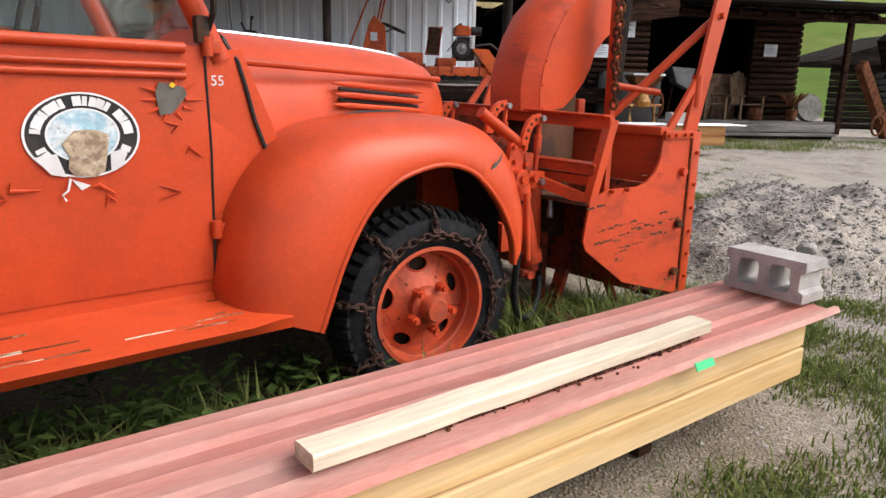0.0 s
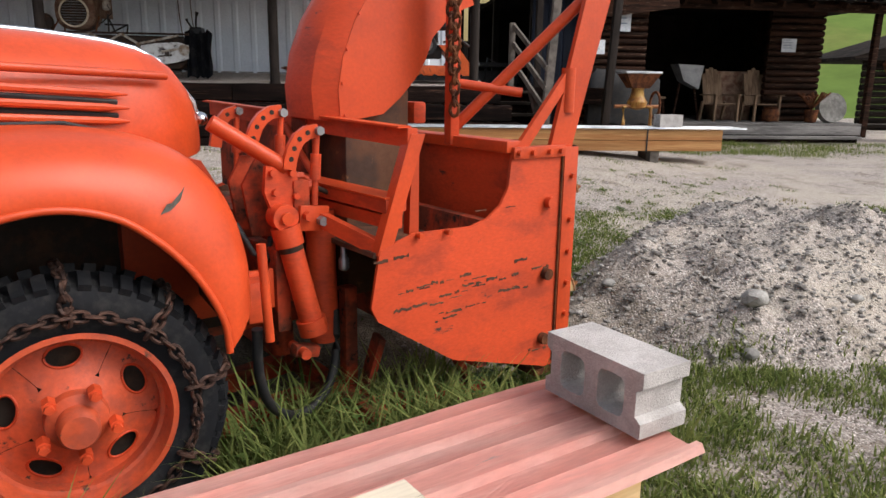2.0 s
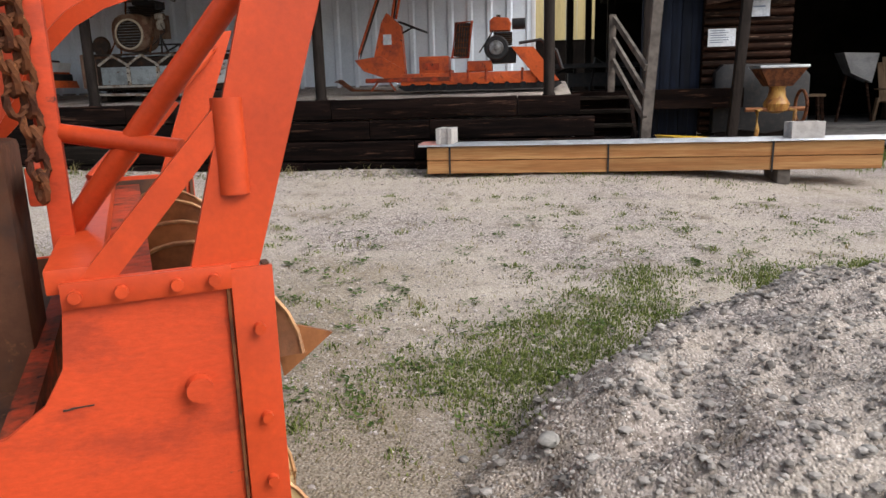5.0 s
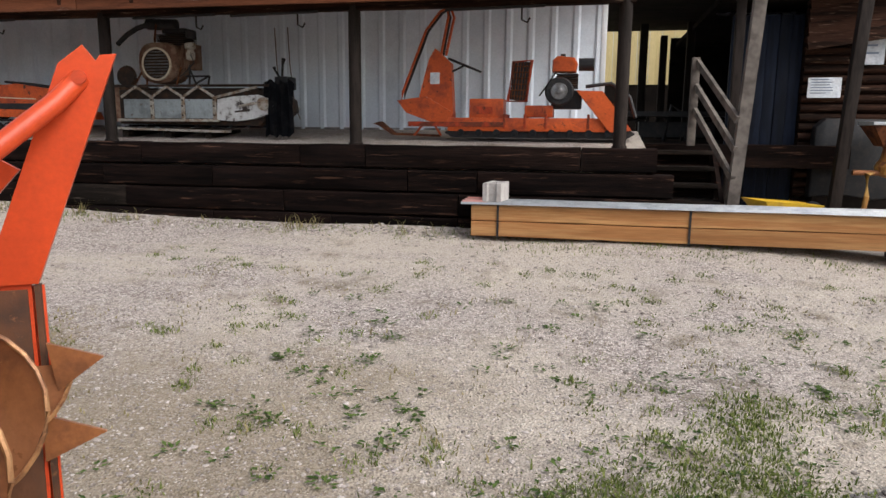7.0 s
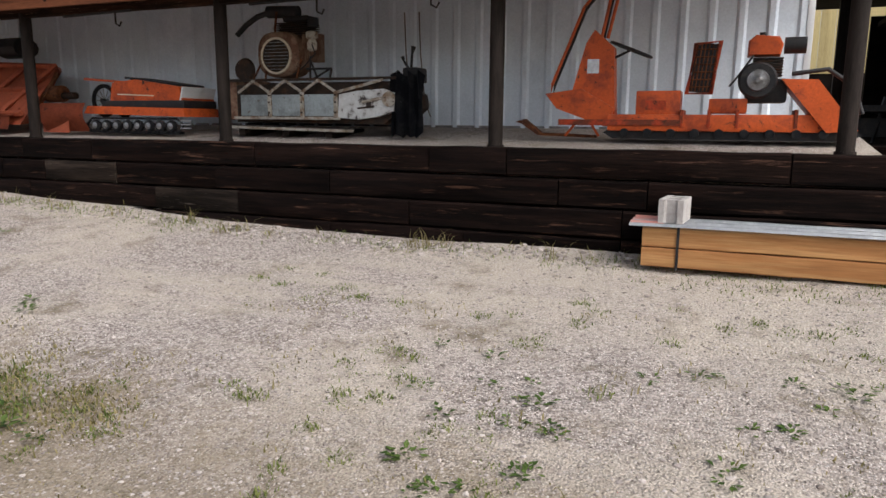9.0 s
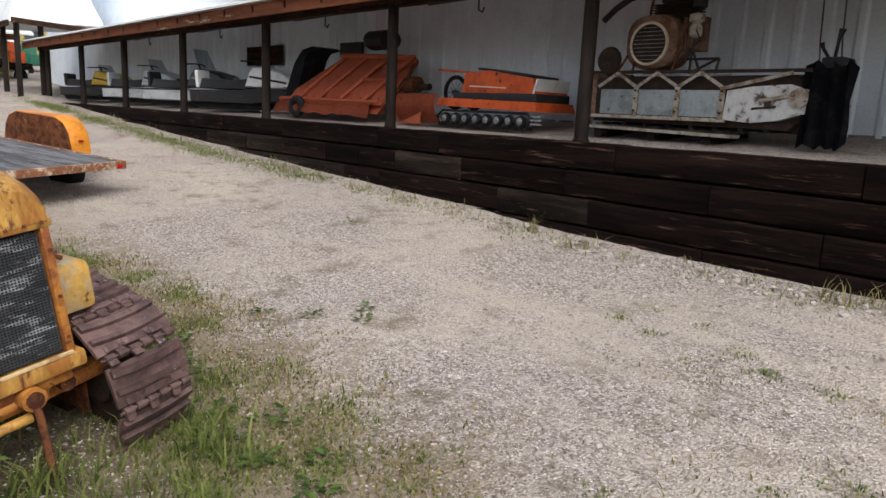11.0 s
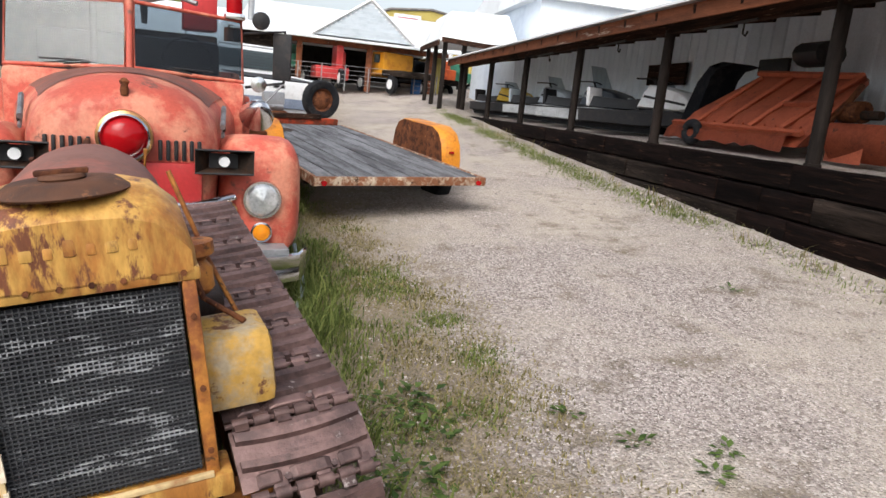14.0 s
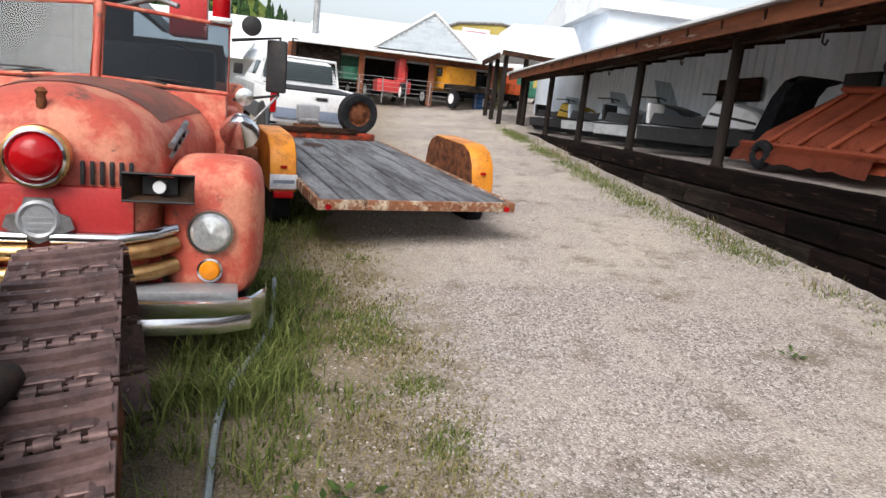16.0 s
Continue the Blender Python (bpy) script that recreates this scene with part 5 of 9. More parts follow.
M["edge_tan"] = mat("bright_flight_edge", (0.42, 0.22, 0.10), (0.22, 0.10, 0.05), 0.5, 12, rough=0.35, metal=0.3, bump=0.1)
for z, x, near_mt, far_mt in ((0.53, 1.97, "auger", "auger"), (1.01, 1.95, "auger_rust", "auger_rust")):
    for y0, y1, d, mt in ((-0.92, -0.08, 1, near_mt), (0.92, 0.08, -1, far_mt)):
        auger(z, x, y0, y1, 0.195, 0.34, d, mt)
    part("auger_shaft", cyl(bm_new(), 0.08, 1.86, at(x, 0, z, 90, 0, 0), 20), "auger", blower)
    for y in (-0.86, 0.90):
        b = bm_new()
        prism(b, [(0.0, -0.07), (0.13, 0.0), (0.0, 0.07)], 0.012, at(x + 0.15, y, z, 0, -8, 0))
        part("cutter_tooth", b, "auger_rust", blower)
# hydraulic cylinders, brackets, hoses between truck and blower
cyl_a, cyl_b = Vector((0.795, -0.63, 0.985)), Vector((0.895, -0.67, 0.52))
part("link_plate", prism(bm_new(), [(0.745, 1.18), (0.865, 1.175), (0.885, 1.06), (0.86, 0.93), (0.785, 0.95), (0.735, 1.08)], 0.026, at(0, -0.60, 0)), "orange_worn", blower)
for x, z in ((0.765, 1.155), (0.845, 1.15), (0.86, 1.06), (0.775, 1.08)):
    part("bolt", cyl(bm_new(), 0.014, 0.03, at(x, -0.62, z, 90, 0, 0), 6), "orange_worn", blower)
for y in (-0.50, -0.36):
    part("link_cheek", prism(bm_new(), [(0.69, 1.10), (0.75, 1.20), (0.87, 1.20), (0.90, 1.05), (0.86, 0.88), (0.72, 0.90)], 0.02, at(0, y, 0)), "orange_rust", blower)
hyd = tube(bm_new(), [cyl_a.lerp(cyl_b, 0.12), cyl_b], 0.047, 18)
lift = part("lift_cylinder", hyd, "orange_worn", blower, "orange hydraulic lift cylinder with chipped paint")
part("gland", tube(bm_new(), [cyl_a.lerp(cyl_b, 0.08), cyl_a.lerp(cyl_b, 0.24)], 0.058, 18), "orange_worn", lift)
part("chipped_band", tube(bm_new(), [cyl_a.lerp(cyl_b, 0.245), cyl_a.lerp(cyl_b, 0.29)], 0.0485, 18), "grease", lift)
part("end_cap", tube(bm_new(), [cyl_a.lerp(cyl_b, 0.90), cyl_a.lerp(cyl_b, 1.03)], 0.06, 18), "orange_worn", lift)
part("eye", cyl(bm_new(), 0.052, 0.075, at(*cyl_a, 90, 0, 0), 18), "orange_worn", lift)
part("eye_pin", cyl(bm_new(), 0.024, 0.11, at(*cyl_a, 90, 0, 0), 12), "orange", lift)
part("foot_clevis", box(bm_new(), 0.11, 0.06, 0.05, at(0.86, -0.66, 0.435, 0, 12, 0), 0.012), "orange_rust", lift)
part("foot_pin", cyl(bm_new(), 0.022, 0.13, at(0.835, -0.66, 0.44, 90, 0, 0), 12), "orange_worn", lift)
part("valve_plate", box(bm_new(), 0.125, 0.022, 0.10, at(0.92, -0.645, 0.97, 0, 5, 0), 0.004), "orange", blower)
for x, z, mt in ((0.885, 0.985, "orange_worn"), (0.945, 0.96, "steel")):
    part("bolt", cyl(bm_new(), 0.02, 0.045, at(x, -0.665, z, 90, 0, 0), 6), mt, blower)
part("valve_body", box(bm_new(), 0.07, 0.09, 0.12, at(0.885, -0.58, 1.06), 0.012), "orange_rust", blower)


def bow(pts, y, w=0.052):
    """A curved flat arm, pierced with round holes along its middle."""
    pts = [Vector((x, 0, z)) for x, z in pts]
    b, dark = bm_new(), bm_new()
    rings = []
    for i, p in enumerate(pts):
        d = (pts[min(i + 1, len(pts) - 1)] - pts[max(i - 1, 0)]).normalized()
        nrm = Vector((-d.z, 0, d.x))
        rings.append([(p.x + nrm.x * k * w / 2, y + t, p.z + nrm.z * k * w / 2) for k, t in ((-1, -0.012), (1, -0.012), (1, 0.012), (-1, 0.012))])
        if 0 < i < len(pts) - 1:
            cyl(dark, 0.010, 0.028, at(p.x, y, p.z, 90, 0, 0), 12)
    arm = part("bow_arm", loft(b, rings), "orange", blower, "curved orange arm pierced with holes")
    part("arm_hole", dark, "grease", arm)


bow([(0.83, 1.165), (0.838, 1.205), (0.852, 1.245), (0.875, 1.28), (0.91, 1.303), (0.955, 1.31)], -0.625)
bow([(0.775, 1.22), (0.783, 1.27), (0.80, 1.315), (0.828, 1.35), (0.865, 1.372), (0.91, 1.376)], -0.40)
bow([(0.79, 1.20), (0.80, 1.26), (0.82, 1.31), (0.85, 1.345), (0.90, 1.36)], 0.05)
for x, y, z0, z1 in ((0.955, -0.625, 1.31, 1.02), (0.91, -0.40, 1.37, 1.10), (0.90, 0.05, 1.36, 1.05)):
    rod("drop_rod", [(x, y, z0), (x - 0.008, y, z0 - 0.10), (x - 0.018, y, z1)], 0.013, "orange_worn", blower)
    rod("rod_sleeve", [(x - 0.007, y, z0 - 0.09), (x - 0.013, y, z0 - 0.19)], 0.022, "orange_worn", blower)
    part("rod_bolt", cyl(bm_new(), 0.018, 0.05, at(x, y - 0.01, z0, 90, 0, 0), 6), "steel", blower, "bright bolt head")
rod("torque_tube", [(0.56, -0.56, 1.345), (0.83, -0.60, 1.17)], 0.031, "orange", blower, seg=16)
part("mount_plate", box(bm_new(), 0.20, 0.024, 0.16, at(0.66, -0.60, 0.70), 0.006), "orange", blower)
part("mount_plate", box(bm_new(), 0.06, 0.30, 0.34, at(0.80, -0.46, 0.68), 0.01), "orange_rust", blower)
rod("stand_tube", [(1.0, -0.54, 0.98), (1.0, -0.56, 0.42)], 0.062, "orange_worn", blower, seg=18)
rod("stand_tube", [(0.90, -0.30, 1.0), (0.92, -0.30, 0.30)], 0.055, "orange_rust", blower, seg=16)
part("drain_valve", lathe(bm_new(), [(0.012, 0), (0.022, 0.01), (0.022, 0.05), (0.014, 0.06), (0.014, 0.11), (0.008, 0.12)], at(1.045, -0.66, 0.74), 12), "steel", blower, "grey brass drain valve")
part("gearbox", box(bm_new(), 0.35, 0.5, 0.55, at(0.98, 0.10, 0.66), 0.03), "orange_rust", blower)
part("drive_housing", lathe(bm_new(), [(0.05, -0.02), (0.20, 0.0), (0.20, 0.16), (0.12, 0.22)], at(1.0, -0.05, 0.72, 0, 90, 0), 24), "grease", blower)
for y in (-0.36, 0.36):
    part("tow_frame", box(bm_new(), 0.7, 0.08, 0.10, at(0.85, y, 0.52), 0.01), "orange_rust", blower)
part("bumper", box(bm_new(), 0.09, 1.5, 0.16, at(0.66, 0.05, 0.68), 0.01), "orange_worn", blower)
for k, (y, dz) in enumerate(((-0.50, 0.0), (-0.42, 0.03), (-0.34, 0.0), (-0.26, 0.04))):
    rod("control_tube", [(0.86, y, 1.07 + dz), (0.98, y - 0.02, 1.08 + dz), (1.10, y - 0.05, 1.02)], 0.011, "orange_worn" if k % 2 else "grease", blower)
    part("pipe_union", cyl(bm_new(), 0.019, 0.045, at(0.96, y - 0.015, 1.08 + dz, 0, 90, 0), 6), "orange_worn", blower)
hose_pts = [(0.805 - 0.225 * math.cos(math.pi * i / 20), -0.86 + 0.013 * i, 0.64 - 0.40 * math.sin(math.pi * i / 20) ** 0.7 - 0.004 * i) for i in range(21)]
rod("hose", hose_pts, 0.019, "black", blower, "black rubber hydraulic hose")
rod("hose", [(0.66, -0.50, 0.95), (0.70, -0.56, 0.84), (0.76, -0.55, 0.80), (0.80, -0.50, 0.88)], 0.012, "black", blower)
part("lower_rail", bar(bm_new(), (0.40, -0.10, 0.09), (1.15, 0.02, 0.11), 0.07, 0.09), "orange_rust", blower)
part("lower_rail", bar(bm_new(), (0.40, -0.45, 0.09), (1.15, -0.40, 0.11), 0.07, 0.09), "orange_rust", blower)
rod("side_tube", [(0.60, -0.88, 0.95), (0.61, -0.90, 0.60)], 0.017, "orange", blower)

# ---- lumber stack with sheet, board and block beside the truck ----
LUM = TRUCK @ at(0.0, 0.0, 0.0, 0, 0, -3.2)


def plank(length, w, h, seed=0):
    b = bm_new()
    r = random.Random(seed)
    rings = []
    k = 10
    for i in range(k + 1):
        x = -length / 2 + length * i / k
        j = r.uniform(-0.003, 0.003)
        e = 0.006
        rings.append([(x, -w / 2 + e, -h / 2 + j), (x, w / 2 - e, -h / 2 + j), (x, w / 2, -h / 2 + e + j), (x, w / 2, h / 2 - e + j), (x, w / 2 - e, h / 2 + j), (x, -w / 2 + e, h / 2 + j), (x, -w / 2, h / 2 - e + j), (x, -w / 2, -h / 2 + e + j)])
    return loft(b, rings)


for z, x, y, ln, w in ((0.445, -1.13, -1.90, 4.75, 0.28), (0.445, -1.1, -1.62, 4.8, 0.26), (0.31, -1.14, -1.90, 4.75, 0.30), (0.31, -1.1, -1.61, 4.8, 0.27)):
    solo("timber_beam", plank(ln, w, 0.13, x * 7 + z), "lumber_fresh", LUM @ at(x, y, z), "fresh yellow sawn timber beam in a low stack", "lumber", "sawn timbers by the truck")
for x in (-2.8, 0.45):
    solo("bearer_block", box(bm_new(), 0.09, 0.34, 0.24, at(0, 0, 0.12), 0.004), "oldwood", LUM @ at(x, -1.66, 0.0), "short wooden bearer under the timber stack", "lumber", "bearers")


def ribbed_sheet(length, width, seed):
    """A bent roofing sheet with wide ribs along its length (x)."""
    b = bm_new()
    prof = []
    y = -width / 2
    pitch = width / 3.0
    for i in range(3):
        for f, z in ((0, 0.0), (0.06, 0.022), (0.16, 0.022), (0.22, 0.0), (0.55, 0.003), (0.62, 0.010), (0.70, 0.003)):
            prof.append((y + f * pitch, z))
        y += pitch
    prof.append((width / 2, 0.0)); prof.append((width / 2 + 0.008, -0.02))
    rings = []
    for i in range(31):
        x = -length / 2 + length * i / 30
        rings.append([(x, yy, z + 0.006 * noise.noise(Vector((x * 1.5, yy * 3, seed)))) for yy, z in prof])
    loft(b, rings, False, False)
    bmesh.ops.solidify(b, geom=b.faces[:], thickness=0.003)
    return b


solo("roofing_sheet", ribbed_sheet(5.2, 0.60, 1.0), "pink", LUM @ at(-1.17, -1.80, 0.523), "sun-faded red ribbed roofing sheet on the timber stack", "roofing sheet")
brd = plank(1.75, 0.10, 0.05, 77)
solo("loose_board", brd, "lumber_old", LUM @ at(-0.27, -1.937, 0.572, 0, 0, 1.2), "short pale weathered board lying on the sheet", "board")
solo("green_tag", box(bm_new(), 0.11, 0.004, 0.03), "green_tape", LUM @ at(0.36, -2.106, 0.52, -30, 0, 0), "bright green plastic tag on the sheet edge", "tag")
deb = bm_new()
dr_ = random.Random(2)
for i in range(260):
    s = dr_.uniform(0.003, 0.008)
    bmesh.ops.create_icosphere(deb, subdivisions=1, radius=s, matrix=at(dr_.uniform(-0.75, 0.6), dr_.gauss(0, 0.022), dr_.uniform(0, 0.006)))
solo("wood_debris", deb, "rust", LUM @ at(-0.05, -1.945, 0.532), "crumbs of dirt and bark along the board", "debris", kind="stuff")


def cinder_block():
    """A two-core block, cores along z; 0.39 x 0.19 x 0.19, base at z = 0."""
    b = bm_new()
    L, W, H = 0.195, 0.097, 0.19
    out = [(-L, -W), (L, -W), (L, -W + 0.045), (L - 0.022, -W + 0.06), (L - 0.022, W - 0.06), (L, W - 0.045), (L, W), (-L, W), (-L, W - 0.045), (-L + 0.022, W - 0.06), (-L + 0.022, -W + 0.06), (-L, -W + 0.045)]
    holes = []
    for cx in (-0.078, 0.078):
        h = []
        for i in range(16):
            a = 2 * math.pi * i / 16
            c, s = math.cos(a), math.sin(a)
            h.append((cx + 0.053 * math.copysign(abs(c) ** 0.45, c), 0.062 * math.copysign(abs(s) ** 0.45, s)))
        holes.append(h)
    bottoms, tops = [], []
    for z, store in ((0, bottoms), (H, tops)):
        es = []
        for lp in [out] + holes:
            vs = [b.verts.new((x, y, z)) for x, y in lp]
            store.append(vs)
            es += [b.edges.new((vs[i], vs[(i + 1) % len(vs)])) for i in range(len(vs))]
        bmesh.ops.triangle_fill(b, use_beauty=True, use_dissolve=False, edges=es)
    for lo, hi in zip(bottoms, tops):
        for i in range(len(lo)):
            j = (i + 1) % len(lo)
            b.faces.new((lo[i], lo[j], hi[j], hi[i]))
    return b


# on its side: cores level, facing the camera's side
blk = solo("concrete_block", cinder_block(), "block", at(2.08, -9.26, 0.645, 0, 0, 0) @ at(0, 0, 0, 0, 0, -63.5) @ at(0, 0.095, 0, 90, 0, 0), "grey two-core concrete block weighing down the red sheet", "concrete block", "concrete blocks", smooth=False)

# ---- second lumber stack before the timber wall ----
L2 = at(0, -0.85, 0, 0, 0, 0.4)
for x0, x1 in ((1.55, 3.73), (3.75, 6.83)):
    for y in (0.14, 0.42):
        for z in (0.625, 0.79):
            solo("timber_beam", plank(x1 - x0, 0.27, 0.155, x0 + y + z), "lumber", L2 @ at((x0 + x1) / 2, y, z), "fresh sawn timber beam in a strapped stack", "lumber", "sawn timbers before the wall")
for x in (1.83, 3.74, 5.62):
    b = bm_new()
    box(b, 0.022, 0.006, 0.35, at(x, -0.003, 0.705))
    box(b, 0.022, 0.58, 0.005, at(x, 0.28, 0.873))
    solo("steel_strap", b, "black", L2, "thin black steel strap round the timber stack", "strap", "straps")
for x in (2.75, 5.78):
    solo("bearer_block", box(bm_new(), 0.14, 0.5, 0.3, at(0, 0, 0.15), 0.008), "rail", L2 @ at(x, 0.3, 0.27), "short wooden bearer under the strapped stack", "lumber", "bearers")
solo("roofing_sheet", ribbed_sheet(5.75, 0.62, 3.0), "galv", L2 @ at(4.32, 0.27, 0.885), "pale grey ribbed roofing sheet on the strapped timbers", "roofing sheet")
solo("sheet_scrap", ribbed_sheet(0.26, 0.5, 5.0), "pink", L2 @ at(1.58, 0.26, 0.90), "faded red end of a roofing sheet", "roofing sheet")
solo("concrete_block", cinder_block(), "block", L2 @ at(1.78, 0.2, 0.91, 0, 0, 84), "grey concrete block standing on the pale sheet", "concrete block", "concrete blocks", smooth=False)
solo("concrete_block", cinder_block(), "block", L2 @ at(6.02, 0.2, 0.90, 0, 0, 8), "grey concrete block on the far end of the sheet", "concrete block", "concrete blocks", smooth=False)

PZ = 1.52


def slab(bm, poly, half, soft=0.05):
    """A side outline given width, drawn in a little at both flanks."""
    cx, cz = sum(p[0] for p in poly) / len(poly), sum(p[1] for p in poly) / len(poly)
    rings = []
    for y, k in ((-half, 1 - 2.4 * soft), (-half * 0.86, 1 - 0.6 * soft), (-half * 0.5, 1), (half * 0.5, 1), (half * 0.86, 1 - 0.6 * soft), (half, 1 - 2.4 * soft)):
        rings.append([(cx + (x - cx) * k, y, cz + (z - cz) * k) for x, z in poly])
    return loft(bm, rings)




# ---- orange tracked machine with tiller mast ----
tm = thing("tracked_machine", at(0.75, 0.75, PZ + 0.03), "orange tracked machine with steering mast and small engine", "machine")
part("mast_plate", prism(bm_new(), [(-0.10, 0.28), (0.34, 0.28), (0.40, 0.20), (0.36, 0.9), (0.16, 1.08), (0.08, 0.95)], 0.16, at(-0.10, 0, 0)), "sled_orange", tm)
part("nose_plate", prism(bm_new(), [(-0.42, 0.45), (-0.30, 0.30), (0.2, 0.12), (0.3, 0.3), (-0.05, 0.5)], 0.22, at(0, 0, 0)), "sled_orange", tm)
part("label_plate", box(bm_new(), 0.12, 0.004, 0.14, at(0.06, -0.085, 0.72), 0.002), "paper", tm)
for y in (-0.06, 0.06):
    rod("mast_bar", [(0.13, y, 1.0), (0.22, y, 1.46), (0.20, y, 1.55), (0.12, y, 1.52), (-0.06, y, 1.3), (-0.36, y, 0.55), (-0.38, y, 0.42), (0.0, y, 0.27)], 0.016, "sled_orange" if y < 0 else "black", tm)
rod("mast_bar", [(0.18, 0.0, 1.0), (0.28, 0, 1.45), (0.24, 0, 1.56)], 0.018, "sled_orange", tm)
wh = [(0.42 + 0.2 * math.cos(a), 0.17 * math.sin(a), 0.88 - 0.08 * math.cos(a)) for a in [2 * math.pi * i / 20 for i in range(20)]]
rod("steering_wheel", wh, 0.014, "black", tm, closed=True)
rod("wheel_spoke", [(0.25, 0, 0.80), (0.42, 0, 0.88), (0.6, 0, 0.81)], 0.013, "black", tm)
rod("wheel_spoke", [(0.42, -0.16, 0.88), (0.42, 0.16, 0.88)], 0.012, "black", tm)
part("battery_box", box(bm_new(), 0.42, 0.3, 0.3, at(0.72, 0, 0.32), 0.012), "sled_orange", tm)
part("data_plate", box(bm_new(), 0.2, 0.004, 0.09, at(0.70, -0.155, 0.33)), "orange_rust", tm)
part("chassis", box(bm_new(), 2.0, 0.42, 0.16, at(1.25, 0, 0.16), 0.01), "sled_orange", tm)
part("chassis_bar", box(bm_new(), 1.2, 0.05, 0.06, at(0.35, -0.2, 0.16), 0.006), "orange_rust", tm)
fan = part("radiator_frame", tube(bm_new(), [(0.98, -0.13, 0.44), (1.20, -0.13, 0.44), (1.26, -0.13, 0.92), (1.04, -0.13, 0.90)], 0.022, 6, True), "orange_rust", tm, "rusty radiator guard frame")
part("radiator_core", box(bm_new(), 0.20, 0.12, 0.46, at(1.12, -0.06, 0.68, 0, 6, 0), 0.01), "black", fan)
for i in range(6):
    part("guard_bar", tube(bm_new(), [(1.01 + 0.006 * i, -0.132, 0.50 + i * 0.07), (1.22 + 0.006 * i, -0.132, 0.50 + i * 0.07)], 0.006, 5), "rust", fan)
    part("guard_bar", tube(bm_new(), [(1.02 + i * 0.035, -0.134, 0.46), (1.06 + i * 0.035, -0.134, 0.90)], 0.006, 5), "rust", fan)
part("crankcase", box(bm_new(), 0.36, 0.30, 0.22, at(1.68, 0, 0.46), 0.03), "black", tm)
for i in range(7):
    part("cylinder_fin", box(bm_new(), 0.26, 0.24, 0.012, at(1.68, 0, 0.60 + i * 0.026), 0.004), "grease", tm)
part("flywheel", lathe(bm_new(), [(0.03, 0.0), (0.15, 0.0), (0.17, 0.02), (0.15, 0.06), (0.03, 0.06)], at(1.60, -0.2, 0.55, 90, 0, 0), 24), "black", tm)
part("fan_disc", lathe(bm_new(), [(0.02, 0.05), (0.05, 0.03), (0.09, 0.03), (0.10, 0.0), (0.02, 0.0)], at(1.60, -0.27, 0.55, 90, 0, 0), 20), "steel", tm)
part("fuel_tank", slab(bm_new(), [(1.50, 0.78), (1.50, 0.92), (1.56, 0.97), (1.76, 0.95), (1.80, 0.88), (1.78, 0.78)], 0.14, 0.04), "sled_orange", tm)
part("tank_cap", cyl(bm_new(), 0.03, 0.04, at(1.62, 0, 0.98), 12), "black", tm)
part("air_filter", cyl(bm_new(), 0.075, 0.18, at(1.90, -0.05, 0.87, 0, 90, 0), 16), "black", tm)
rod("fuel_line", [(1.55, -0.15, 0.78), (1.45, -0.18, 0.62), (1.36, -0.16, 0.5)], 0.01, "black", tm)
part("gear_housing", box(bm_new(), 0.34, 0.34, 0.14, at(1.36, 0, 0.32), 0.02), "sled_orange", tm)
for x in (0.95, 1.2, 1.45, 1.95, 2.15):
    part("chassis_rib", box(bm_new(), 0.03, 0.44, 0.17, at(x, 0, 0.20), 0.004), "orange_rust", tm)
for i in range(9):
    part("track_wheel", lathe(bm_new(), [(0.015, 0), (0.04, 0), (0.045, 0.02), (0.04, 0.04), (0.015, 0.04)], at(0.42 + i * 0.22, -0.2, 0.06, 90, 0, 0), 14), "rubber", tm)
part("plough_plate", prism(bm_new(), [(1.80, 0.56), (2.10, 0.55), (2.45, 0.10), (2.2, 0.08)], 0.5, at(0, 0, 0)), "sled_orange", tm)
rod("exhaust_pipe", [(1.9, 0.05, 0.62), (2.2, 0.08, 0.66), (2.42, 0.05, 0.5), (2.5, 0, 0.25)], 0.022, "black", tm)
part("track_belt", prism(bm_new(), [(0.3, 0.0), (2.4, 0.0), (2.5, 0.06), (2.4, 0.12), (0.3, 0.12), (0.2, 0.06)], 0.36, at(0, 0.02, 0)), "black", tm)
part("front_ski", prism(bm_new(), [(-0.75, 0.16), (-0.68, 0.14), (-0.5, 0.02), (0.1, 0.0), (0.1, 0.03), (-0.48, 0.05), (-0.66, 0.19)], 0.14, at(0, 0, 0)), "rust", tm)
rod("ski_loop", [(-0.2, -0.1, 0.02), (-0.1, -0.1, 0.14), (0.05, -0.1, 0.17), (0.15, -0.1, 0.02)], 0.014, "sled_orange", tm)

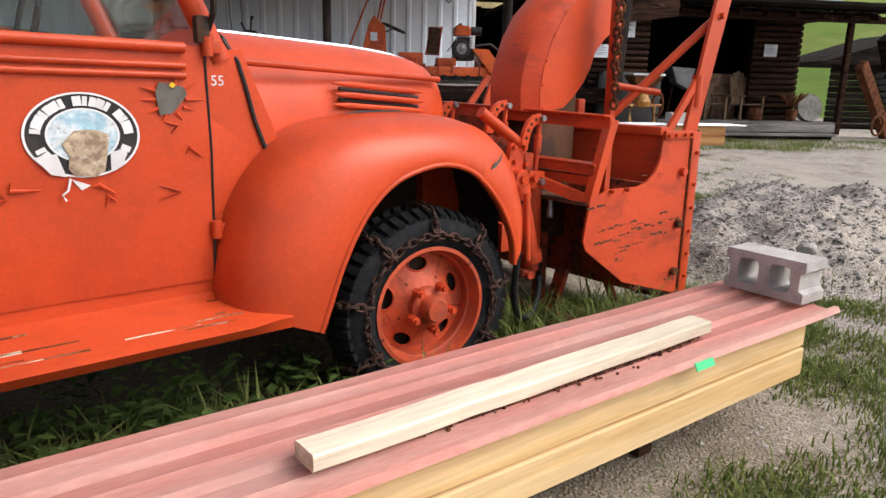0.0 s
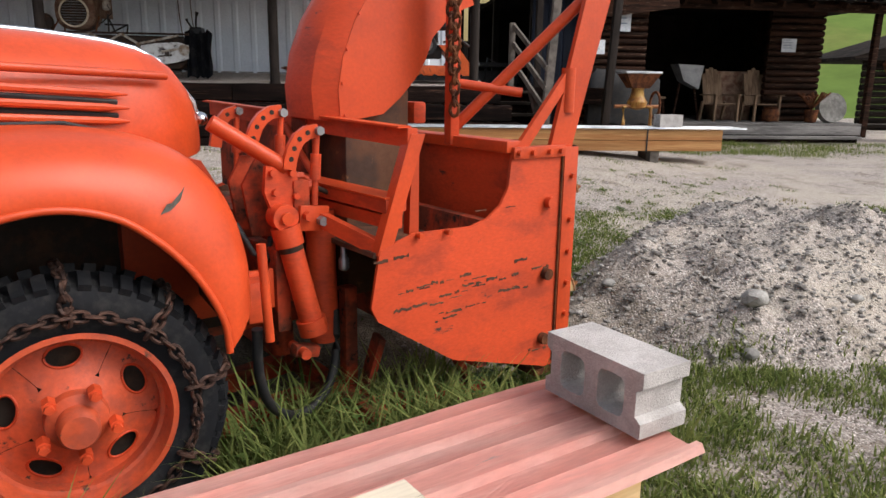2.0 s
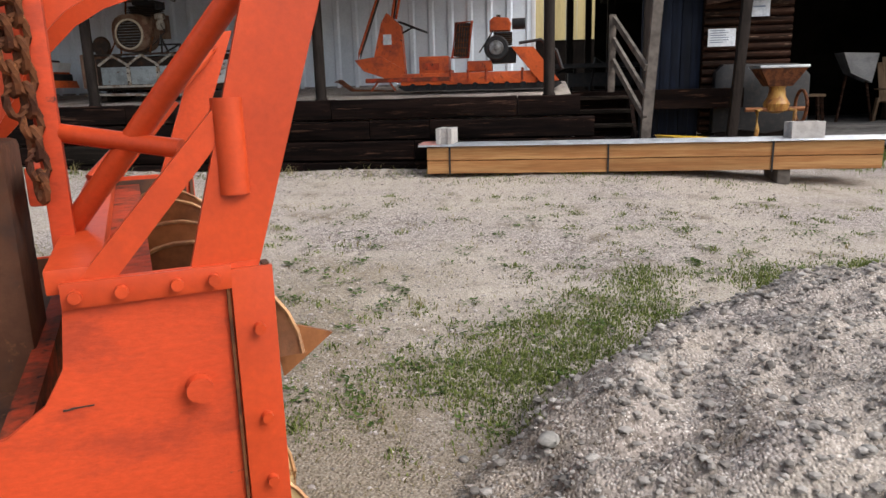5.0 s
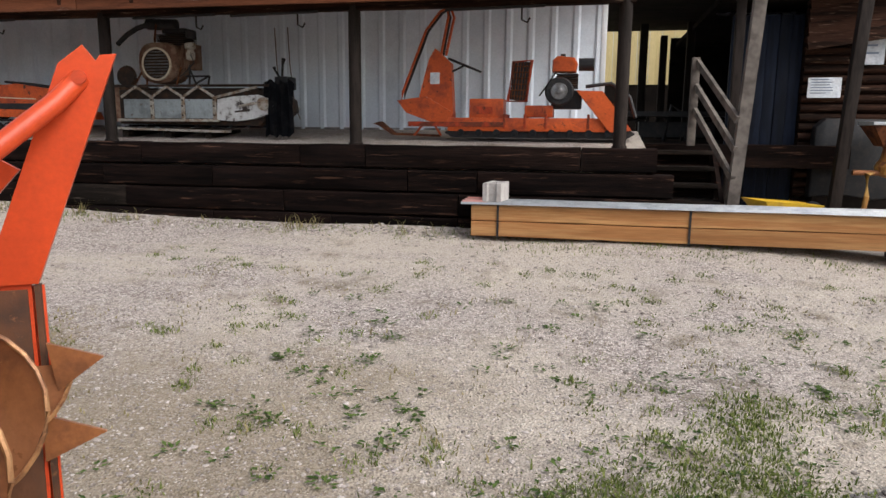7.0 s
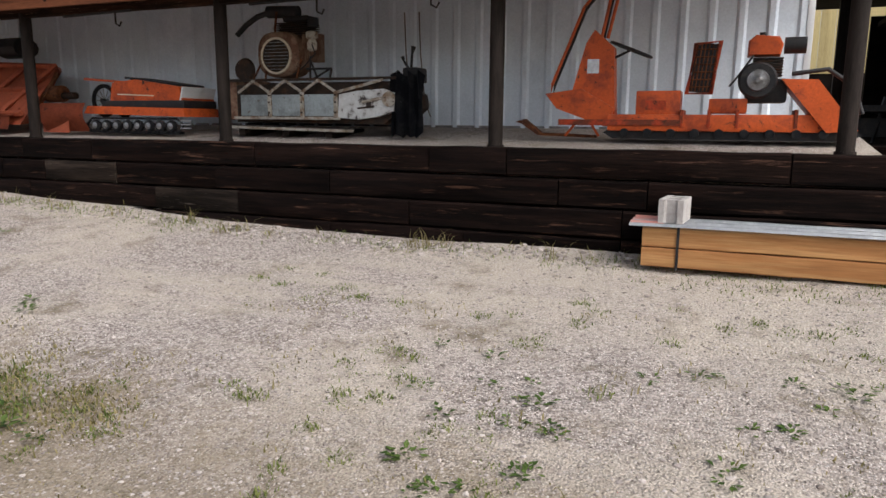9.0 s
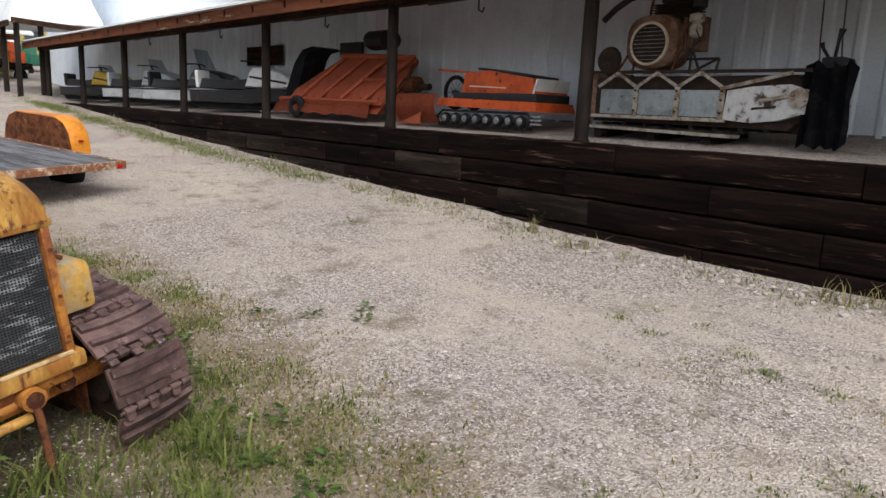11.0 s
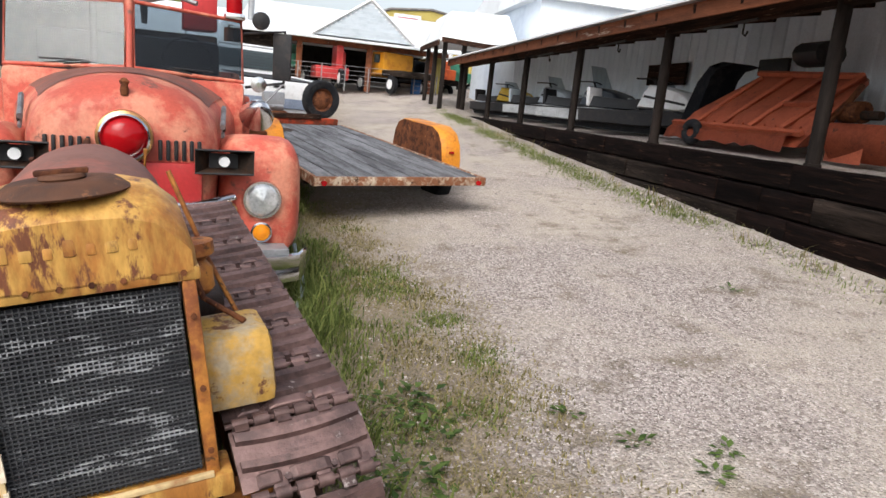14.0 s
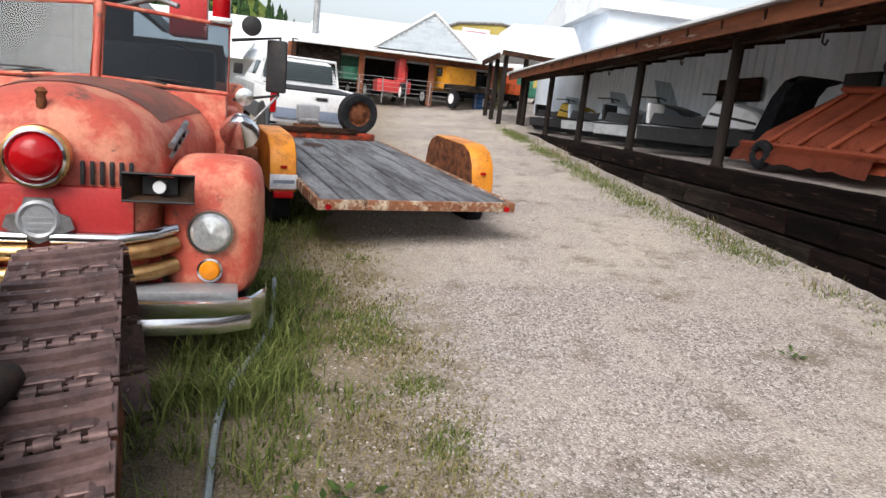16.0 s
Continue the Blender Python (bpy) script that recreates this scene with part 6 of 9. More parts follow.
# ---- old snow machine with big engine ----
sm = thing("snow_tractor", at(-2.55, 0.95, PZ), "old track-driven machine with exposed round-shrouded engine", "machine")
part("track_body", slab(bm_new(), [(-1.1, 0.16), (-1.1, 0.62), (1.05, 0.64), (1.28, 0.50), (1.30, 0.34), (1.05, 0.14)], 0.36, 0.02), "grease", sm)
for y in (-0.42, 0.42):
    part("side_frame", box(bm_new(), 2.3, 0.04, 0.03, at(0.05, y, 0.665), 0.004), "grease", sm)
    part("lower_frame", box(bm_new(), 1.5, 0.04, 0.035, at(-0.28, y, 0.215), 0.004), "cream_bar", sm)
    for i in range(3):
        x = -0.95 + i * 0.46
        for xa, xb in ((x, x + 0.23), (x + 0.46, x + 0.23)):
            part("truss_bar", bar(bm_new(), (xa, y - 0.02, 0.515), (xb, y - 0.02, 0.655), 0.012, 0.032), "cream_bar", sm)
        strap = part("truss_strap", box(bm_new(), 0.05, 0.02, 0.30, at(x + 0.46, y - 0.02, 0.37), 0.003), "cream_bar", sm)
        for z in (0.28, 0.40, 0.48):
            part("bolt", cyl(bm_new(), 0.011, 0.02, at(x + 0.46, y - 0.035, z, 90, 0, 0), 6), "grease", strap)
        part("side_board", box(bm_new(), 0.40, 0.03, 0.25, at(-0.72 + i * 0.46, y, 0.365), 0.004), "pale_blue", sm, "pale blue-grey side board")
    part("diagonal_bar", bar(bm_new(), (0.42, y - 0.03, 0.505), (1.05, y - 0.03, 0.645), 0.012, 0.032), "cream_bar", sm)
part("drive_cover", slab(bm_new(), [(0.44, 0.22), (0.46, 0.49), (0.70, 0.53), (1.02, 0.55), (1.20, 0.50), (1.27, 0.40), (1.20, 0.30), (0.95, 0.23), (0.70, 0.20)], 0.43, 0.01), "stained_white", sm, "chipped white drive cover stained with grease")
part("slot", box(bm_new(), 0.30, 0.02, 0.022, at(0.98, -0.425, 0.44, 0, -12, 0), 0.004), "grease", sm)
part("slot", box(bm_new(), 0.22, 0.02, 0.022, at(0.82, -0.425, 0.34, 0, -6, 0), 0.004), "grease", sm)
part("tension_rod", tube(bm_new(), [(0.78, -0.44, 0.40), (1.12, -0.44, 0.46)], 0.018, 8), "cream_bar", sm)
part("axle_ring", lathe(bm_new(), [(0.055, 0.0), (0.085, 0.0), (0.085, 0.03), (0.055, 0.03)], at(1.12, -0.425, 0.43, 90, 0, 0), 20), "cream_bar", sm)
for i in range(9):
    part("track_cleat", box(bm_new(), 0.05, 0.72, 0.03, at(-0.9 + i * 0.25, 0, 0.14), 0.004), "rubber", sm)
part("ski_runner", prism(bm_new(), [(-1.2, 0.09), (0.55, 0.055), (0.56, 0.085), (-1.2, 0.12)], 0.2, at(0, -0.35, 0)), "cream_bar", sm)
for x in (-0.95, -0.3, 0.3):
    part("pallet_block", box(bm_new(), 0.09, 0.8, 0.10, at(x, 0, 0.04)), "timber_grey", sm)
part("front_box", box(bm_new(), 0.26, 0.7, 0.50, at(-1.16, 0, 0.44), 0.02), "shroud", sm)
part("front_pulley", lathe(bm_new(), [(0.02, 0), (0.13, 0.0), (0.15, 0.02), (0.13, 0.06), (0.02, 0.06)], at(-0.98, -0.22, 0.80, 90, 0, 0), 20), "grease", sm)
shr = part("engine_shroud", slab(bm_new(), [(-0.55 + 0.31 * math.copysign(abs(math.cos(a)) ** 0.72, math.cos(a)), 0.99 + 0.28 * math.copysign(abs(math.sin(a)) ** 0.72, math.sin(a))) for a in [2 * math.pi * i / 28 for i in range(28)]], 0.17, 0.06), "shroud", sm, "tan rusted fan shroud")
part("shroud_ring", lathe(bm_new(), [(0.19, 0.0), (0.225, 0.0), (0.22, 0.025), (0.195, 0.02)], at(-0.56, -0.165, 0.97, 90, 0, 0), 32), "lumber_old", shr)
part("fan_screen", cyl(bm_new(), 0.195, 0.03, at(-0.56, -0.16, 0.97, 90, 0, 0), 28), "grease", shr)
for k in range(9):
    part("screen_wire", box(bm_new(), 0.36 * math.sin(math.acos(min(0.98, abs(k - 4) / 4.6))), 0.006, 0.005, at(-0.56, -0.178, 0.97 + (k - 4) * 0.04)), "steel", shr)
for k in range(6):
    part("cooling_fin", box(bm_new(), 0.42, 0.34, 0.012, at(-0.40, 0.08, 1.235 + k * 0.026), 0.003), "grease", sm)
part("rocker_cover", box(bm_new(), 0.36, 0.26, 0.07, at(-0.36, 0.08, 1.42), 0.02), "black", sm)
for k in range(5):
    part("cooling_fin", box(bm_new(), 0.012, 0.30, 0.34, at(-0.24 + k * 0.03, 0.08, 1.08), 0.003), "shroud", sm)
part("carburettor", lathe(bm_new(), [(0.03, 0), (0.06, 0.02), (0.06, 0.10), (0.04, 0.14), (0.075, 0.16), (0.075, 0.22), (0.03, 0.24)], at(-0.10, -0.08, 1.02), 14), "cream_bar", sm)
part("air_cleaner", cyl(bm_new(), 0.07, 0.10, at(-0.08, -0.08, 1.36), 16), "black", sm)
rod("muffler", [(-0.34, 0.0, 1.50), (-0.78, 0.0, 1.52)], 0.075, "black", sm, seg=14)
rod("muffler_strap", [(-0.60, -0.08, 1.50), (-0.62, -0.10, 1.30), (-0.62, -0.08, 1.20)], 0.014, "rust", sm)
rod("exhaust_pipe", [(-0.75, 0.0, 1.52), (-0.95, 0.0, 1.47), (-1.12, 0.0, 1.38), (-1.27, 0.0, 1.26)], 0.035, "black", sm)
for xa, za, xb, zb in ((-0.90, 0.66, -0.78, 0.86), (-0.70, 0.66, -0.70, 0.78), (-0.25, 0.66, -0.18, 0.92), (-0.05, 0.66, -0.05, 0.95), (0.22, 0.66, 0.24, 0.80), (-0.10, 0.80, 0.24, 0.80), (0.24, 0.80, -0.02, 0.68), (-0.05, 0.92, 0.05, 0.67)):
    rod("engine_bracket", [(xa, -0.22, za), (xb, -0.20, zb)], 0.013, "rust" if xa < -0.2 else "black", sm)
rod("fuel_line", [(-0.08, -0.12, 1.10), (0.02, -0.2, 0.98), (-0.12, -0.22, 0.84), (-0.30, -0.2, 0.74)], 0.008, "black", sm)
part("control_box", box(bm_new(), 0.20, 0.28, 0.16, at(1.24, 0, 0.72), 0.03), "black", sm)
rod("control_lever", [(1.24, -0.1, 0.78), (1.26, -0.12, 0.95), (1.28, -0.12, 1.03)], [0.015, 0.015, 0.03], "black", sm)
rod("control_lever", [(1.17, 0.0, 0.78), (1.10, 0.0, 0.88), (1.08, 0.0, 0.93)], [0.014, 0.014, 0.022], "black", sm)
b = bm_new()
rr_ = random.Random(9)
loft(b, [[(1.14 + 0.40 * i / 10 + 0.02 * rr_.uniform(-1, 1), -0.43 + 0.035 * math.sin(i * 1.9) + 0.02 * rr_.uniform(-1, 1), z + (rr_.uniform(-0.05, 0.03) if z < 0.05 else rr_.uniform(-0.03, 0.05) if z > 0.6 else 0)) for z in (0.04, 0.2, 0.4, 0.55, 0.70)] for i in range(11)], False, False)
bmesh.ops.solidify(b, geom=b.faces[:], thickness=0.012)
part("hanging_flap", b, "canvas", sm, "torn black canvas flap")

# ---- small orange snow crawler ----
sc2 = thing("snow_crawler", at(-5.0, 0.75, PZ), "low orange tracked crawler with black cover and rubber tracks", "machine")
part("hood", prism(bm_new(), [(-0.55, 0.42), (-0.50, 0.66), (-0.1, 0.70), (0.62, 0.60), (0.68, 0.40)], 0.6, at(0, 0, 0)), "sled_orange", sc2)
part("lower_body", prism(bm_new(), [(-0.98, 0.26), (-0.9, 0.36), (0.72, 0.33), (0.76, 0.22)], 0.72, at(0, 0, 0)), "sled_orange", sc2)
part("black_deck", box(bm_new(), 1.4, 0.62, 0.10, at(0.0, 0, 0.38), 0.01), "black", sc2)
part("nose_stripe", box(bm_new(), 0.02, 0.615, 0.20, at(0.665, 0, 0.50, 0, 17, 0)), "white", sc2)
part("hood_pad", box(bm_new(), 0.9, 0.50, 0.03, at(0.1, 0.02, 0.675, 0, 7, 0), 0.01), "black", sc2)
part("data_strip", box(bm_new(), 0.62, 0.004, 0.014, at(-0.1, -0.303, 0.50, 0, 2, 0)), "lumber_old", sc2)
part("cover_bar", box(bm_new(), 0.9, 0.05, 0.03, at(-0.75, -0.1, 0.70, 0, 4, 0)), "sled_orange", sc2)
for x in (-0.98, -0.62):
    wire_wheel = rod("spoked_wheel", [(x + 0.20 * math.cos(a), 0.0, 0.44 + 0.20 * math.sin(a)) for a in [2 * math.pi * i / 28 for i in range(28)]], 0.028, "rubber", sc2, "black wire-spoked wheel", closed=True)
    part("hub", cyl(bm_new(), 0.03, 0.10, at(x, 0, 0.44, 90, 0, 0), 12), "black", wire_wheel)
    for k in range(12):
        a = math.pi * k / 6
        part("spoke", tube(bm_new(), [(x, 0, 0.44), (x + 0.19 * math.cos(a), 0, 0.44 + 0.19 * math.sin(a))], 0.005, 5), "steel", wire_wheel)
for i in range(8):
    rw_ = part("road_wheel", lathe(bm_new(), [(0.03, 0), (0.066, 0), (0.074, 0.03), (0.066, 0.06), (0.03, 0.06)], at(-0.76 + i * 0.185, -0.33, 0.105, 90, 0, 0), 18), "rubber", sc2)
    part("wheel_rim", lathe(bm_new(), [(0.012, 0.0), (0.04, 0.0), (0.044, 0.01), (0.012, 0.02)], at(-0.76 + i * 0.185, -0.385, 0.105, 90, 0, 0), 14), "steel", rw_)
belt_pts = [(-0.9, -0.34, 0.035), (0.62, -0.34, 0.02), (0.72, -0.34, 0.12), (0.6, -0.34, 0.20), (-0.85, -0.34, 0.20), (-0.95, -0.34, 0.12)]
tb_ = rod("track_belt", belt_pts, 0.016, "rubber", sc2, closed=True)
for i in range(20):
    part("track_lug", box(bm_new(), 0.03, 0.14, 0.035, at(-0.88 + i * 0.078, -0.30, 0.028 - 0.0007 * i)), "rubber", tb_)
for i in range(3):
    part("side_louvre", box(bm_new(), 0.16, 0.02, 0.018, at(0.76, -0.36, 0.08 + i * 0.045)), "silver", sc2)
part("front_blade", loft(bm_new(), [[(-1.85, -0.30, z), (-1.2, -0.42, z * 0.9)] for z in (0.0, 0.12, 0.26, 0.38)], False, False), "cutter", sc2)
bm_ = bm_new()
loft(bm_, [[(-1.75 + 0.12 * k, -0.32 - 0.12 * math.sin(j / 6 * 2.6), 0.02 + 0.38 * j / 6) for j in range(7)] for k in range(8)], False, False)
bmesh.ops.solidify(bm_, geom=bm_.faces[:], thickness=0.012)
part("curved_scoop", bm_, "cutter", sc2, "faded orange curved steel scoop")

# ---- large faded orange mower deck leaning under the eave ----
md = thing("brush_cutter_deck", at(-8.6, 0.95, PZ), "large faded orange steel brush-cutter deck standing tilted", "machine")
dk = bm_new()
loft(dk, [[(-1.45, -0.55, 0.08), (1.35, -0.55, 0.10), (1.2, -0.30, 0.12), (-1.3, -0.3, 0.1)], [(-1.25, -0.35, 0.45), (1.45, -0.35, 0.42), (1.3, -0.1, 0.42), (-1.1, -0.1, 0.45)], [(-0.75, 0.25, 1.0), (1.25, 0.25, 0.92), (1.1, 0.42, 0.9), (-0.65, 0.42, 1.0)], [(-0.7, 0.35, 1.06), (1.1, 0.35, 0.98), (1.0, 0.5, 0.96), (-0.6, 0.5, 1.06)]])
part("deck_shell", dk, "cutter", md)
for i in range(4):
    x = -0.9 + i * 0.62
    rod("deck_rib", [(x, -0.50, 0.30), (x + 0.30, 0.20, 0.98)], 0.035, "cutter", md, seg=4)
rod("deck_lip", [(-1.4, -0.57, 0.28), (1.4, -0.55, 0.26)], 0.04, "cutter", md, seg=4)
rod("deck_edge", [(-0.75, 0.24, 1.05), (1.2, 0.24, 0.97)], 0.04, "cutter", md, seg=4)
part("bracket", box(bm_new(), 0.9, 0.05, 0.09, at(0.85, -0.16, 0.60, 40, 0, 0), 0.01), "cutter", md)
part("label_plate", box(bm_new(), 0.16, 0.006, 0.18, at(1.16, 0.10, 0.78, -50, 0, 12), 0.003), "paper", md)
for i in range(12):
    part("rivet", cyl(bm_new(), 0.014, 0.02, at(-1.2 + i * 0.22, -0.44, 0.33, 55, 0, 0), 8), "cutter", md)
lip_b = bm_new()
lip_r = random.Random(4)
loft(lip_b, [[(x, -0.50 + 0.02 * lip_r.uniform(-1, 1), 0.30), (x, -0.66, 0.20 + 0.02 * lip_r.uniform(-1, 1)), (x, -0.70, 0.06 + 0.03 * lip_r.uniform(-1, 1))] for x in np.linspace(-1.40, 1.30, 16)], False, False)
bmesh.ops.solidify(lip_b, geom=lip_b.faces[:], thickness=0.012)
part("torn_skirt", lip_b, "cutter", md, "bent steel skirt along the deck edge")
rod("chain_guard", [(1.30, -0.30, 0.30), (1.42, -0.1, 0.6), (1.38, 0.1, 0.85)], 0.03, "rust", md)
part("gearbox", cyl(bm_new(), 0.12, 0.3, at(1.45, 0.0, 0.55, 0, 90, 0), 16), "rust", md)
part("drive_shaft", cyl(bm_new(), 0.05, 0.35, at(1.68, 0.0, 0.52, 0, 90, 0), 12), "grease", md)
rod("wheel", [(-0.7 + 0.16 * math.cos(a), -0.66, 0.16 + 0.12 * math.sin(a)) for a in [2 * math.pi * i / 20 for i in range(20)]], 0.06, "rubber", md, closed=True)
ch = bm_new()
loft(ch, [[(cx - w, -0.2, cz), (cx - w, 0.25, cz), (cx + w, 0.25, cz + 0.05), (cx + w, -0.2, cz + 0.05)] for x, (cx, cz, w) in enumerate(((-1.75, 0.1, 0.22), (-1.6, 0.5, 0.2), (-1.4, 0.9, 0.17), (-1.15, 1.12, 0.16), (-0.9, 1.08, 0.16)))])
part("discharge_chute", ch, "canvas", md, "black curved discharge chute")
hat = bm_new()
loft(hat, [ring_of(0.22, 0.16, 12, at(0.15 + x, 0.4, 1.28)) for x in (-0.2, -0.1, 0.1, 0.25)])
part("black_cowl", hat, "black", md)


# ---- snowmobiles in a row ----
def snowmobile(m, cowl, label, screen=0.16, tail="white", tub="black"):
    s = thing("snowmobile", m, label, "snowmobile", "old snowmobiles")
    part("tub", slab(bm_new(), [(-1.22, 0.34), (-1.0, 0.20), (-0.2, 0.13), (1.25, 0.13), (1.28, 0.36), (0.2, 0.38), (-0.2, 0.42), (-0.9, 0.44)], 0.36), tub, s)
    part("cowl", slab(bm_new(), [(-1.12, 0.46), (-1.10, 0.60), (-0.95, 0.72), (-0.5, 0.82), (-0.22, 0.84), (-0.12, 0.70), (-0.02, 0.44), (-0.9, 0.42)], 0.33, 0.07), cowl, s)
    part("trim_strip", slab(bm_new(), [(-1.20, 0.40), (-0.2, 0.385), (1.2, 0.36), (1.2, 0.345), (-0.2, 0.365), (-1.19, 0.375)], 0.368, 0.0), "black", s)
    part("nose_panel", box(bm_new(), 0.03, 0.40, 0.14, at(-1.11, 0, 0.57, 0, 6, 0), 0.01), "black", s)
    part("headlamp", cyl(bm_new(), 0.075, 0.06, at(-1.12, 0, 0.60, 0, 84, 0), 16), "clearlens", s)
    part("windshield", loft(bm_new(), [[(-0.42 + 0.5 * screen * k + 0.5 * y * y, y * (1 - 0.1 * k), 0.81 + screen * k) for y in (-0.28, -0.14, 0.0, 0.14, 0.28)] for k in range(3)], False, False), "smoke_glass", s, "tinted windshield")
    part("side_stripe", slab(bm_new(), [(-1.0, 0.56), (-0.2, 0.66), (-0.18, 0.62), (-1.0, 0.52)], 0.338, 0.0), "black" if cowl != "navy" else "silver", s)
    part("seat", slab(bm_new(), [(-0.02, 0.40), (0.0, 0.60), (0.3, 0.57), (1.05, 0.60), (1.12, 0.40)], 0.20, 0.04), "seat_black", s, "black vinyl seat")
    part("backrest", box(bm_new(), 0.08, 0.36, 0.34, at(1.16, 0, 0.58, 0, 6, 0), 0.02), tail, s)
    part("track", prism(bm_new(), [(-0.3, 0.02), (1.1, 0.02), (1.25, 0.14), (1.15, 0.26), (-0.3, 0.26), (-0.42, 0.14)], 0.38, at(0, 0, 0)), "rubber", s)
    rod("handlebar", [(0.0, -0.34, 0.92), (-0.1, -0.1, 0.94), (-0.1, 0.1, 0.94), (0.0, 0.34, 0.92)], 0.014, "black", s)
    rod("steering_post", [(-0.1, 0, 0.94), (-0.2, 0, 0.78)], 0.018, "black", s)
    for y in (-0.40, 0.40):
        part("ski", prism(bm_new(), [(-1.45, 0.16), (-1.3, 0.03), (-0.5, 0.0), (-0.5, 0.03), (-1.28, 0.06), (-1.42, 0.19)], 0.11, at(0, y, 0)), "steel", s)
        rod("ski_leg", [(-0.9, y, 0.04), (-0.8, y * 0.8, 0.25)], 0.02, "black", s)
    return s


snowmobile(at(-11.75, 0.75, PZ + 0.02, 0, 0, 207), "white", "white vintage snowmobile with black seat on the platform", 0.06)
snowmobile(at(-14.5, 0.8, PZ + 0.02, 0, 0, 205), "navy", "dark vintage snowmobile with tall windshield", 0.22, "seat_black", "silverwhite")
snowmobile(at(-17.3, 0.8, PZ + 0.03, 0, 0, 205), "blue_clap", "pale blue-grey vintage snowmobile with low windshield", 0.14, "blue_clap", "silverwhite")
snowmobile(at(-20.9, 0.7, PZ + 0.03, 0, 0, 203), "yellow", "yellow vintage snowmobile at the end of the shed", 0.1, "black")
solo("wall_lattice", box(bm_new(), 1.5, 0.05, 0.4, at(0, 0, 0)), "oldwood", at(-13.3, 1.85, 2.72), "dark wooden rack hung on the white siding", "rack")
solo("wall_hanger", box(bm_new(), 0.7, 0.06, 0.25, at(0, 0, 0), 0.02), "black", at(-10.0, 1.85, 2.75), "black harness hung on the white siding", "harness")
for x in (-1.55, -1.75):
    rod_b = tube(bm_new(), [(0, 0, 0), (0.02, 0, -0.5), (0.08, 0, -1.1), (0.16, 0, -1.28)], 0.008, 6)
    solo("hanging_rope", rod_b, "rail", at(x, 1.6, 3.05), "thin grey rope hanging down the siding", "rope", "ropes")

# ---- porch furniture and clutter ----
M["chairwood"] = mat("weathered_chair_wood", (0.25, 0.165, 0.105), (0.15, 0.095, 0.06), 0.45, 5, rough=0.75, bump=0.3, stretch=(2, 2, 0.4), vary=0.25)
def adirondack(m):
    s = thing("porch_chair", m, "brown wooden slat-back porch chair", "chair", "porch chairs")
    for i in range(5):
        h = 0.74 + 0.14 * math.cos((i - 2) * 0.8)
        part("back_slat", box(bm_new(), 0.102, 0.02, h, at(-0.21 + i * 0.105, 0.22 + h * 0.12, 0.36 + h / 2, -14, 0, 0), 0.006), "chairwood", s)
    for i in range(4):
        part("seat_slat", box(bm_new(), 0.54, 0.10, 0.02, at(0, -0.22 + i * 0.115, 0.40 - i * 0.012, -4, 0, 0), 0.004), "chairwood", s)
    for x in (-0.31, 0.31):
        part("armrest", box(bm_new(), 0.11, 0.62, 0.022, at(x, -0.04, 0.60), 0.006), "chairwood", s)
        part("front_leg", box(bm_new(), 0.05, 0.07, 0.60, at(x, -0.26, 0.30), 0.004), "chairwood", s)
        part("back_leg", box(bm_new(), 0.05, 0.07, 0.45, at(x, 0.24, 0.22, 12, 0, 0), 0.004), "chairwood", s)
    return s


c1 = adirondack(at(9.6, 4.75, 0.755, 0, 0, 10))
copy_thing(c1, at(10.62, 4.75, 0.755, 0, 0, 4))
solo("storage_box", box(bm_new(), 0.95, 0.5, 1.15, at(0, 0, 0.575), 0.02), "shroud", at(10.25, 5.6, 0.755), "tall plain wooden box behind the porch chairs", "box")
bt = thing("tilted_tub", at(8.85, 5.0, 0.755), "pale tilted metal tub on a stand", "tub")
part("tub", loft(bm_new(), [[(-0.30, -0.2, 1.28), (0.32, -0.2, 1.25), (0.32, 0.25, 1.25), (-0.30, 0.25, 1.28)], [(-0.12, -0.15, 0.90), (0.26, -0.15, 0.72), (0.26, 0.2, 0.72), (-0.12, 0.2, 0.90)]]), "silver", bt)
for x in (-0.15, 0.2):
    rod("leg", [(x, 0, 0.85), (x * 1.8, -0.05, 0.0)], 0.025, "oldwood", bt)
st = thing("small_stool", at(8.0, 4.7, 0.755), "low dark wooden stool on the porch", "stool")
part("seat", box(bm_new(), 0.42, 0.3, 0.05, at(0, 0, 0.52), 0.01), "chairwood", st)
for x in (-0.15, 0.15):
    for y in (-0.1, 0.1):
        part("leg", bar(bm_new(), (x, y, 0.50), (x * 1.4, y * 1.3, 0.0), 0.05, 0.05), "oldwood", st)
wb = thing("wheelbarrow", at(5.15, 1.55, 0.45, 0, 0, 20), "yellow wheelbarrow tray tipped by the dark doorway", "wheelbarrow")
part("tray", loft(bm_new(), [[(-0.4, -0.28, 0.36), (0.4, -0.28, 0.30), (0.4, 0.28, 0.30), (-0.4, 0.28, 0.36)], [(-0.28, -0.2, 0.2), (0.25, -0.2, 0.14), (0.25, 0.2, 0.14), (-0.28, 0.2, 0.2)]]), "yellow", wb)
rod("handle", [(-0.9, -0.25, 0.3), (0.3, -0.15, 0.12)], 0.02, "rail", wb)
rod("handle", [(-0.9, 0.25, 0.3), (0.3, 0.15, 0.12)], 0.02, "rail", wb)
part("wheel", lathe(bm_new(), [(0.03, -0.03), (0.14, -0.04), (0.17, 0.0), (0.14, 0.04), (0.03, 0.03)], at(0.42, 0, 0.16, 90, 0, 0), 20), "rubber", wb)
mill = thing("cream_separator", at(6.52, 2.0, 0.42), "antique yellow cast-iron crank machine with wooden hopper", "antique machine")
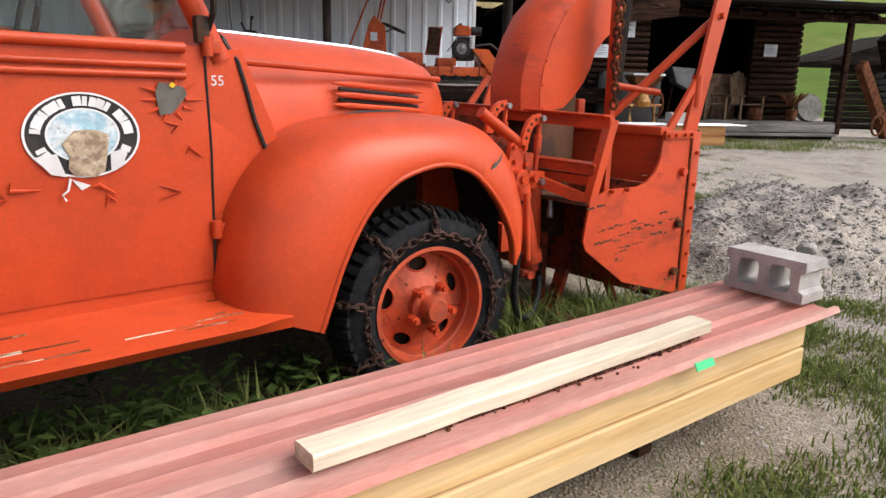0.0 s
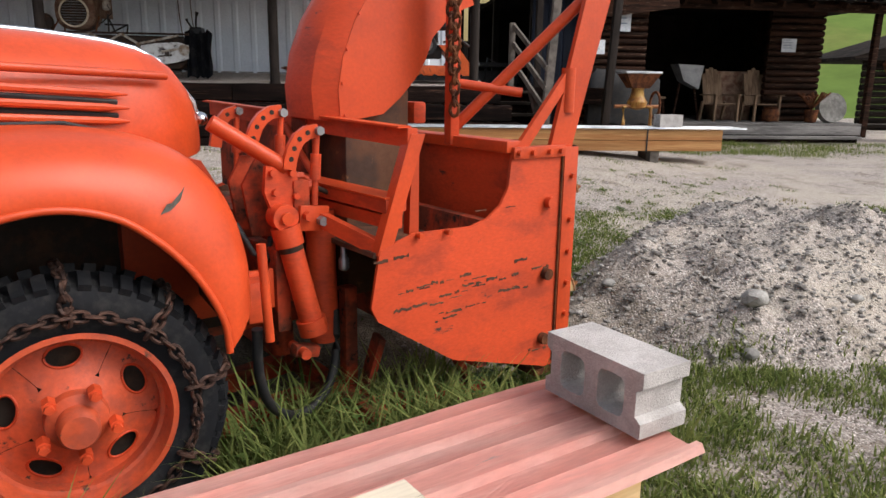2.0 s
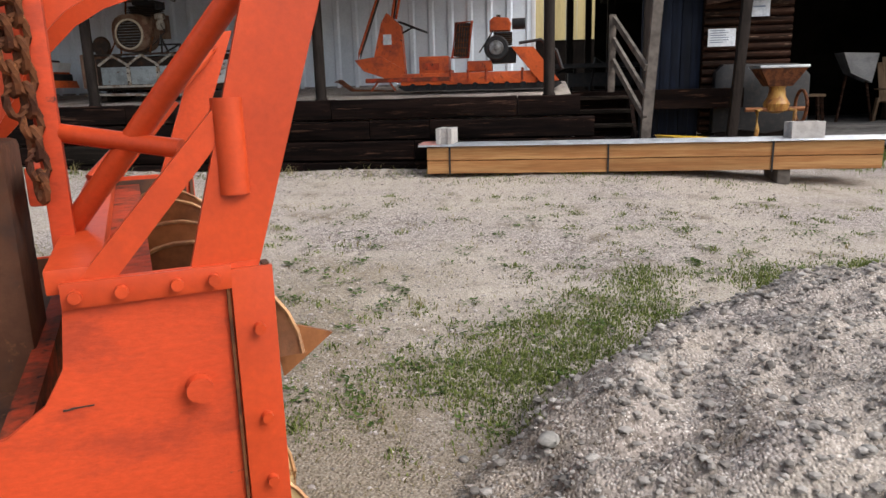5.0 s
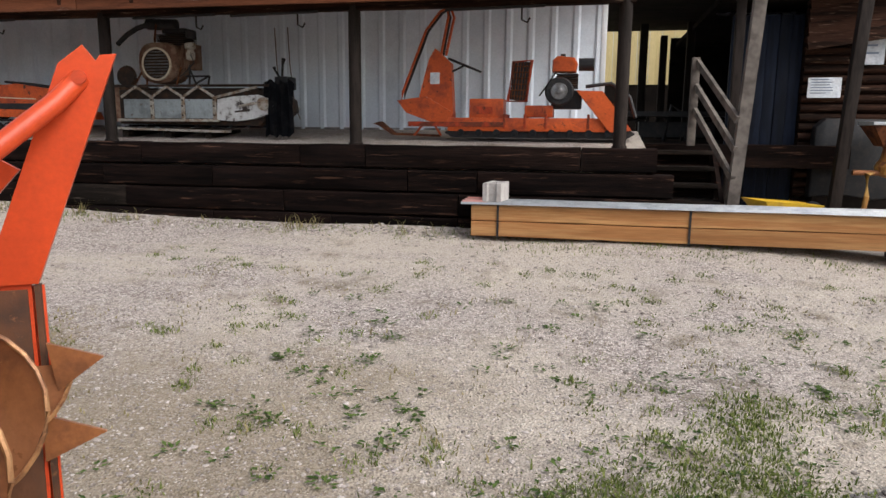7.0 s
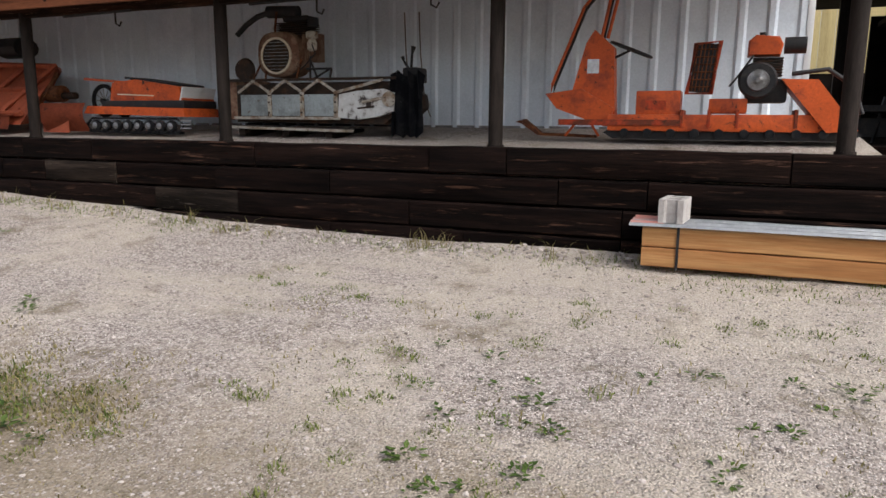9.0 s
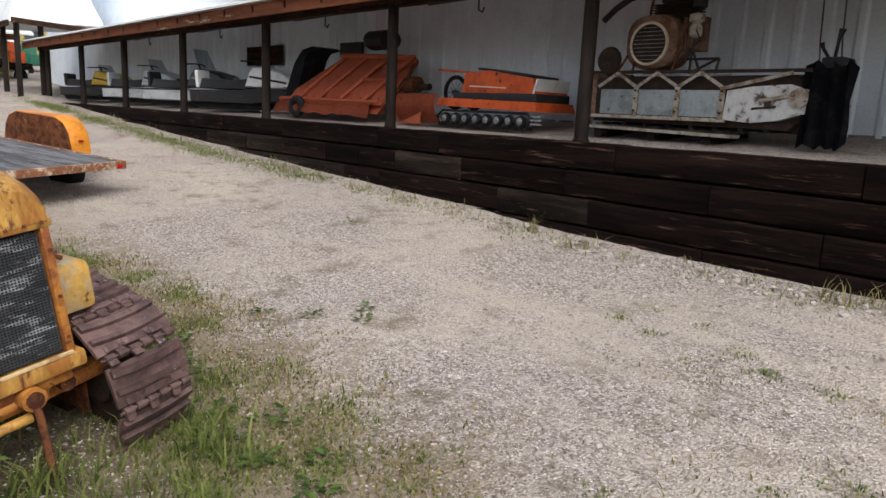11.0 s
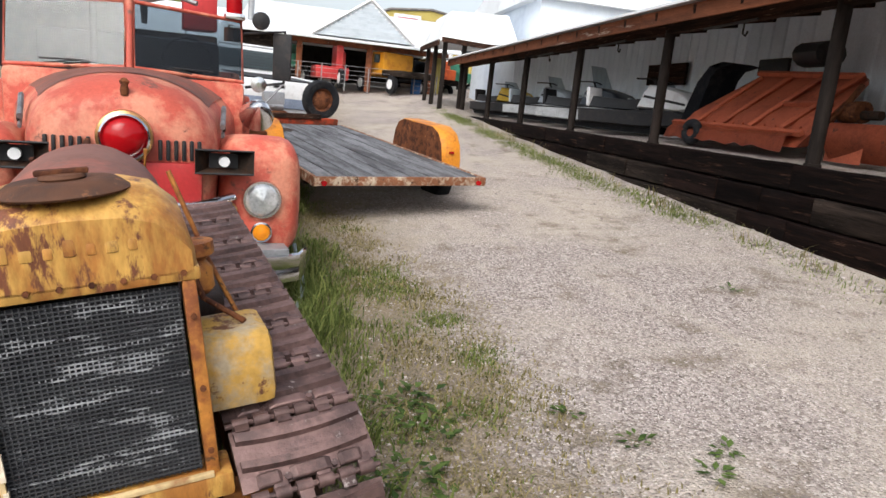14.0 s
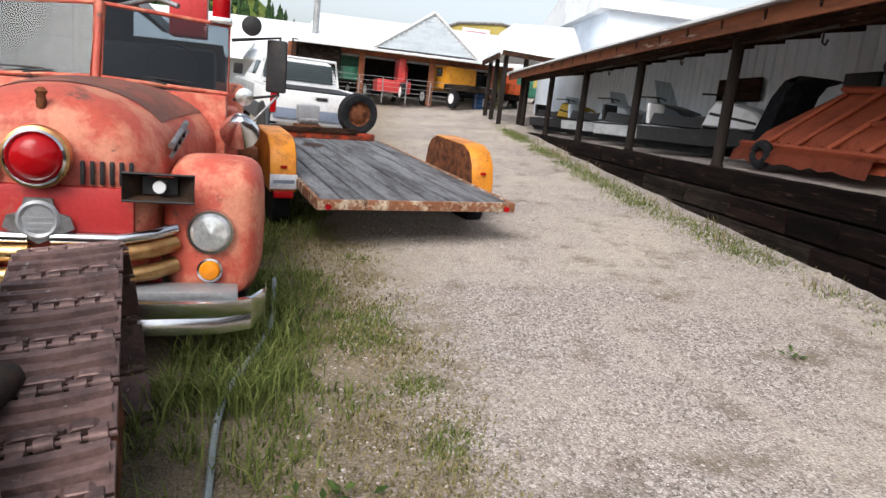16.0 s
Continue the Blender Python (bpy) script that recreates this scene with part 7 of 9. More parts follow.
part("hopper", loft(bm_new(), [[(-0.33, -0.26, 1.32), (0.33, -0.26, 1.32), (0.33, 0.26, 1.32), (-0.33, 0.26, 1.32)], [(-0.17, -0.16, 1.06), (0.17, -0.16, 1.06), (0.17, 0.16, 1.06), (-0.17, 0.16, 1.06)]]), "rust", mill)
part("table_top", box(bm_new(), 0.70, 0.56, 0.04, at(0, 0, 1.345), 0.006), "galv", mill)
part("gear_case", lathe(bm_new(), [(0.06, 0), (0.17, 0.04), (0.19, 0.14), (0.13, 0.24), (0.11, 0.36), (0.14, 0.42)], at(0, 0, 0.66), 18), "tractor", mill)
for x in (-0.3, 0.25):
    rod("leg", [(x * 0.4, 0, 0.74), (x * 1.0, -0.1, 0.70), (x * 0.95, -0.12, 0.42), (x * 1.15, -0.14, 0.0)], 0.032, "tractor", mill)
rod("cross_arm", [(-0.46, -0.05, 0.72), (0.42, -0.05, 0.72)], 0.035, "auger_rust", mill)
rod("flywheel", [(0.36, 0.24 * math.cos(a), 0.75 + 0.24 * math.sin(a)) for a in [2 * math.pi * i / 20 for i in range(20)]], 0.025, "rust", mill, closed=True)
chest = thing("covered_chest", at(6.45, 2.62, 0.42), "dark sheet-covered chest beside the log wall", "chest")
part("body", slab(bm_new(), [(-0.70, 0.0), (-0.70, 1.20), (0.70, 1.20), (0.70, 0.0)], 0.11, 0.01), "dark_in", chest)
part("cover_sheet", slab(bm_new(), [(-0.73, 0.34), (-0.72, 1.30), (-0.60, 1.42), (0.55, 1.40), (0.72, 1.22), (0.73, 0.30), (0.4, 0.36), (0.1, 0.31), (-0.3, 0.37)], 0.125, 0.02), "black", chest, "black draped sheet")
pot = bm_new()
lathe(pot, [(0.02, 0), (0.16, 0.02), (0.2, 0.15), (0.15, 0.3), (0.17, 0.33)], I4, 18)
solo("milk_can", pot, "rust", at(10.75, 4.5, 0.755), "rusty brown pot on the porch deck", "pot")
ms = bm_new()
lathe(ms, [(0.05, -0.07), (0.34, -0.08), (0.34, 0.08), (0.05, 0.07)], at(0, 0, 0.34, 78, 0, 0), 28)
solo("round_stone", ms, "stone", at(12.1, 4.3, 0.755), "pale round millstone leaning at the porch corner", "stone")
dried = bm_new()
fr = random.Random(12)
for i in range(40):
    a, l_ = fr.uniform(0, 6.28), fr.uniform(0.2, 0.5)
    tube(dried, [(0, 0, 0.3), (l_ * 0.4 * math.cos(a), l_ * 0.4 * math.sin(a), 0.5), (l_ * 0.8 * math.cos(a), l_ * 0.8 * math.sin(a), 0.45 + l_ * 0.5)], [0.012, 0.01, 0.02], 5)
lathe(dried, [(0.05, 0), (0.12, 0.02), (0.15, 0.3)], I4, 12)
solo("dried_plant", dried, "rust", at(11.6, 4.25, 0.755), "dried reddish plant in a pot on the porch", "plant")
aug = thing("grain_elevator", at(14.6, 4.4, 0.4, 0, 0, 20), "old rusted chain elevator leaning outdoors", "farm machine")
part("trough", box(bm_new(), 0.35, 0.25, 3.0, at(0, 0, 1.2, 0, -32, 0), 0.01), "timber_grey", aug)
part("trough", box(bm_new(), 0.3, 0.2, 2.4, at(-0.7, 0.1, 0.9, 0, -42, 0), 0.01), "rust", aug)
for i in range(8):
    part("paddle", box(bm_new(), 0.16, 0.2, 0.02, at(-0.95 + i * 0.14, -0.1, 1.55 - i * 0.16, 0, -42, 0)), "black", aug)
rod("elevator_wheel", [(-0.9 + 0.25 * math.cos(a), -0.2, 0.3 + 0.25 * math.sin(a)) for a in [2 * math.pi * i / 20 for i in range(20)]], 0.03, "rust", aug, closed=True)
solo("orange_barrow", box(bm_new(), 0.9, 0.5, 0.3, at(0, 0, 0.45), 0.04), "sled_orange", at(15.6, 4.6, 0.3), "orange steel barrow tray beyond the porch", "barrow")
fs = thing("log_cabin_far", at(19.0, 9.0, 0.3, 0, 0, -10), "small dark log cabin on the slope", "cabin")
log_wall(fs, -2.5, 3.0, 0, 0.0, 2.2, 0.2, "timber_grey")
part("roof", prism(bm_new(), [(-3.0, 2.1), (3.4, 2.1), (3.4, 2.2), (0.2, 3.2), (-3.0, 2.2)], 4.0, at(0, 1.5, 0)), "timber_grey", fs)

# ---- yellow crawler tractor ----
TRAC = at(-2.0, -5.27, 0.05, 0, 0, 14) @ at(0, 0, 0, 8.5, 0, 0)
trac = thing("crawler_tractor", TRAC, "rusty yellow antique crawler tractor with radiator and steel tracks", "tractor")
RW, RZ0, RZ1 = 0.25, 0.54, 1.10
part("radiator_core", box(bm_new(), 0.07, 2 * RW - 0.05, RZ1 - RZ0 - 0.04, at(-0.06, 0, (RZ0 + RZ1) / 2)), "core", trac, "dark dented radiator core")
grid_b = bm_new()
for i in range(34):
    box(grid_b, 0.006, 0.003, RZ1 - RZ0 - 0.04, at(-0.0215, -RW + 0.03 + i * (2 * RW - 0.06) / 33, (RZ0 + RZ1) / 2))
for i in range(44):
    box(grid_b, 0.007, 2 * RW - 0.05, 0.0025, at(-0.021, 0, RZ0 + 0.03 + i * (RZ1 - RZ0 - 0.06) / 43))
tagged(part("fin_mesh", grid_b, "fins", trac, "thin grey radiator fins", smooth=False), kind="stuff")
for y in (-RW, RW):
    part("radiator_side", box(bm_new(), 0.09, 0.035, RZ1 - RZ0 + 0.02, at(-0.045, y, (RZ0 + RZ1) / 2), 0.008), "tractor_orange", trac)
    for z in (0.62, 0.8, 1.0):
        part("rivet", cyl(bm_new(), 0.008, 0.012, at(0.002, y, z, 0, 90, 0), 8), "rust", trac)
part("radiator_bottom", box(bm_new(), 0.14, 2 * RW + 0.10, 0.07, at(-0.05, 0, RZ0 - 0.025), 0.015), "tractor", trac)
part("lower_tank", box(bm_new(), 0.12, 2 * RW - 0.04, 0.07, at(-0.08, 0.02, RZ0 - 0.085), 0.02), "tractor_orange", trac)
part("top_rim", box(bm_new(), 0.10, 2 * RW + 0.06, 0.035, at(-0.045, 0, RZ1 + 0.012), 0.008), "tractor", trac)
rings = []
for x, k, zt in ((0.005, 0.965, 1.27), (-0.02, 1.0, 1.295), (-0.10, 1.0, 1.335), (-0.20, 0.99, 1.345), (-0.23, 0.98, 1.345)):
    rings.append([(x, k * 0.275 * c, z) for c, z in ((1.0, 1.115), (1.0, 1.17), (0.93, zt - 0.075), (0.72, zt - 0.02), (0.45, zt), (0.0, zt + 0.006), (-0.45, zt), (-0.72, zt - 0.02), (-0.93, zt - 0.075), (-1.0, 1.17), (-1.0, 1.115))])
part("upper_tank", loft(bm_new(), rings), "tractor", trac, "yellow radiator top tank with raised lettering")
for i in range(7):
    part("raised_mark", box(bm_new(), 0.008, 0.022 + 0.006 * (i % 2), 0.030 + 0.014 * (i in (0, 3)), at(0.003, -0.135 + 0.045 * i, 1.205 + 0.009 * (i in (0, 3)), 0, -5, 0), 0.005), "tractor", trac)
part("filler_base", lathe(bm_new(), [(0.15, 1.322), (0.155, 1.328), (0.12, 1.352), (0.06, 1.355)], at(-0.14, 0, 0), 24), "rust_plate", trac)
part("filler_cap", lathe(bm_new(), [(0.05, 1.352), (0.055, 1.36), (0.05, 1.368), (0.01, 1.37)], at(-0.14, 0, 0), 20), "rust_plate", trac)
part("cap_bar", box(bm_new(), 0.03, 0.12, 0.014, at(-0.14, 0, 1.373), 0.005), "rust", trac)
rings = []
for x, hw, zt in ((-0.25, 0.26, 1.335), (-0.6, 0.265, 1.36), (-1.0, 0.26, 1.36), (-1.25, 0.235, 1.34), (-1.3, 0.2, 1.3)):
    rings.append([(x, hw * math.cos(a), 1.06 + (zt - 1.06) * math.sin(a) ** 0.8) for a in [math.pi * i / 14 for i in range(15)]])
part("fuel_tank", loft(bm_new(), rings), "hood_brown", trac, "brown rusted fuel tank hood")
part("engine_block", box(bm_new(), 0.95, 0.30, 0.5, at(-0.72, 0, 0.78), 0.03), "grease", trac)
part("transmission", box(bm_new(), 0.9, 0.36, 0.36, at(-1.6, 0, 0.52), 0.06), "grease", trac)
rod("water_pipe", [(-0.05, -0.28, 1.02), (-0.12, -0.36, 0.98), (-0.25, -0.38, 0.90)], 0.034, "tractor", trac, seg=12)
part("magneto_case", box(bm_new(), 0.14, 0.11, 0.18, at(-0.26, -0.38, 0.94), 0.03), "tractor", trac)
rod("manifold", [(-0.25, -0.32, 0.85), (-0.35, -0.38, 0.7), (-0.3, -0.36, 0.55)], 0.036, "grease", trac, seg=12)
flt = part("oil_filter", lathe(bm_new(), [(0.025, 0), (0.036, 0.01), (0.036, 0.07), (0.042, 0.08), (0.042, 0.10), (0.036, 0.11), (0.036, 0.14), (0.02, 0.15)], at(-0.26, -0.37, 1.05), 16), "pale_blue", trac, "pale blue-grey oil filter")
for z in (0.60, 0.70, 0.80, 0.90, 1.0):
    part("core_edge", box(bm_new(), 0.012, 0.012, 0.07, at(0.003, -0.222, z)), "lumber_old", trac)
part("radiator_edge", box(bm_new(), 0.014, 0.014, 0.56, at(0.0, -0.227, 0.82), 0.003), "auger", trac, "cream-painted inner edge of the radiator")
part("radiator_sill", box(bm_new(), 0.016, 0.50, 0.014, at(0.014, 0, 0.556), 0.003), "auger", trac)
rod("drain_pipe", [(-0.06, -0.20, 0.44), (-0.04, -0.10, 0.40), (-0.04, 0.10, 0.415), (-0.06, 0.18, 0.45)], 0.026, "tractor_orange", trac, seg=10)
rod("drain_pipe", [(-0.10, -0.26, 0.36), (-0.03, -0.22, 0.33), (-0.03, -0.12, 0.345)], 0.03, "tractor", trac, seg=10)
part("side_tank", box(bm_new(), 0.26, 0.22, 0.22, at(-0.24, 0.35, 0.77), 0.035), "peel_yellow", trac, "peeling yellow tin tool box")
rod("governor_rod", [(-0.34, 0.24, 1.18), (-0.30, 0.30, 0.95), (-0.22, 0.40, 0.885)], 0.009, "rust", trac)
rod("throttle_rod", [(-0.55, 0.26, 1.30), (-0.52, 0.34, 1.02), (-0.48, 0.42, 0.80)], 0.008, "tractor_orange", trac)
part("carburettor", lathe(bm_new(), [(0.03, 0), (0.05, 0.02), (0.05, 0.08), (0.03, 0.11), (0.06, 0.13), (0.06, 0.17)], at(-0.45, 0.30, 0.92), 14), "tractor_orange", trac)
rod("intake_pipe", [(-0.50, 0.22, 0.86), (-0.62, 0.34, 0.82), (-0.85, 0.36, 0.80)], 0.05, "grease", trac, seg=14)
for k in range(8):
    part("tank_bolt", cyl(bm_new(), 0.008, 0.014, at(0.004, -0.24 + k * 0.0686, 1.118, 0, 90, 0), 6), "rust", trac)
# front beam, crank and pulley
part("front_beam", box(bm_new(), 0.09, 1.04, 0.07, at(-0.16, -0.05, 0.355, 2, 0, 0), 0.012), "tractor_orange", trac)
part("beam_plate", box(bm_new(), 0.12, 0.30, 0.10, at(-0.10, 0, 0.41), 0.02), "tractor_orange", trac)
part("crank_boss", cyl(bm_new(), 0.05, 0.12, at(-0.02, 0.05, 0.43, 0, 90, 0), 16), "tractor_orange", trac)
part("crank_boss", cyl(bm_new(), 0.035, 0.10, at(0.0, 0.05, 0.43, 0, 90, 0), 12), "rust", trac)
rod("front_rod", [(-0.05, -0.32, 0.30), (-0.03, -0.10, 0.33), (-0.03, 0.05, 0.33)], 0.022, "tractor", trac)
rod("crank_handle", [(0.02, 0.05, 0.43), (0.05, 0.05, 0.36), (0.05, 0.05, 0.10), (0.07, 0.05, 0.02)], 0.016, "rust", trac)
part("bolt_boss", cyl(bm_new(), 0.035, 0.06, at(-0.1, 0.24, 0.385, 0, 90, 0), 12), "rust", trac)
# gear levers at the back
rod("lever", [(-1.35, -0.10, 0.9), (-1.28, -0.16, 1.20), (-1.24, -0.18, 1.30)], 0.009, "rust", trac)
rod("lever", [(-1.2, 0.15, 0.8), (-1.3, 0.20, 1.18), (-1.28, 0.22, 1.30)], 0.009, "tractor_orange", trac)
rod("steering_post", [(-1.3, 0.0, 1.20), (-1.6, 0.0, 1.32)], 0.014, "rust", trac)


# the tracks stand a little askew to the hood, nose down
TRK = at(-2.328, -4.847, 0.05, 0, 0, 17.4) @ at(0, 0, 0, 8.5, 0, 0)
RF, RR, TL = 0.345, 0.495, 1.50    # front idler, rear sprocket, distance between them


def belt(count):
    """Places and slopes of the plates on a belt round two wheels of unlike size."""
    cf, cr = Vector((0, RF + 0.015)), Vector((-TL, RR + 0.015))
    u = (cf - cr).normalized()
    nb = Vector((0, -1))
    nt = 2 * u.dot(nb) * u - nb
    th0 = math.atan2(nt.x, nt.y)
    top, a_f, bot, a_r = (cf + RF * nt - cr - RR * nt).length, (math.pi - th0) * RF, TL, (math.pi + th0) * RR
    out = []
    for i in range(count):
        s = (top + a_f + bot + a_r) * i / count
        if s < top:
            p, a = (cr + RR * nt).lerp(cf + RF * nt, s / top), th0
        elif s < top + a_f:
            a = th0 + (s - top) / RF
            p = cf + RF * Vector((math.sin(a), math.cos(a)))
        elif s < top + a_f + bot:
            a = math.pi
            p = Vector((-(s - top - a_f), 0.015))
        else:
            a = math.pi + (s - top - a_f - bot) / RR
            p = cr + RR * Vector((math.sin(a), math.cos(a)))
        out.append((p.x, p.y, math.degrees(a)))
    return out


def bowed_bar(bm, xa, xb, z0, z1, bow):
    """A cross rib of a track plate, bent towards the front in its middle."""
    rings = []
    for i in range(9):
        y = -0.18 + 0.045 * i
        d = bow * (1 - (y / 0.18) ** 2)
        rings.append([(xa + d, y, z0), (xa + d + 0.006, y, z1), (xb + d - 0.008, y, z1 - 0.002), (xb + d, y, z0)])
    loft(bm, rings)


def track(m):
    """One steel track: plates on a belt, with rollers and frame."""
    t = new("track", mesh_of("track", box(bm_new(), 1.35, 0.10, 0.20, at(-0.72, 0, 0.42, 0, 5, 0), 0.02), M["grease"], True))
    t.parent = trac
    t.matrix_local = TRAC.inverted() @ m
    pad = bm_new()
    prof = [(-0.092, -0.014), (-0.095, 0.0), (-0.05, 0.007), (0.0, 0.004), (0.05, 0.007), (0.088, 0.0), (0.085, -0.014)]
    loft(pad, [[(x, y, z) for x, z in prof] for y in (-0.19, -0.06, 0.06, 0.19)])
    pad_me = mesh_of("track_plate", pad, M["track"], False)
    rib = bm_new()
    bowed_bar(rib, -0.085, -0.045, 0.002, 0.026, 0.014)
    bowed_bar(rib, 0.000, 0.034, 0.002, 0.028, 0.014)
    rib_me = mesh_of("grouser", rib, M["track"], False)
    lug = bm_new()
    for k, yy in enumerate((-0.150, -0.09, -0.03, 0.03, 0.09, 0.150)):
        cyl(lug, 0.019, 0.044, at(0.112, yy, 0.000, 90, 0, 0), 10)
        box(lug, 0.045, 0.040, 0.018, at(0.092 if k % 2 else 0.132, yy, 0.002), 0.003)
    cyl(lug, 0.008, 0.385, at(0.112, 0, 0, 90, 0, 0), 8)
    lug_me = mesh_of("hinge_lug", lug, M["track"], True)
    boss = bm_new()
    for yy, w2 in ((-0.115, 0.034), (0.0, 0.058), (0.115, 0.034)):
        prof_b = [(-w2, -0.004), (-w2, 0.010), (-w2 * 0.7, 0.017), (w2 * 0.7, 0.017), (w2, 0.010), (w2, -0.004)]
        loft(boss, [[(x, yy + y * f, z * g) for y, z in prof_b] for x, f, g in ((0.046, 0.8, 0.5), (0.054, 1.0, 1.0), (0.084, 1.0, 1.0), (0.088, 0.96, 0.8))])
    for yy in (-0.066, 0.066):
        cyl(boss, 0.011, 0.02, at(0.076, yy, 0.006), 6)
    boss_me = mesh_of("link_boss", boss, M["track"], False)
    hole = bm_new()
    prism(hole, [(-0.035, 0.0), (-0.02, 0.022), (0.02, 0.022), (0.035, 0.0)], 0.006)
    hole_me = mesh_of("hinge_slot", hole, M["grease"], False)
    for i, (x, z, a) in enumerate(belt(24)):
        w = at(x, 0, z, 0, a, 0)
        for nm, me_, loc in (("track_plate", pad_me, w), ("grouser", rib_me, w), ("hinge_lug", lug_me, w), ("link_boss", boss_me, w), ("hinge_slot", hole_me, w @ at(0.058, 0, 0.008, 90, 0, 90))):
            o = new(nm, me_)
            o.parent = t
            o.matrix_local = loc
    for x, r in ((0, RF), (-TL, RR)):
        sp_ = lathe(bm_new(), [(0.05, -0.07), (0.12, -0.07), (0.13, -0.03), (r - 0.06, -0.03), (r - 0.035, 0.0), (r - 0.06, 0.03), (0.13, 0.03), (0.12, 0.07), (0.05, 0.07)], at(x, 0, r + 0.015, 90, 0, 0), 26)
        part("idler_wheel", sp_, "grease", t)
    for i in range(3):
        part("track_roller", cyl(bm_new(), 0.10, 0.14, at(-0.38 - i * 0.32, 0, 0.125, 90, 0, 0), 16), "grease", t)
    for y in (-0.10, 0.10):
        part("side_rail", box(bm_new(), 1.45, 0.018, 0.16, at(-0.75, y, 0.33, 0, 5, 0), 0.004), "rust", t)
    return t


track(TRK)
track(TRK @ at(0, -1.12, 0.07))

# ---- red fire engine ----
FIRE = at(-4.62, -5.93, 0.2, 0, 0, 12) @ at(0, 0, 0, 1.5, 0, 0)
fe = thing("fire_engine", FIRE, "faded red antique fire engine with large red front lamp", "fire engine")
rings = []
HOODF = [(0.0, 0.40, 0.55, 1.28), (-0.04, 0.46, 0.55, 1.34), (-0.14, 0.51, 0.55, 1.40), (-0.4, 0.55, 0.6, 1.45), (-0.8, 0.60, 0.6, 1.47), (-1.25, 0.68, 0.6, 1.49), (-1.6, 0.78, 0.6, 1.50)]
for x, hw, z0, z1 in HOODF:
    zr = z1 - 0.42
    ring = [(x, -hw, z0), (x, -hw * 1.02, zr)] + [(x, -hw * 1.02 * math.cos(a), zr + 0.42 * math.sin(a) ** 0.85) for a in [math.pi * i / 18 for i in range(1, 18)]] + [(x, hw * 1.02, zr), (x, hw, z0)]
    rings.append(ring)
part("hood", loft(bm_new(), rings), "fire_red", fe, "faded red hood with worn brown top")
rings = []
for x, hw, z0, z1 in [(-0.55, 0.568, 0.6, 1.457)] + HOODF[4:]:
    zr = z1 - 0.42
    rings.append([(x, -hw * 1.025 * math.cos(a), zr + 0.426 * math.sin(a) ** 0.85) for a in [math.pi * i / 18 for i in range(3, 16)]])
part("hood_top", loft(bm_new(), rings, False, False), "hood_brown", fe, "scorched brown hood top")
lamp = part("siren_lamp", lathe(bm_new(), [(0.05, -0.12), (0.14, -0.10), (0.155, 0.0), (0.15, 0.05), (0.13, 0.06), (0.12, 0.04)], at(0.05, 0, 1.10, 0, 90, 0), 36), "brass", fe, "chrome and brass front lamp ring")
part("lens", lathe(bm_new(), [(0.116, 0.045), (0.104, 0.075), (0.065, 0.10), (0.001, 0.108)], at(0.05, 0, 1.10, 0, 90, 0), 32), "redlens", lamp, "deep red glass lens")
part("lens_rim", lathe(bm_new(), [(0.112, 0.05), (0.125, 0.072), (0.136, 0.062), (0.134, 0.035)], at(0.05, 0, 1.10, 0, 90, 0), 36), "chrome", lamp)
part("nose_knob", lathe(bm_new(), [(0.02, 0), (0.025, 0.03), (0.02, 0.06), (0.03, 0.08), (0.012, 0.10)], at(-0.04, 0, 1.33), 14), "rust", fe)
for side in (-1, 1):
    for i in range(6):
        part("vent_slot", box(bm_new(), 0.03, 0.022, 0.12, at(0.025 - 0.006 * i, side * (0.19 + i * 0.044), 1.03, 0, 0, side * 6), 0.008), "black", fe)
part("nose_panel", box(bm_new(), 0.06, 0.86, 0.24, at(0.0, 0, 0.84), 0.03), "fire_red2", fe)
part("badge", prism(bm_new(), [(-0.10, 0.0), (-0.16, 0.03), (-0.14, 0.09), (-0.08, 0.11), (-0.06, 0.18), (0.06, 0.18), (0.08, 0.11), (0.14, 0.09), (0.16, 0.03), (0.10, 0.0), (0.0, -0.05)], 0.02, at(0.06, 0, 0.72, 0, 0, 90)), "steel", fe, "grey metal shield badge")
part("badge_ring", lathe(bm_new(), [(0.07, 0.0), (0.085, 0.012), (0.10, 0.0)], at(0.072, 0, 0.79, 0, 90, 0), 24), "silver", fe)
for i in range(3):
    part("badge_bar", box(bm_new(), 0.004, 0.16 - 0.03 * i, 0.012, at(0.073, 0, 0.80 - 0.03 * i)), "silver", fe)
for k, (z, r, mt) in enumerate(((0.70, 0.03, "chrome"), (0.62, 0.045, "brass"), (0.50, 0.045, "brass"))):
    for side in (-1, 1):
        rod("grille_bar", [(0.05, side * 0.05, z), (0.05, side * 0.35, z), (-0.02, side * 0.52, z + 0.02), (-0.10, side * 0.62, z + 0.04)], r, mt, fe, seg=12)
part("grille_back", box(bm_new(), 0.05, 1.1, 0.34, at(-0.12, 0, 0.56)), "fire_red2", fe)
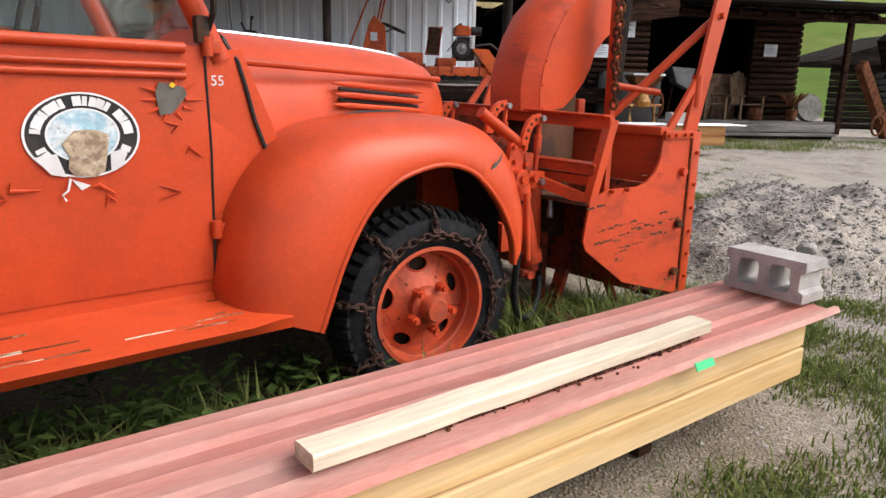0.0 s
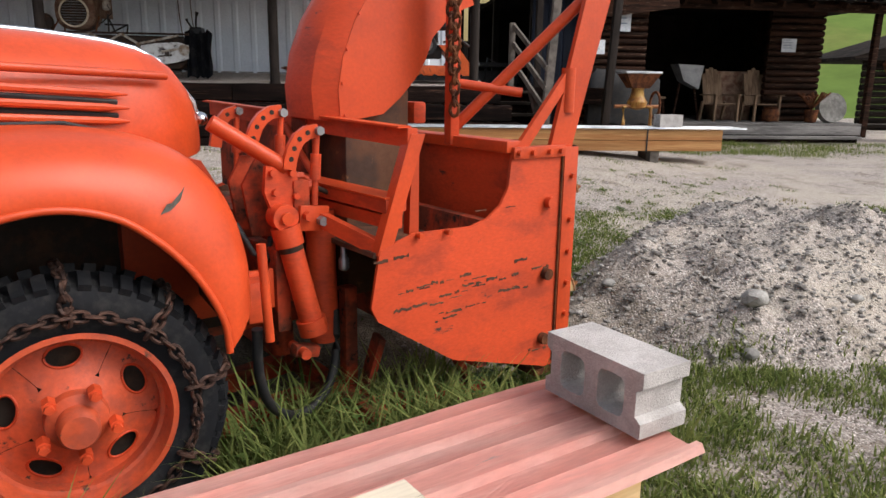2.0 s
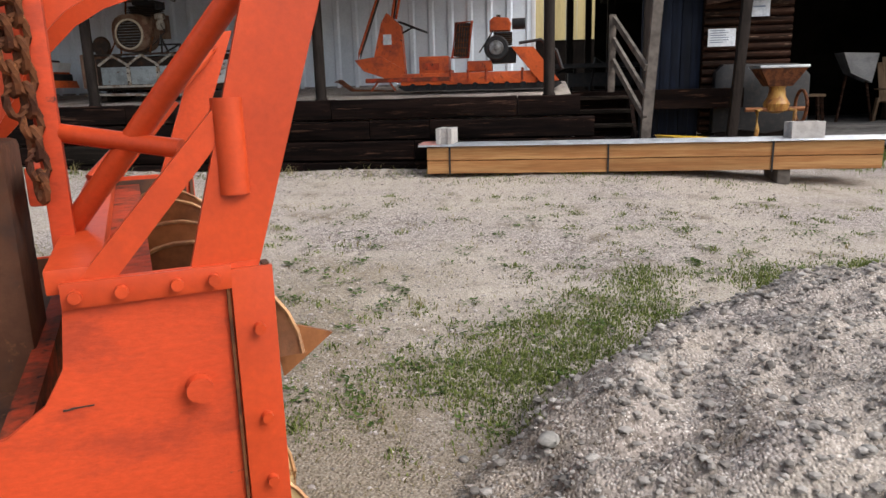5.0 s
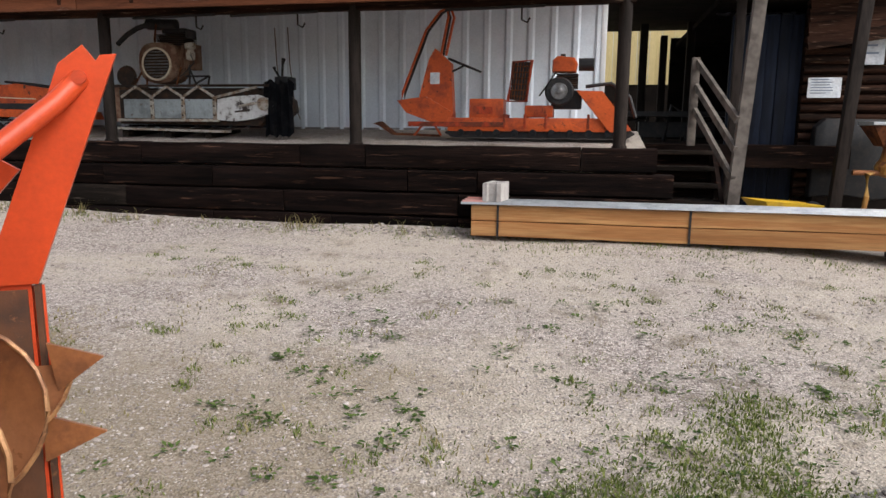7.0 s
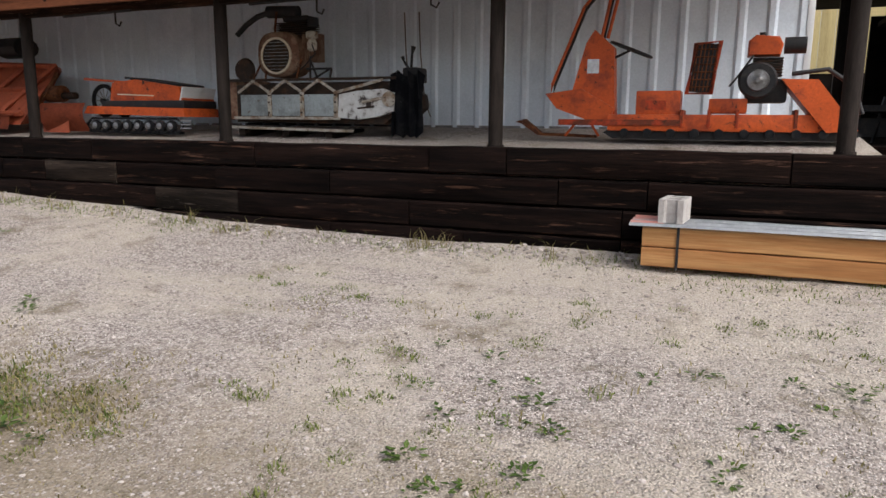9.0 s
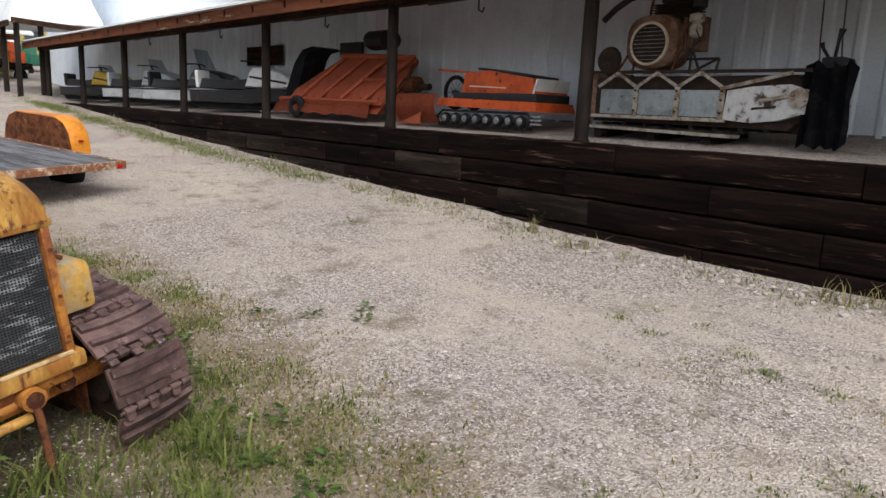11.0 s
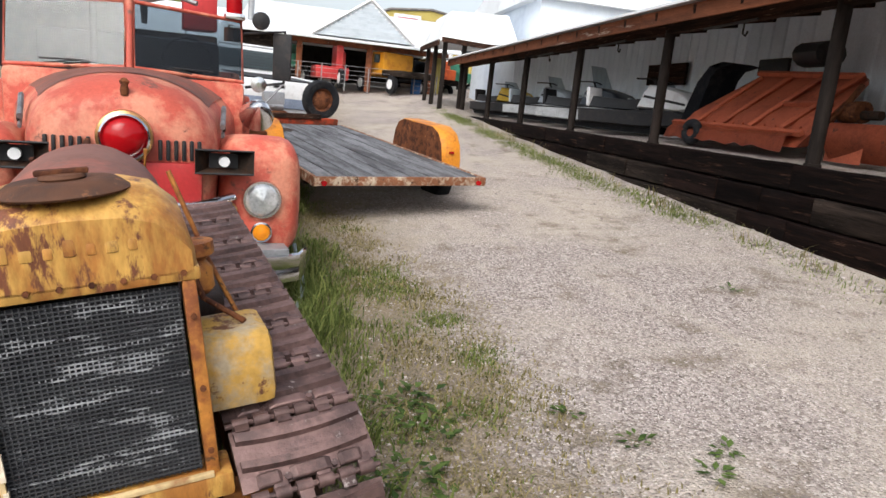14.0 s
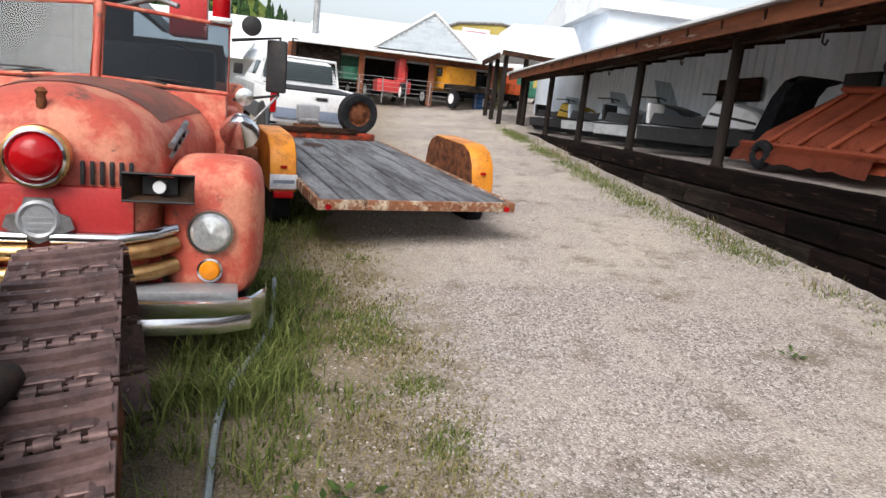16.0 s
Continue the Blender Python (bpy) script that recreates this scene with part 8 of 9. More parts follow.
for side in (-1, 1):
    rings = []
    for x, y0, y1, z0, z1 in ((-0.10, 0.62, 0.98, 0.42, 0.98), (-0.13, 0.58, 1.03, 0.36, 1.05), (-0.22, 0.55, 1.07, 0.34, 1.10), (-0.45, 0.55, 1.10, 0.34, 1.12), (-0.75, 0.56, 1.10, 0.6, 1.10), (-1.1, 0.58, 1.10, 0.75, 1.05), (-1.4, 0.6, 1.10, 0.6, 0.9), (-1.6, 0.6, 1.08, 0.4, 0.62)):
        cy, cz = (y0 + y1) / 2, (z0 + z1) / 2
        rings.append([Vector((x, side * cy + p.y, cz + p.z)) for p in ring_of((y1 - y0) / 2, (z1 - z0) / 2, 24, I4, 0, 4.0)])
    part("fender", loft(bm_new(), rings), "fire_red", fe)
    hl = part("headlamp", lathe(bm_new(), [(0.05, -0.1), (0.11, -0.08), (0.128, 0.0), (0.12, 0.02), (0.105, 0.02)], at(-0.08, side * 0.80, 0.73, 0, 90, 0), 28), "chrome", fe)
    part("lens", lathe(bm_new(), [(0.108, 0.015), (0.09, 0.035), (0.001, 0.05)], at(-0.08, side * 0.80, 0.73, 0, 90, 0), 24), "clearlens", hl)
    al = part("indicator", lathe(bm_new(), [(0.03, -0.05), (0.066, -0.03), (0.068, 0.01), (0.058, 0.012)], at(-0.08, side * 0.80, 0.515, 0, 90, 0), 24), "chrome", fe)
    part("lens", lathe(bm_new(), [(0.058, 0.008), (0.045, 0.035), (0.001, 0.045)], at(-0.08, side * 0.80, 0.515, 0, 90, 0), 20), "amber", al)
    # horn speaker
    hn = part("siren_horn", loft(bm_new(), [[(0.10, side * (0.55 + s * 0.17), 0.98 + t * 0.07) for s, t in ((-1, -1), (1, -1), (1, 1), (-1, 1))], [(0.0, side * (0.55 + s * 0.10), 0.98 + t * 0.05) for s, t in ((-1, -1), (1, -1), (1, 1), (-1, 1))], [(-0.12, side * (0.55 + s * 0.05), 0.98 + t * 0.04) for s, t in ((-1, -1), (1, -1), (1, 1), (-1, 1))]], True, False), "grease", fe, "dark grey rectangular siren horn")
    part("horn_throat", box(bm_new(), 0.01, 0.17, 0.09, at(0.0, side * 0.55, 0.98)), "black", hn)
    part("horn_centre", cyl(bm_new(), 0.032, 0.05, at(0.04, side * 0.55, 0.98, 0, 90, 0), 16), "white", hn)
    part("horn_rim", tube(bm_new(), [(0.10, side * (0.55 + s * 0.17), 0.98 + t * 0.07) for s, t in ((-1, -1), (1, -1), (1, 1), (-1, 1))], 0.007, 6, True), "black", hn)
    wm = lathe(bm_new(), [(0.10, -0.12), (0.30, -0.13), (0.47, -0.10), (0.49, 0.0), (0.47, 0.10), (0.30, 0.13), (0.10, 0.12)], at(-0.85, side * 0.90, 0.49, 90, 0, 0), 36)
    part("wheel", wm, "rubber", fe)
bp = bm_new()
pts = [(-0.30, 1.12), (-0.10, 1.10), (0.08, 1.02), (0.17, 0.85), (0.20, 0.4), (0.20, 0.0), (0.20, -0.4), (0.17, -0.85), (0.08, -1.02), (-0.10, -1.10), (-0.30, -1.12)]
loft(bp, [[(x + dx, y, 0.32 + dz) for dx, dz in ((-0.02, -0.09), (0.015, -0.085), (0.02, -0.03), (0.006, 0.0), (0.02, 0.03), (0.015, 0.085), (-0.02, 0.09))] for x, y in pts])
part("bumper", bp, "chrome", fe, "dull chrome wraparound bumper")
part("bumper_apron", box(bm_new(), 0.2, 1.9, 0.05, at(0.02, 0, 0.42), 0.01), "silver", fe)
for side in (-1, 1):
    lo = part("louvre_bar", tube(bm_new(), [(-0.35, side * 0.575, 1.16), (-0.8, side * 0.625, 1.27)], 0.018, 8), "steel", fe)
    for k in range(3):
        part("trim_hole", box(bm_new(), 0.085, 0.02, 0.05, at(-0.44 - 0.13 * k, side * (0.592 + 0.013 * k), 1.155 + 0.031 * k, 0, 13, 0), 0.012), "black", fe)
    part("louvre_bar", tube(bm_new(), [(-0.33, side * 0.575, 1.10), (-0.85, side * 0.63, 1.22)], 0.012, 8), "steel", fe)
# windshield and open cab
for side in (-1, 1):
    P = [(-1.52, side * 0.03, 1.50), (-1.72, side * 0.86, 1.46), (-1.90, side * 0.86, 1.96), (-1.70, side * 0.03, 2.0)]
    u, v = Vector(P[1]) - Vector(P[0]), Vector(P[3]) - Vector(P[0])
    nrm, mid_p = u.cross(v).normalized(), Vector(P[0]) + (u + v) / 2
    b = box(bm_new(), 1, 1, 0.008, Matrix(((u.x, v.x, nrm.x, mid_p.x), (u.y, v.y, nrm.y, mid_p.y), (u.z, v.z, nrm.z, mid_p.z), (0, 0, 0, 1))))
    part("windscreen", b, "smoke_glass", fe).visible_shadow = False
    part("screen_frame", tube(bm_new(), P, 0.018, 8, True), "fire_red", fe)
    rod("wiper", [(-1.55, side * 0.45, 1.49), (-1.60, side * 0.2, 1.53), (-1.62, side * 0.62, 1.52)], 0.006, "black", fe)
rod("screen_post", [(-1.50, 0, 1.49), (-1.69, 0, 2.01)], 0.026, "fire_red", fe)
part("cowl", box(bm_new(), 0.3, 1.72, 0.9, at(-1.72, 0, 1.0), 0.05), "fire_red", fe)
part("cab_side", box(bm_new(), 1.1, 1.9, 0.8, at(-2.4, 0, 0.95), 0.05), "fire_red", fe)
part("seat", box(bm_new(), 0.4, 1.5, 0.7, at(-2.75, 0, 1.45), 0.06), "seat_black", fe)
part("pump_body", box(bm_new(), 3.6, 2.0, 1.0, at(-4.9, 0, 1.05), 0.05), "fire_red", fe)
part("equipment_cover", slab(bm_new(), [(-3.5, 1.4), (-3.5, 2.55), (-3.0, 2.62), (-2.86, 2.5), (-2.84, 1.4)], 0.55, 0.03), "canvas", fe, "black covered equipment behind the cab").location = (0, -0.55, 0)
part("hose_bed", box(bm_new(), 3.0, 1.6, 0.4, at(-4.9, 0, 1.7), 0.03), "grease", fe)
sw = [(-2.15, 0.45 + 0.2 * math.cos(a), 1.62 + 0.18 * math.sin(a)) for a in [2 * math.pi * i / 20 for i in range(20)]]
rod("steering_wheel", sw, 0.014, "black", fe, closed=True)
bc = part("beacon", lathe(bm_new(), [(0.06, 0), (0.065, 0.02), (0.065, 0.15), (0.03, 0.17)], at(-1.86, 0.80, 2.0), 20), "redlens", fe, "red warning beacon")
part("beacon_base", box(bm_new(), 0.18, 0.16, 0.05, at(-1.86, 0.80, 1.985), 0.01), "chrome", bc)
part("equipment_box", box(bm_new(), 0.3, 0.28, 0.36, at(-2.3, 0.55, 2.05), 0.02), "fire_red2", fe)
lad = bm_new()
box(lad, 3.4, 0.07, 0.1, at(-4.0, -0.35, 2.15))
box(lad, 3.4, 0.07, 0.1, at(-4.0, 0.10, 2.15))
part("overhead_rack", lad, "navy", fe)
rod("rack_post", [(-2.5, -0.3, 1.3), (-2.5, -0.3, 2.15)], 0.03, "black", fe)
rod("rack_pipe", [(-2.4, 0.0, 2.05), (-1.9, 0.35, 2.1), (-1.8, 0.5, 2.05)], 0.02, "steel", fe)
mrr = part("mirror", box(bm_new(), 0.05, 0.16, 0.40, at(-1.95, 1.22, 1.70, 0, 0, -20), 0.02), "black", fe, "tall black wing mirror")
rod("mirror_arm", [(-1.85, 0.88, 1.86), (-1.95, 1.24, 1.92), (-1.95, 1.24, 1.48), (-1.85, 0.90, 1.42)], 0.013, "black", mrr)
rod("mirror_arm", [(-1.85, 0.95, 1.15), (-1.95, 1.24, 1.48)], 0.01, "steel", mrr)
part("round_mirror", lathe(bm_new(), [(0.02, 0), (0.075, 0.01), (0.07, 0.05), (0.02, 0.06)], at(-1.88, 1.02, 1.98, 0, 90, 0), 20), "black", fe)
part("bell", lathe(bm_new(), [(0.14, 0), (0.12, 0.04), (0.09, 0.12), (0.05, 0.17), (0.02, 0.19)], at(-1.5, 0.95, 1.20, 0, 60, 0), 22), "chrome", fe)
part("spot_lamp", lathe(bm_new(), [(0.02, -0.07), (0.06, -0.02), (0.065, 0.015), (0.02, 0.02)], at(-1.65, 0.98, 1.45, 0, 90, 0), 20), "chrome", fe)
part("step_box", box(bm_new(), 0.25, 0.16, 0.22, at(-2.0, 1.02, 0.95), 0.02), "rust", fe)

# ---- flat car trailer ----
TRL = at(-7.6, -3.87, 0.30, 0, 0, 197) @ at(0, 0, 0, -2.5, -2.9, 0)
tl = thing("car_trailer", TRL, "flat trailer with grey plank deck and orange fenders", "trailer")
for i in range(9):
    w = 1.90 / 9
    o = part("deck_plank", plank(4.75, w - 0.024, 0.04, i), "deckwood", tl)
    o.location = (2.42, -0.95 + w * (i + 0.5), 0.565)
stain = bm_new()
st_r = random.Random(14)
prism(stain, [(0.30 * math.cos(a) * st_r.uniform(0.6, 1.1), 0.16 * math.sin(a) * st_r.uniform(0.6, 1.2)) for a in [2 * math.pi * i / 22 for i in range(22)]], 0.003, at(3.9, 0.28, 0.588, 90, 0, 0))
part("oil_stain", stain, "grease", tl, "dark oil stain soaked into the planks")
part("rear_rail", box(bm_new(), 0.05, 1.98, 0.09, at(0.02, 0, 0.545), 0.006), "peel", tl, "rust-streaked rear rail")
for y in (-0.97, 0.97):
    part("side_rail", box(bm_new(), 4.8, 0.04, 0.10, at(2.42, y, 0.54), 0.005), "peel", tl)
    part("tail_lamp", cyl(bm_new(), 0.028, 0.03, at(-0.015, y * 0.92, 0.53, 0, 90, 0), 16), "redlens", tl)
for i in range(5):
    part("cross_beam", box(bm_new(), 0.06, 1.9, 0.10, at(0.5 + i * 1.0, 0, 0.48)), "grease", tl)
part("front_stop", box(bm_new(), 0.12, 1.7, 0.10, at(4.75, 0, 0.64), 0.01), "orange_rust", tl)
part("front_stop", box(bm_new(), 0.08, 1.3, 0.08, at(4.7, 0.1, 0.72), 0.01), "oldwood", tl)
for side in (-1, 1):
    prof = [(0.0, 0.44), (0.0, 0.62), (0.05, 0.80), (0.15, 0.92), (0.32, 0.98), (1.22, 0.98), (1.40, 0.92), (1.5, 0.80), (1.55, 0.62), (1.55, 0.44)]
    yc = side * 1.12
    part("fender", loft(bm_new(), [[(x + 1.1, yc - 0.13, z), (x + 1.1, yc - 0.12, z + 0.012), (x + 1.1, yc + 0.12, z + 0.012), (x + 1.1, yc + 0.13, z)] for x, z in prof], False, False), "orange_fender", tl, "rounded orange fender")
    for yy in (yc - 0.13, yc + 0.13):
        part("fender_side", prism(bm_new(), [(x + 1.1, z) for x, z in prof], 0.006, at(0, yy, 0)), "orange_fender" if side * yy > abs(yc) else "rust", tl)
    part("side_lamp", box(bm_new(), 0.01, 0.07, 0.03, at(1.093, yc, 0.70), 0.004), "redlens", tl)
    for x in (1.48, 2.26):
        part("wheel", lathe(bm_new(), [(0.08, -0.1), (0.2, -0.1), (0.31, -0.09), (0.335, 0.0), (0.31, 0.09), (0.2, 0.1), (0.08, 0.1)], at(x, yc, 0.335, 90, 0, 0), 28), "rubber", tl)
pl = part("number_plate", box(bm_new(), 0.006, 0.28, 0.15, at(1.08, 1.12, 0.55), 0.004), "paper", tl)
part("plate_bar", box(bm_new(), 0.004, 0.22, 0.035, at(1.075, 1.12, 0.55)), "paper_grey", pl)
part("lamp_box", box(bm_new(), 0.05, 0.2, 0.07, at(1.07, 1.12, 0.42), 0.01), "redlens", tl)
for y in (-0.3, 0.3):
    rod("tongue", [(4.7, y * 1.6, 0.5), (6.1, 0, 0.5)], 0.05, "orange_rust", tl, seg=4)
win = thing("winch", TRL @ at(5.05, 0.15, 0.66), "grey boat winch and bracket at the trailer front", "winch")
part("winch_drum", cyl(bm_new(), 0.09, 0.3, at(0, 0, 0.16, 90, 0, 0), 16), "steel", win)
part("winch_frame", box(bm_new(), 0.3, 0.4, 0.08, at(0, 0, 0.06), 0.01), "rust", win)
part("winch_motor", box(bm_new(), 0.2, 0.34, 0.2, at(0.02, 0, 0.30), 0.02), "silver", win)
sprw = thing("spare_wheel", TRL @ at(4.95, -0.62, 0.98, 0, 0, 8), "upright spare wheel with worn tyre at the trailer front", "wheel")
part("tyre", lathe(bm_new(), [(0.19, -0.08), (0.24, -0.1), (0.30, -0.095), (0.325, -0.04), (0.325, 0.04), (0.30, 0.095), (0.24, 0.1), (0.19, 0.08)], at(0, 0, 0, 0, 90, 0), 32), "rubber", sprw)
part("rim", lathe(bm_new(), [(0.05, -0.06), (0.12, -0.05), (0.16, -0.02), (0.195, -0.05), (0.195, 0.05), (0.05, 0.02)], at(0, 0, 0, 0, 90, 0), 28), "rust", sprw)
part("support", box(bm_new(), 0.06, 0.1, 0.5, at(0, 0, -0.30)), "rust", sprw)

# ---- white and grey pickup ----
PK = at(-14.95, -5.58, 0.56, 0, 0, 199) @ at(0, 0, 0, 0, -3.0, 0)
pk = thing("pickup_truck", PK, "white and grey crew pickup seen from behind", "pickup")
part("bed", box(bm_new(), 2.1, 1.92, 0.62, at(1.05, 0, 0.95), 0.06), "white", pk)
part("tailgate", box(bm_new(), 0.06, 1.72, 0.34, at(-0.02, 0, 1.09), 0.03), "white", pk, "white tailgate")
part("tailgate_handle", box(bm_new(), 0.02, 0.2, 0.05, at(-0.055, 0, 1.15), 0.01), "black", pk)
part("lower_panel", box(bm_new(), 0.05, 1.80, 0.20, at(-0.025, 0, 0.83), 0.02), "paper_grey", pk, "grey lower tailgate band")
for side in (-1, 1):
    part("side_cladding", box(bm_new(), 5.2, 0.05, 0.34, at(2.6, side * 0.955, 0.72), 0.03), "navy", pk)
    for x in (0.75, 4.2):
        part("wheel_arch", cyl(bm_new(), 0.46, 0.06, at(x, side * 0.965, 0.50, 90, 0, 0), 28), "black", pk)
    part("side_window", box(bm_new(), 0.85, 0.02, 0.32, at(2.95, side * 0.835, 1.55, side * 20, 0, 0), 0.01), "dark_glass", pk)
part("handle_recess", box(bm_new(), 0.02, 0.26, 0.08, at(-0.045, 0, 1.15), 0.02), "silver", pk)
part("bed_floor_gap", box(bm_new(), 1.9, 1.6, 0.04, at(1.05, 0, 1.27)), "black", pk)
part("rear_bumper", box(bm_new(), 0.2, 1.9, 0.2, at(-0.12, 0, 0.52), 0.03), "navy", pk)
for side in (-1, 1):
    part("tail_light", box(bm_new(), 0.05, 0.12, 0.40, at(-0.03, side * 0.91, 1.02), 0.02), "redlens", pk)
    part("bed_rail", box(bm_new(), 2.1, 0.07, 0.05, at(1.05, side * 0.92, 1.28), 0.015), "white", pk)
    for x in (0.75, 4.2):
        part("wheel", lathe(bm_new(), [(0.1, -0.12), (0.25, -0.13), (0.37, -0.11), (0.39, 0), (0.37, 0.11), (0.25, 0.13), (0.1, 0.12)], at(x, side * 0.85, 0.39, 90, 0, 0), 28), "rubber", pk)
    part("mirror", box(bm_new(), 0.1, 0.2, 0.24, at(3.5, side * 1.12, 1.45), 0.03), "black", pk)
cabk = bm_new()
loft(cabk, [[(2.15, -0.93, 1.2), (3.9, -0.93, 1.2), (3.9, 0.93, 1.2), (2.15, 0.93, 1.2)], [(2.2, -0.90, 1.35), (3.8, -0.9, 1.35), (3.8, 0.9, 1.35), (2.2, 0.9, 1.35)], [(2.4, -0.74, 1.78), (3.3, -0.74, 1.78), (3.3, 0.74, 1.78), (2.4, 0.74, 1.78)], [(2.5, -0.68, 1.83), (3.2, -0.68, 1.83), (3.2, 0.68, 1.83), (2.5, 0.68, 1.83)]])
part("cab", cabk, "white", pk)
part("cab_lower", box(bm_new(), 3.3, 1.9, 0.6, at(3.75, 0, 0.92), 0.06), "silver", pk)
part("rear_window", box(bm_new(), 0.02, 1.52, 0.42, at(2.27, 0, 1.56, 0, 25, 0), 0.01), "dark_glass", pk)
part("headache_rack", tube(bm_new(), [(2.05, -0.85, 1.3), (2.05, -0.75, 1.86), (2.05, 0.75, 1.86), (2.05, 0.85, 1.3)], 0.03, 8), "white", pk)
for i in range(7):
    rod("rack_bar", [(2.05, -0.8, 1.40 + i * 0.06), (2.05, 0.8, 1.40 + i * 0.06)], 0.005, "black", pk)
# hose on the ground
pts = []
for i in range(40):
    f = i / 39
    x, y = -5.9 + 3.2 * f, -4.97 + 0.16 * f + 0.05 * math.sin(f * 9.0)
    pts.append((x, y, ground_z(x, y) + 0.045 + (0.12 * (1 - f / 0.05) if f < 0.05 else 0)))
solo("garden_hose", tube(bm_new(), pts, 0.016, 8), "hose", I4, "thin grey hose lying in the grass", "hose")

# ---- buildings at the end of the yard ----
pv = thing("open_pavilion", at(-31, 0, 0), "open-fronted museum shed with white metal roof and blue gable", "building")
ZB = 1.95
for y in (-8.4, -5.5, -2.6, 0.0):
    part("post", box(bm_new(), 0.24, 0.24, 1.95, at(0, y, ZB + 0.95), 0.01), "fascia", pv)
part("eave_beam", box(bm_new(), 0.2, 8.6, 0.26, at(0, -3.5, 3.80), 0.01), "fascia", pv)
part("eave_edge", box(bm_new(), 0.1, 9.4, 0.06, at(-0.02 + 0.9, -3.5, 3.86)), "roof_white", pv)
part("roof", prism(bm_new(), [(0.95, 3.86), (0.95, 3.92), (-5.5, 5.75), (-11, 4.0), (-11, 3.9), (-5.5, 5.6)], 9.2, at(0, -3.4, 0)), "roof_white", pv)
b = bm_new()
loft(b, [[(0.95, -4.95, 4.0), (0.95, -2.75, 5.55), (0.95, -0.95, 4.0)], [(-5, -4.95, 4.0), (-5, -2.75, 5.55), (-5, -0.95, 4.0)]], True, True)
part("gable_roof", b, "roof_white", pv)
gb = thing("gable_front", at(-30.03, 0, 0), "pale blue clapboard gable", "gable", kind="structure")
for i in range(11):
    f0, f1 = i / 11, (i + 0.9) / 11
    yl, yr = -4.8 + (2.05) * f0, -1.1 - 1.65 * f0
    if yr - yl > 0.1:
        part("clapboard", box(bm_new(), 0.04, yr - yl, 0.118, at(0.0, (yl + yr) / 2, 4.05 + 1.36 * f0)), "blue_clap", gb)
for ya, yb in ((-5.05, -2.75), (-0.85, -2.75)):
    rod_b = tube(bm_new(), [(0.06, ya, 3.98), (0.06, yb, 5.56)], 0.06, 4)
    part("barge_board", rod_b, "white", gb)
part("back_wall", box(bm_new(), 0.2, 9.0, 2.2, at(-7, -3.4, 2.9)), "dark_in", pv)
part("side_wall", box(bm_new(), 6.0, 0.2, 2.0, at(-4, 0.6, 2.9)), "olive_wall", pv)
part("side_wall", box(bm_new(), 1.0, 0.2, 2.0, at(0.2, -8.2, 2.95)), "oldwood", pv)
part("end_panel", box(bm_new(), 0.12, 1.9, 0.9, at(0.3, -7.3, 3.45)), "timber_grey", pv)
lw = thing("left_wing", at(-36, -12.5, 0), "long white-roofed building to the side", "building")
part("roof", prism(bm_new(), [(3.0, 3.0), (3.0, 3.1), (-3, 5.4), (-8, 3.4), (-8, 3.2), (-3, 5.2)], 12.0, at(0, -1.5, 0)), "roof_white", lw)
part("roof", prism(bm_new(), [(4.5, 2.95), (4.5, 3.05), (2.0, 3.9), (2.0, 3.7)], 9.0, at(0, -2.4, 0)), "roof_white", lw)
part("wall", box(bm_new(), 0.2, 11.5, 2.4, at(1.8, -1.5, 2.2)), "white_sheet", lw)
pole = bm_new()
cyl(pole, 0.13, 5.2, at(0, 0, 2.6), 10)
solo("flue_pole", pole, "silver", at(-31.6, -7.55, 0.9), "tall pale metal flue pole beside the pavilion", "pole")
yb = thing("mustard_building", at(-46, 2.2, 0), "mustard yellow building with rounded roof and signs", "building")
part("wall", prism(bm_new(), [(-4.2, 1.0), (-4.2, 6.5), (-2.6, 7.2), (0, 7.45), (3, 7.0), (5.5, 6.2), (5.5, 1.0)], 0.3, at(0, 0, 0, 0, 0, 90)), "olive_wall", yb)
part("roof_edge", tube(bm_new(), [(0.2, -4.3, 6.5), (0.2, -2.6, 7.25), (0.2, 0, 7.5), (0.2, 3, 7.05), (0.2, 5.6, 6.25)], 0.09, 6), "greywood", yb)
part("sign_board", box(bm_new(), 0.06, 1.7, 0.75, at(0.25, -1.5, 6.65), 0.01), "paper", yb)
for i in range(2):
    part("sign_bar", box(bm_new(), 0.02, 1.3 - 0.3 * i, 0.12, at(0.29, -1.5, 6.78 - 0.26 * i)), "redlens", yb)
part("yellow_sign", box(bm_new(), 0.06, 1.1, 0.9, at(0.25, -1.6, 5.3), 0.01), "yellow", yb)
part("yellow_sign_bar", box(bm_new(), 0.02, 0.7, 0.1, at(0.29, -1.6, 5.3)), "paper_grey", yb)
part("pale_panel", box(bm_new(), 0.06, 2.2, 1.5, at(0.22, 0.5, 5.2), 0.01), "white", yb)
part("window", box(bm_new(), 0.06, 0.8, 1.2, at(0.24, 2.5, 5.3), 0.01), "dark_glass", yb)
hut = thing("end_canopy", at(-24.3, 0.4, 0), "raised white canopy roof on dark posts at the shed end", "building")
b = bm_new()
loft(b, [[(0.95, -1.35, 3.72), (0.95, 1.25, 3.85), (-3.0, 1.25, 3.85), (-3.0, -1.35, 3.72)], [(0.95, -1.35, 3.80), (0.95, 1.25, 3.95), (-3.0, 1.25, 3.95), (-3.0, -1.35, 3.8)], [(0.3, -0.95, 4.75), (0.3, 1.0, 4.85), (-2.6, 1.0, 4.85), (-2.6, -0.95, 4.75)]])
part("roof", b, "roof_white", hut)
part("fascia", box(bm_new(), 0.06, 2.5, 0.16, at(0.98, -0.05, 3.72, -2.5, 0, 0)), "oldwood", hut)
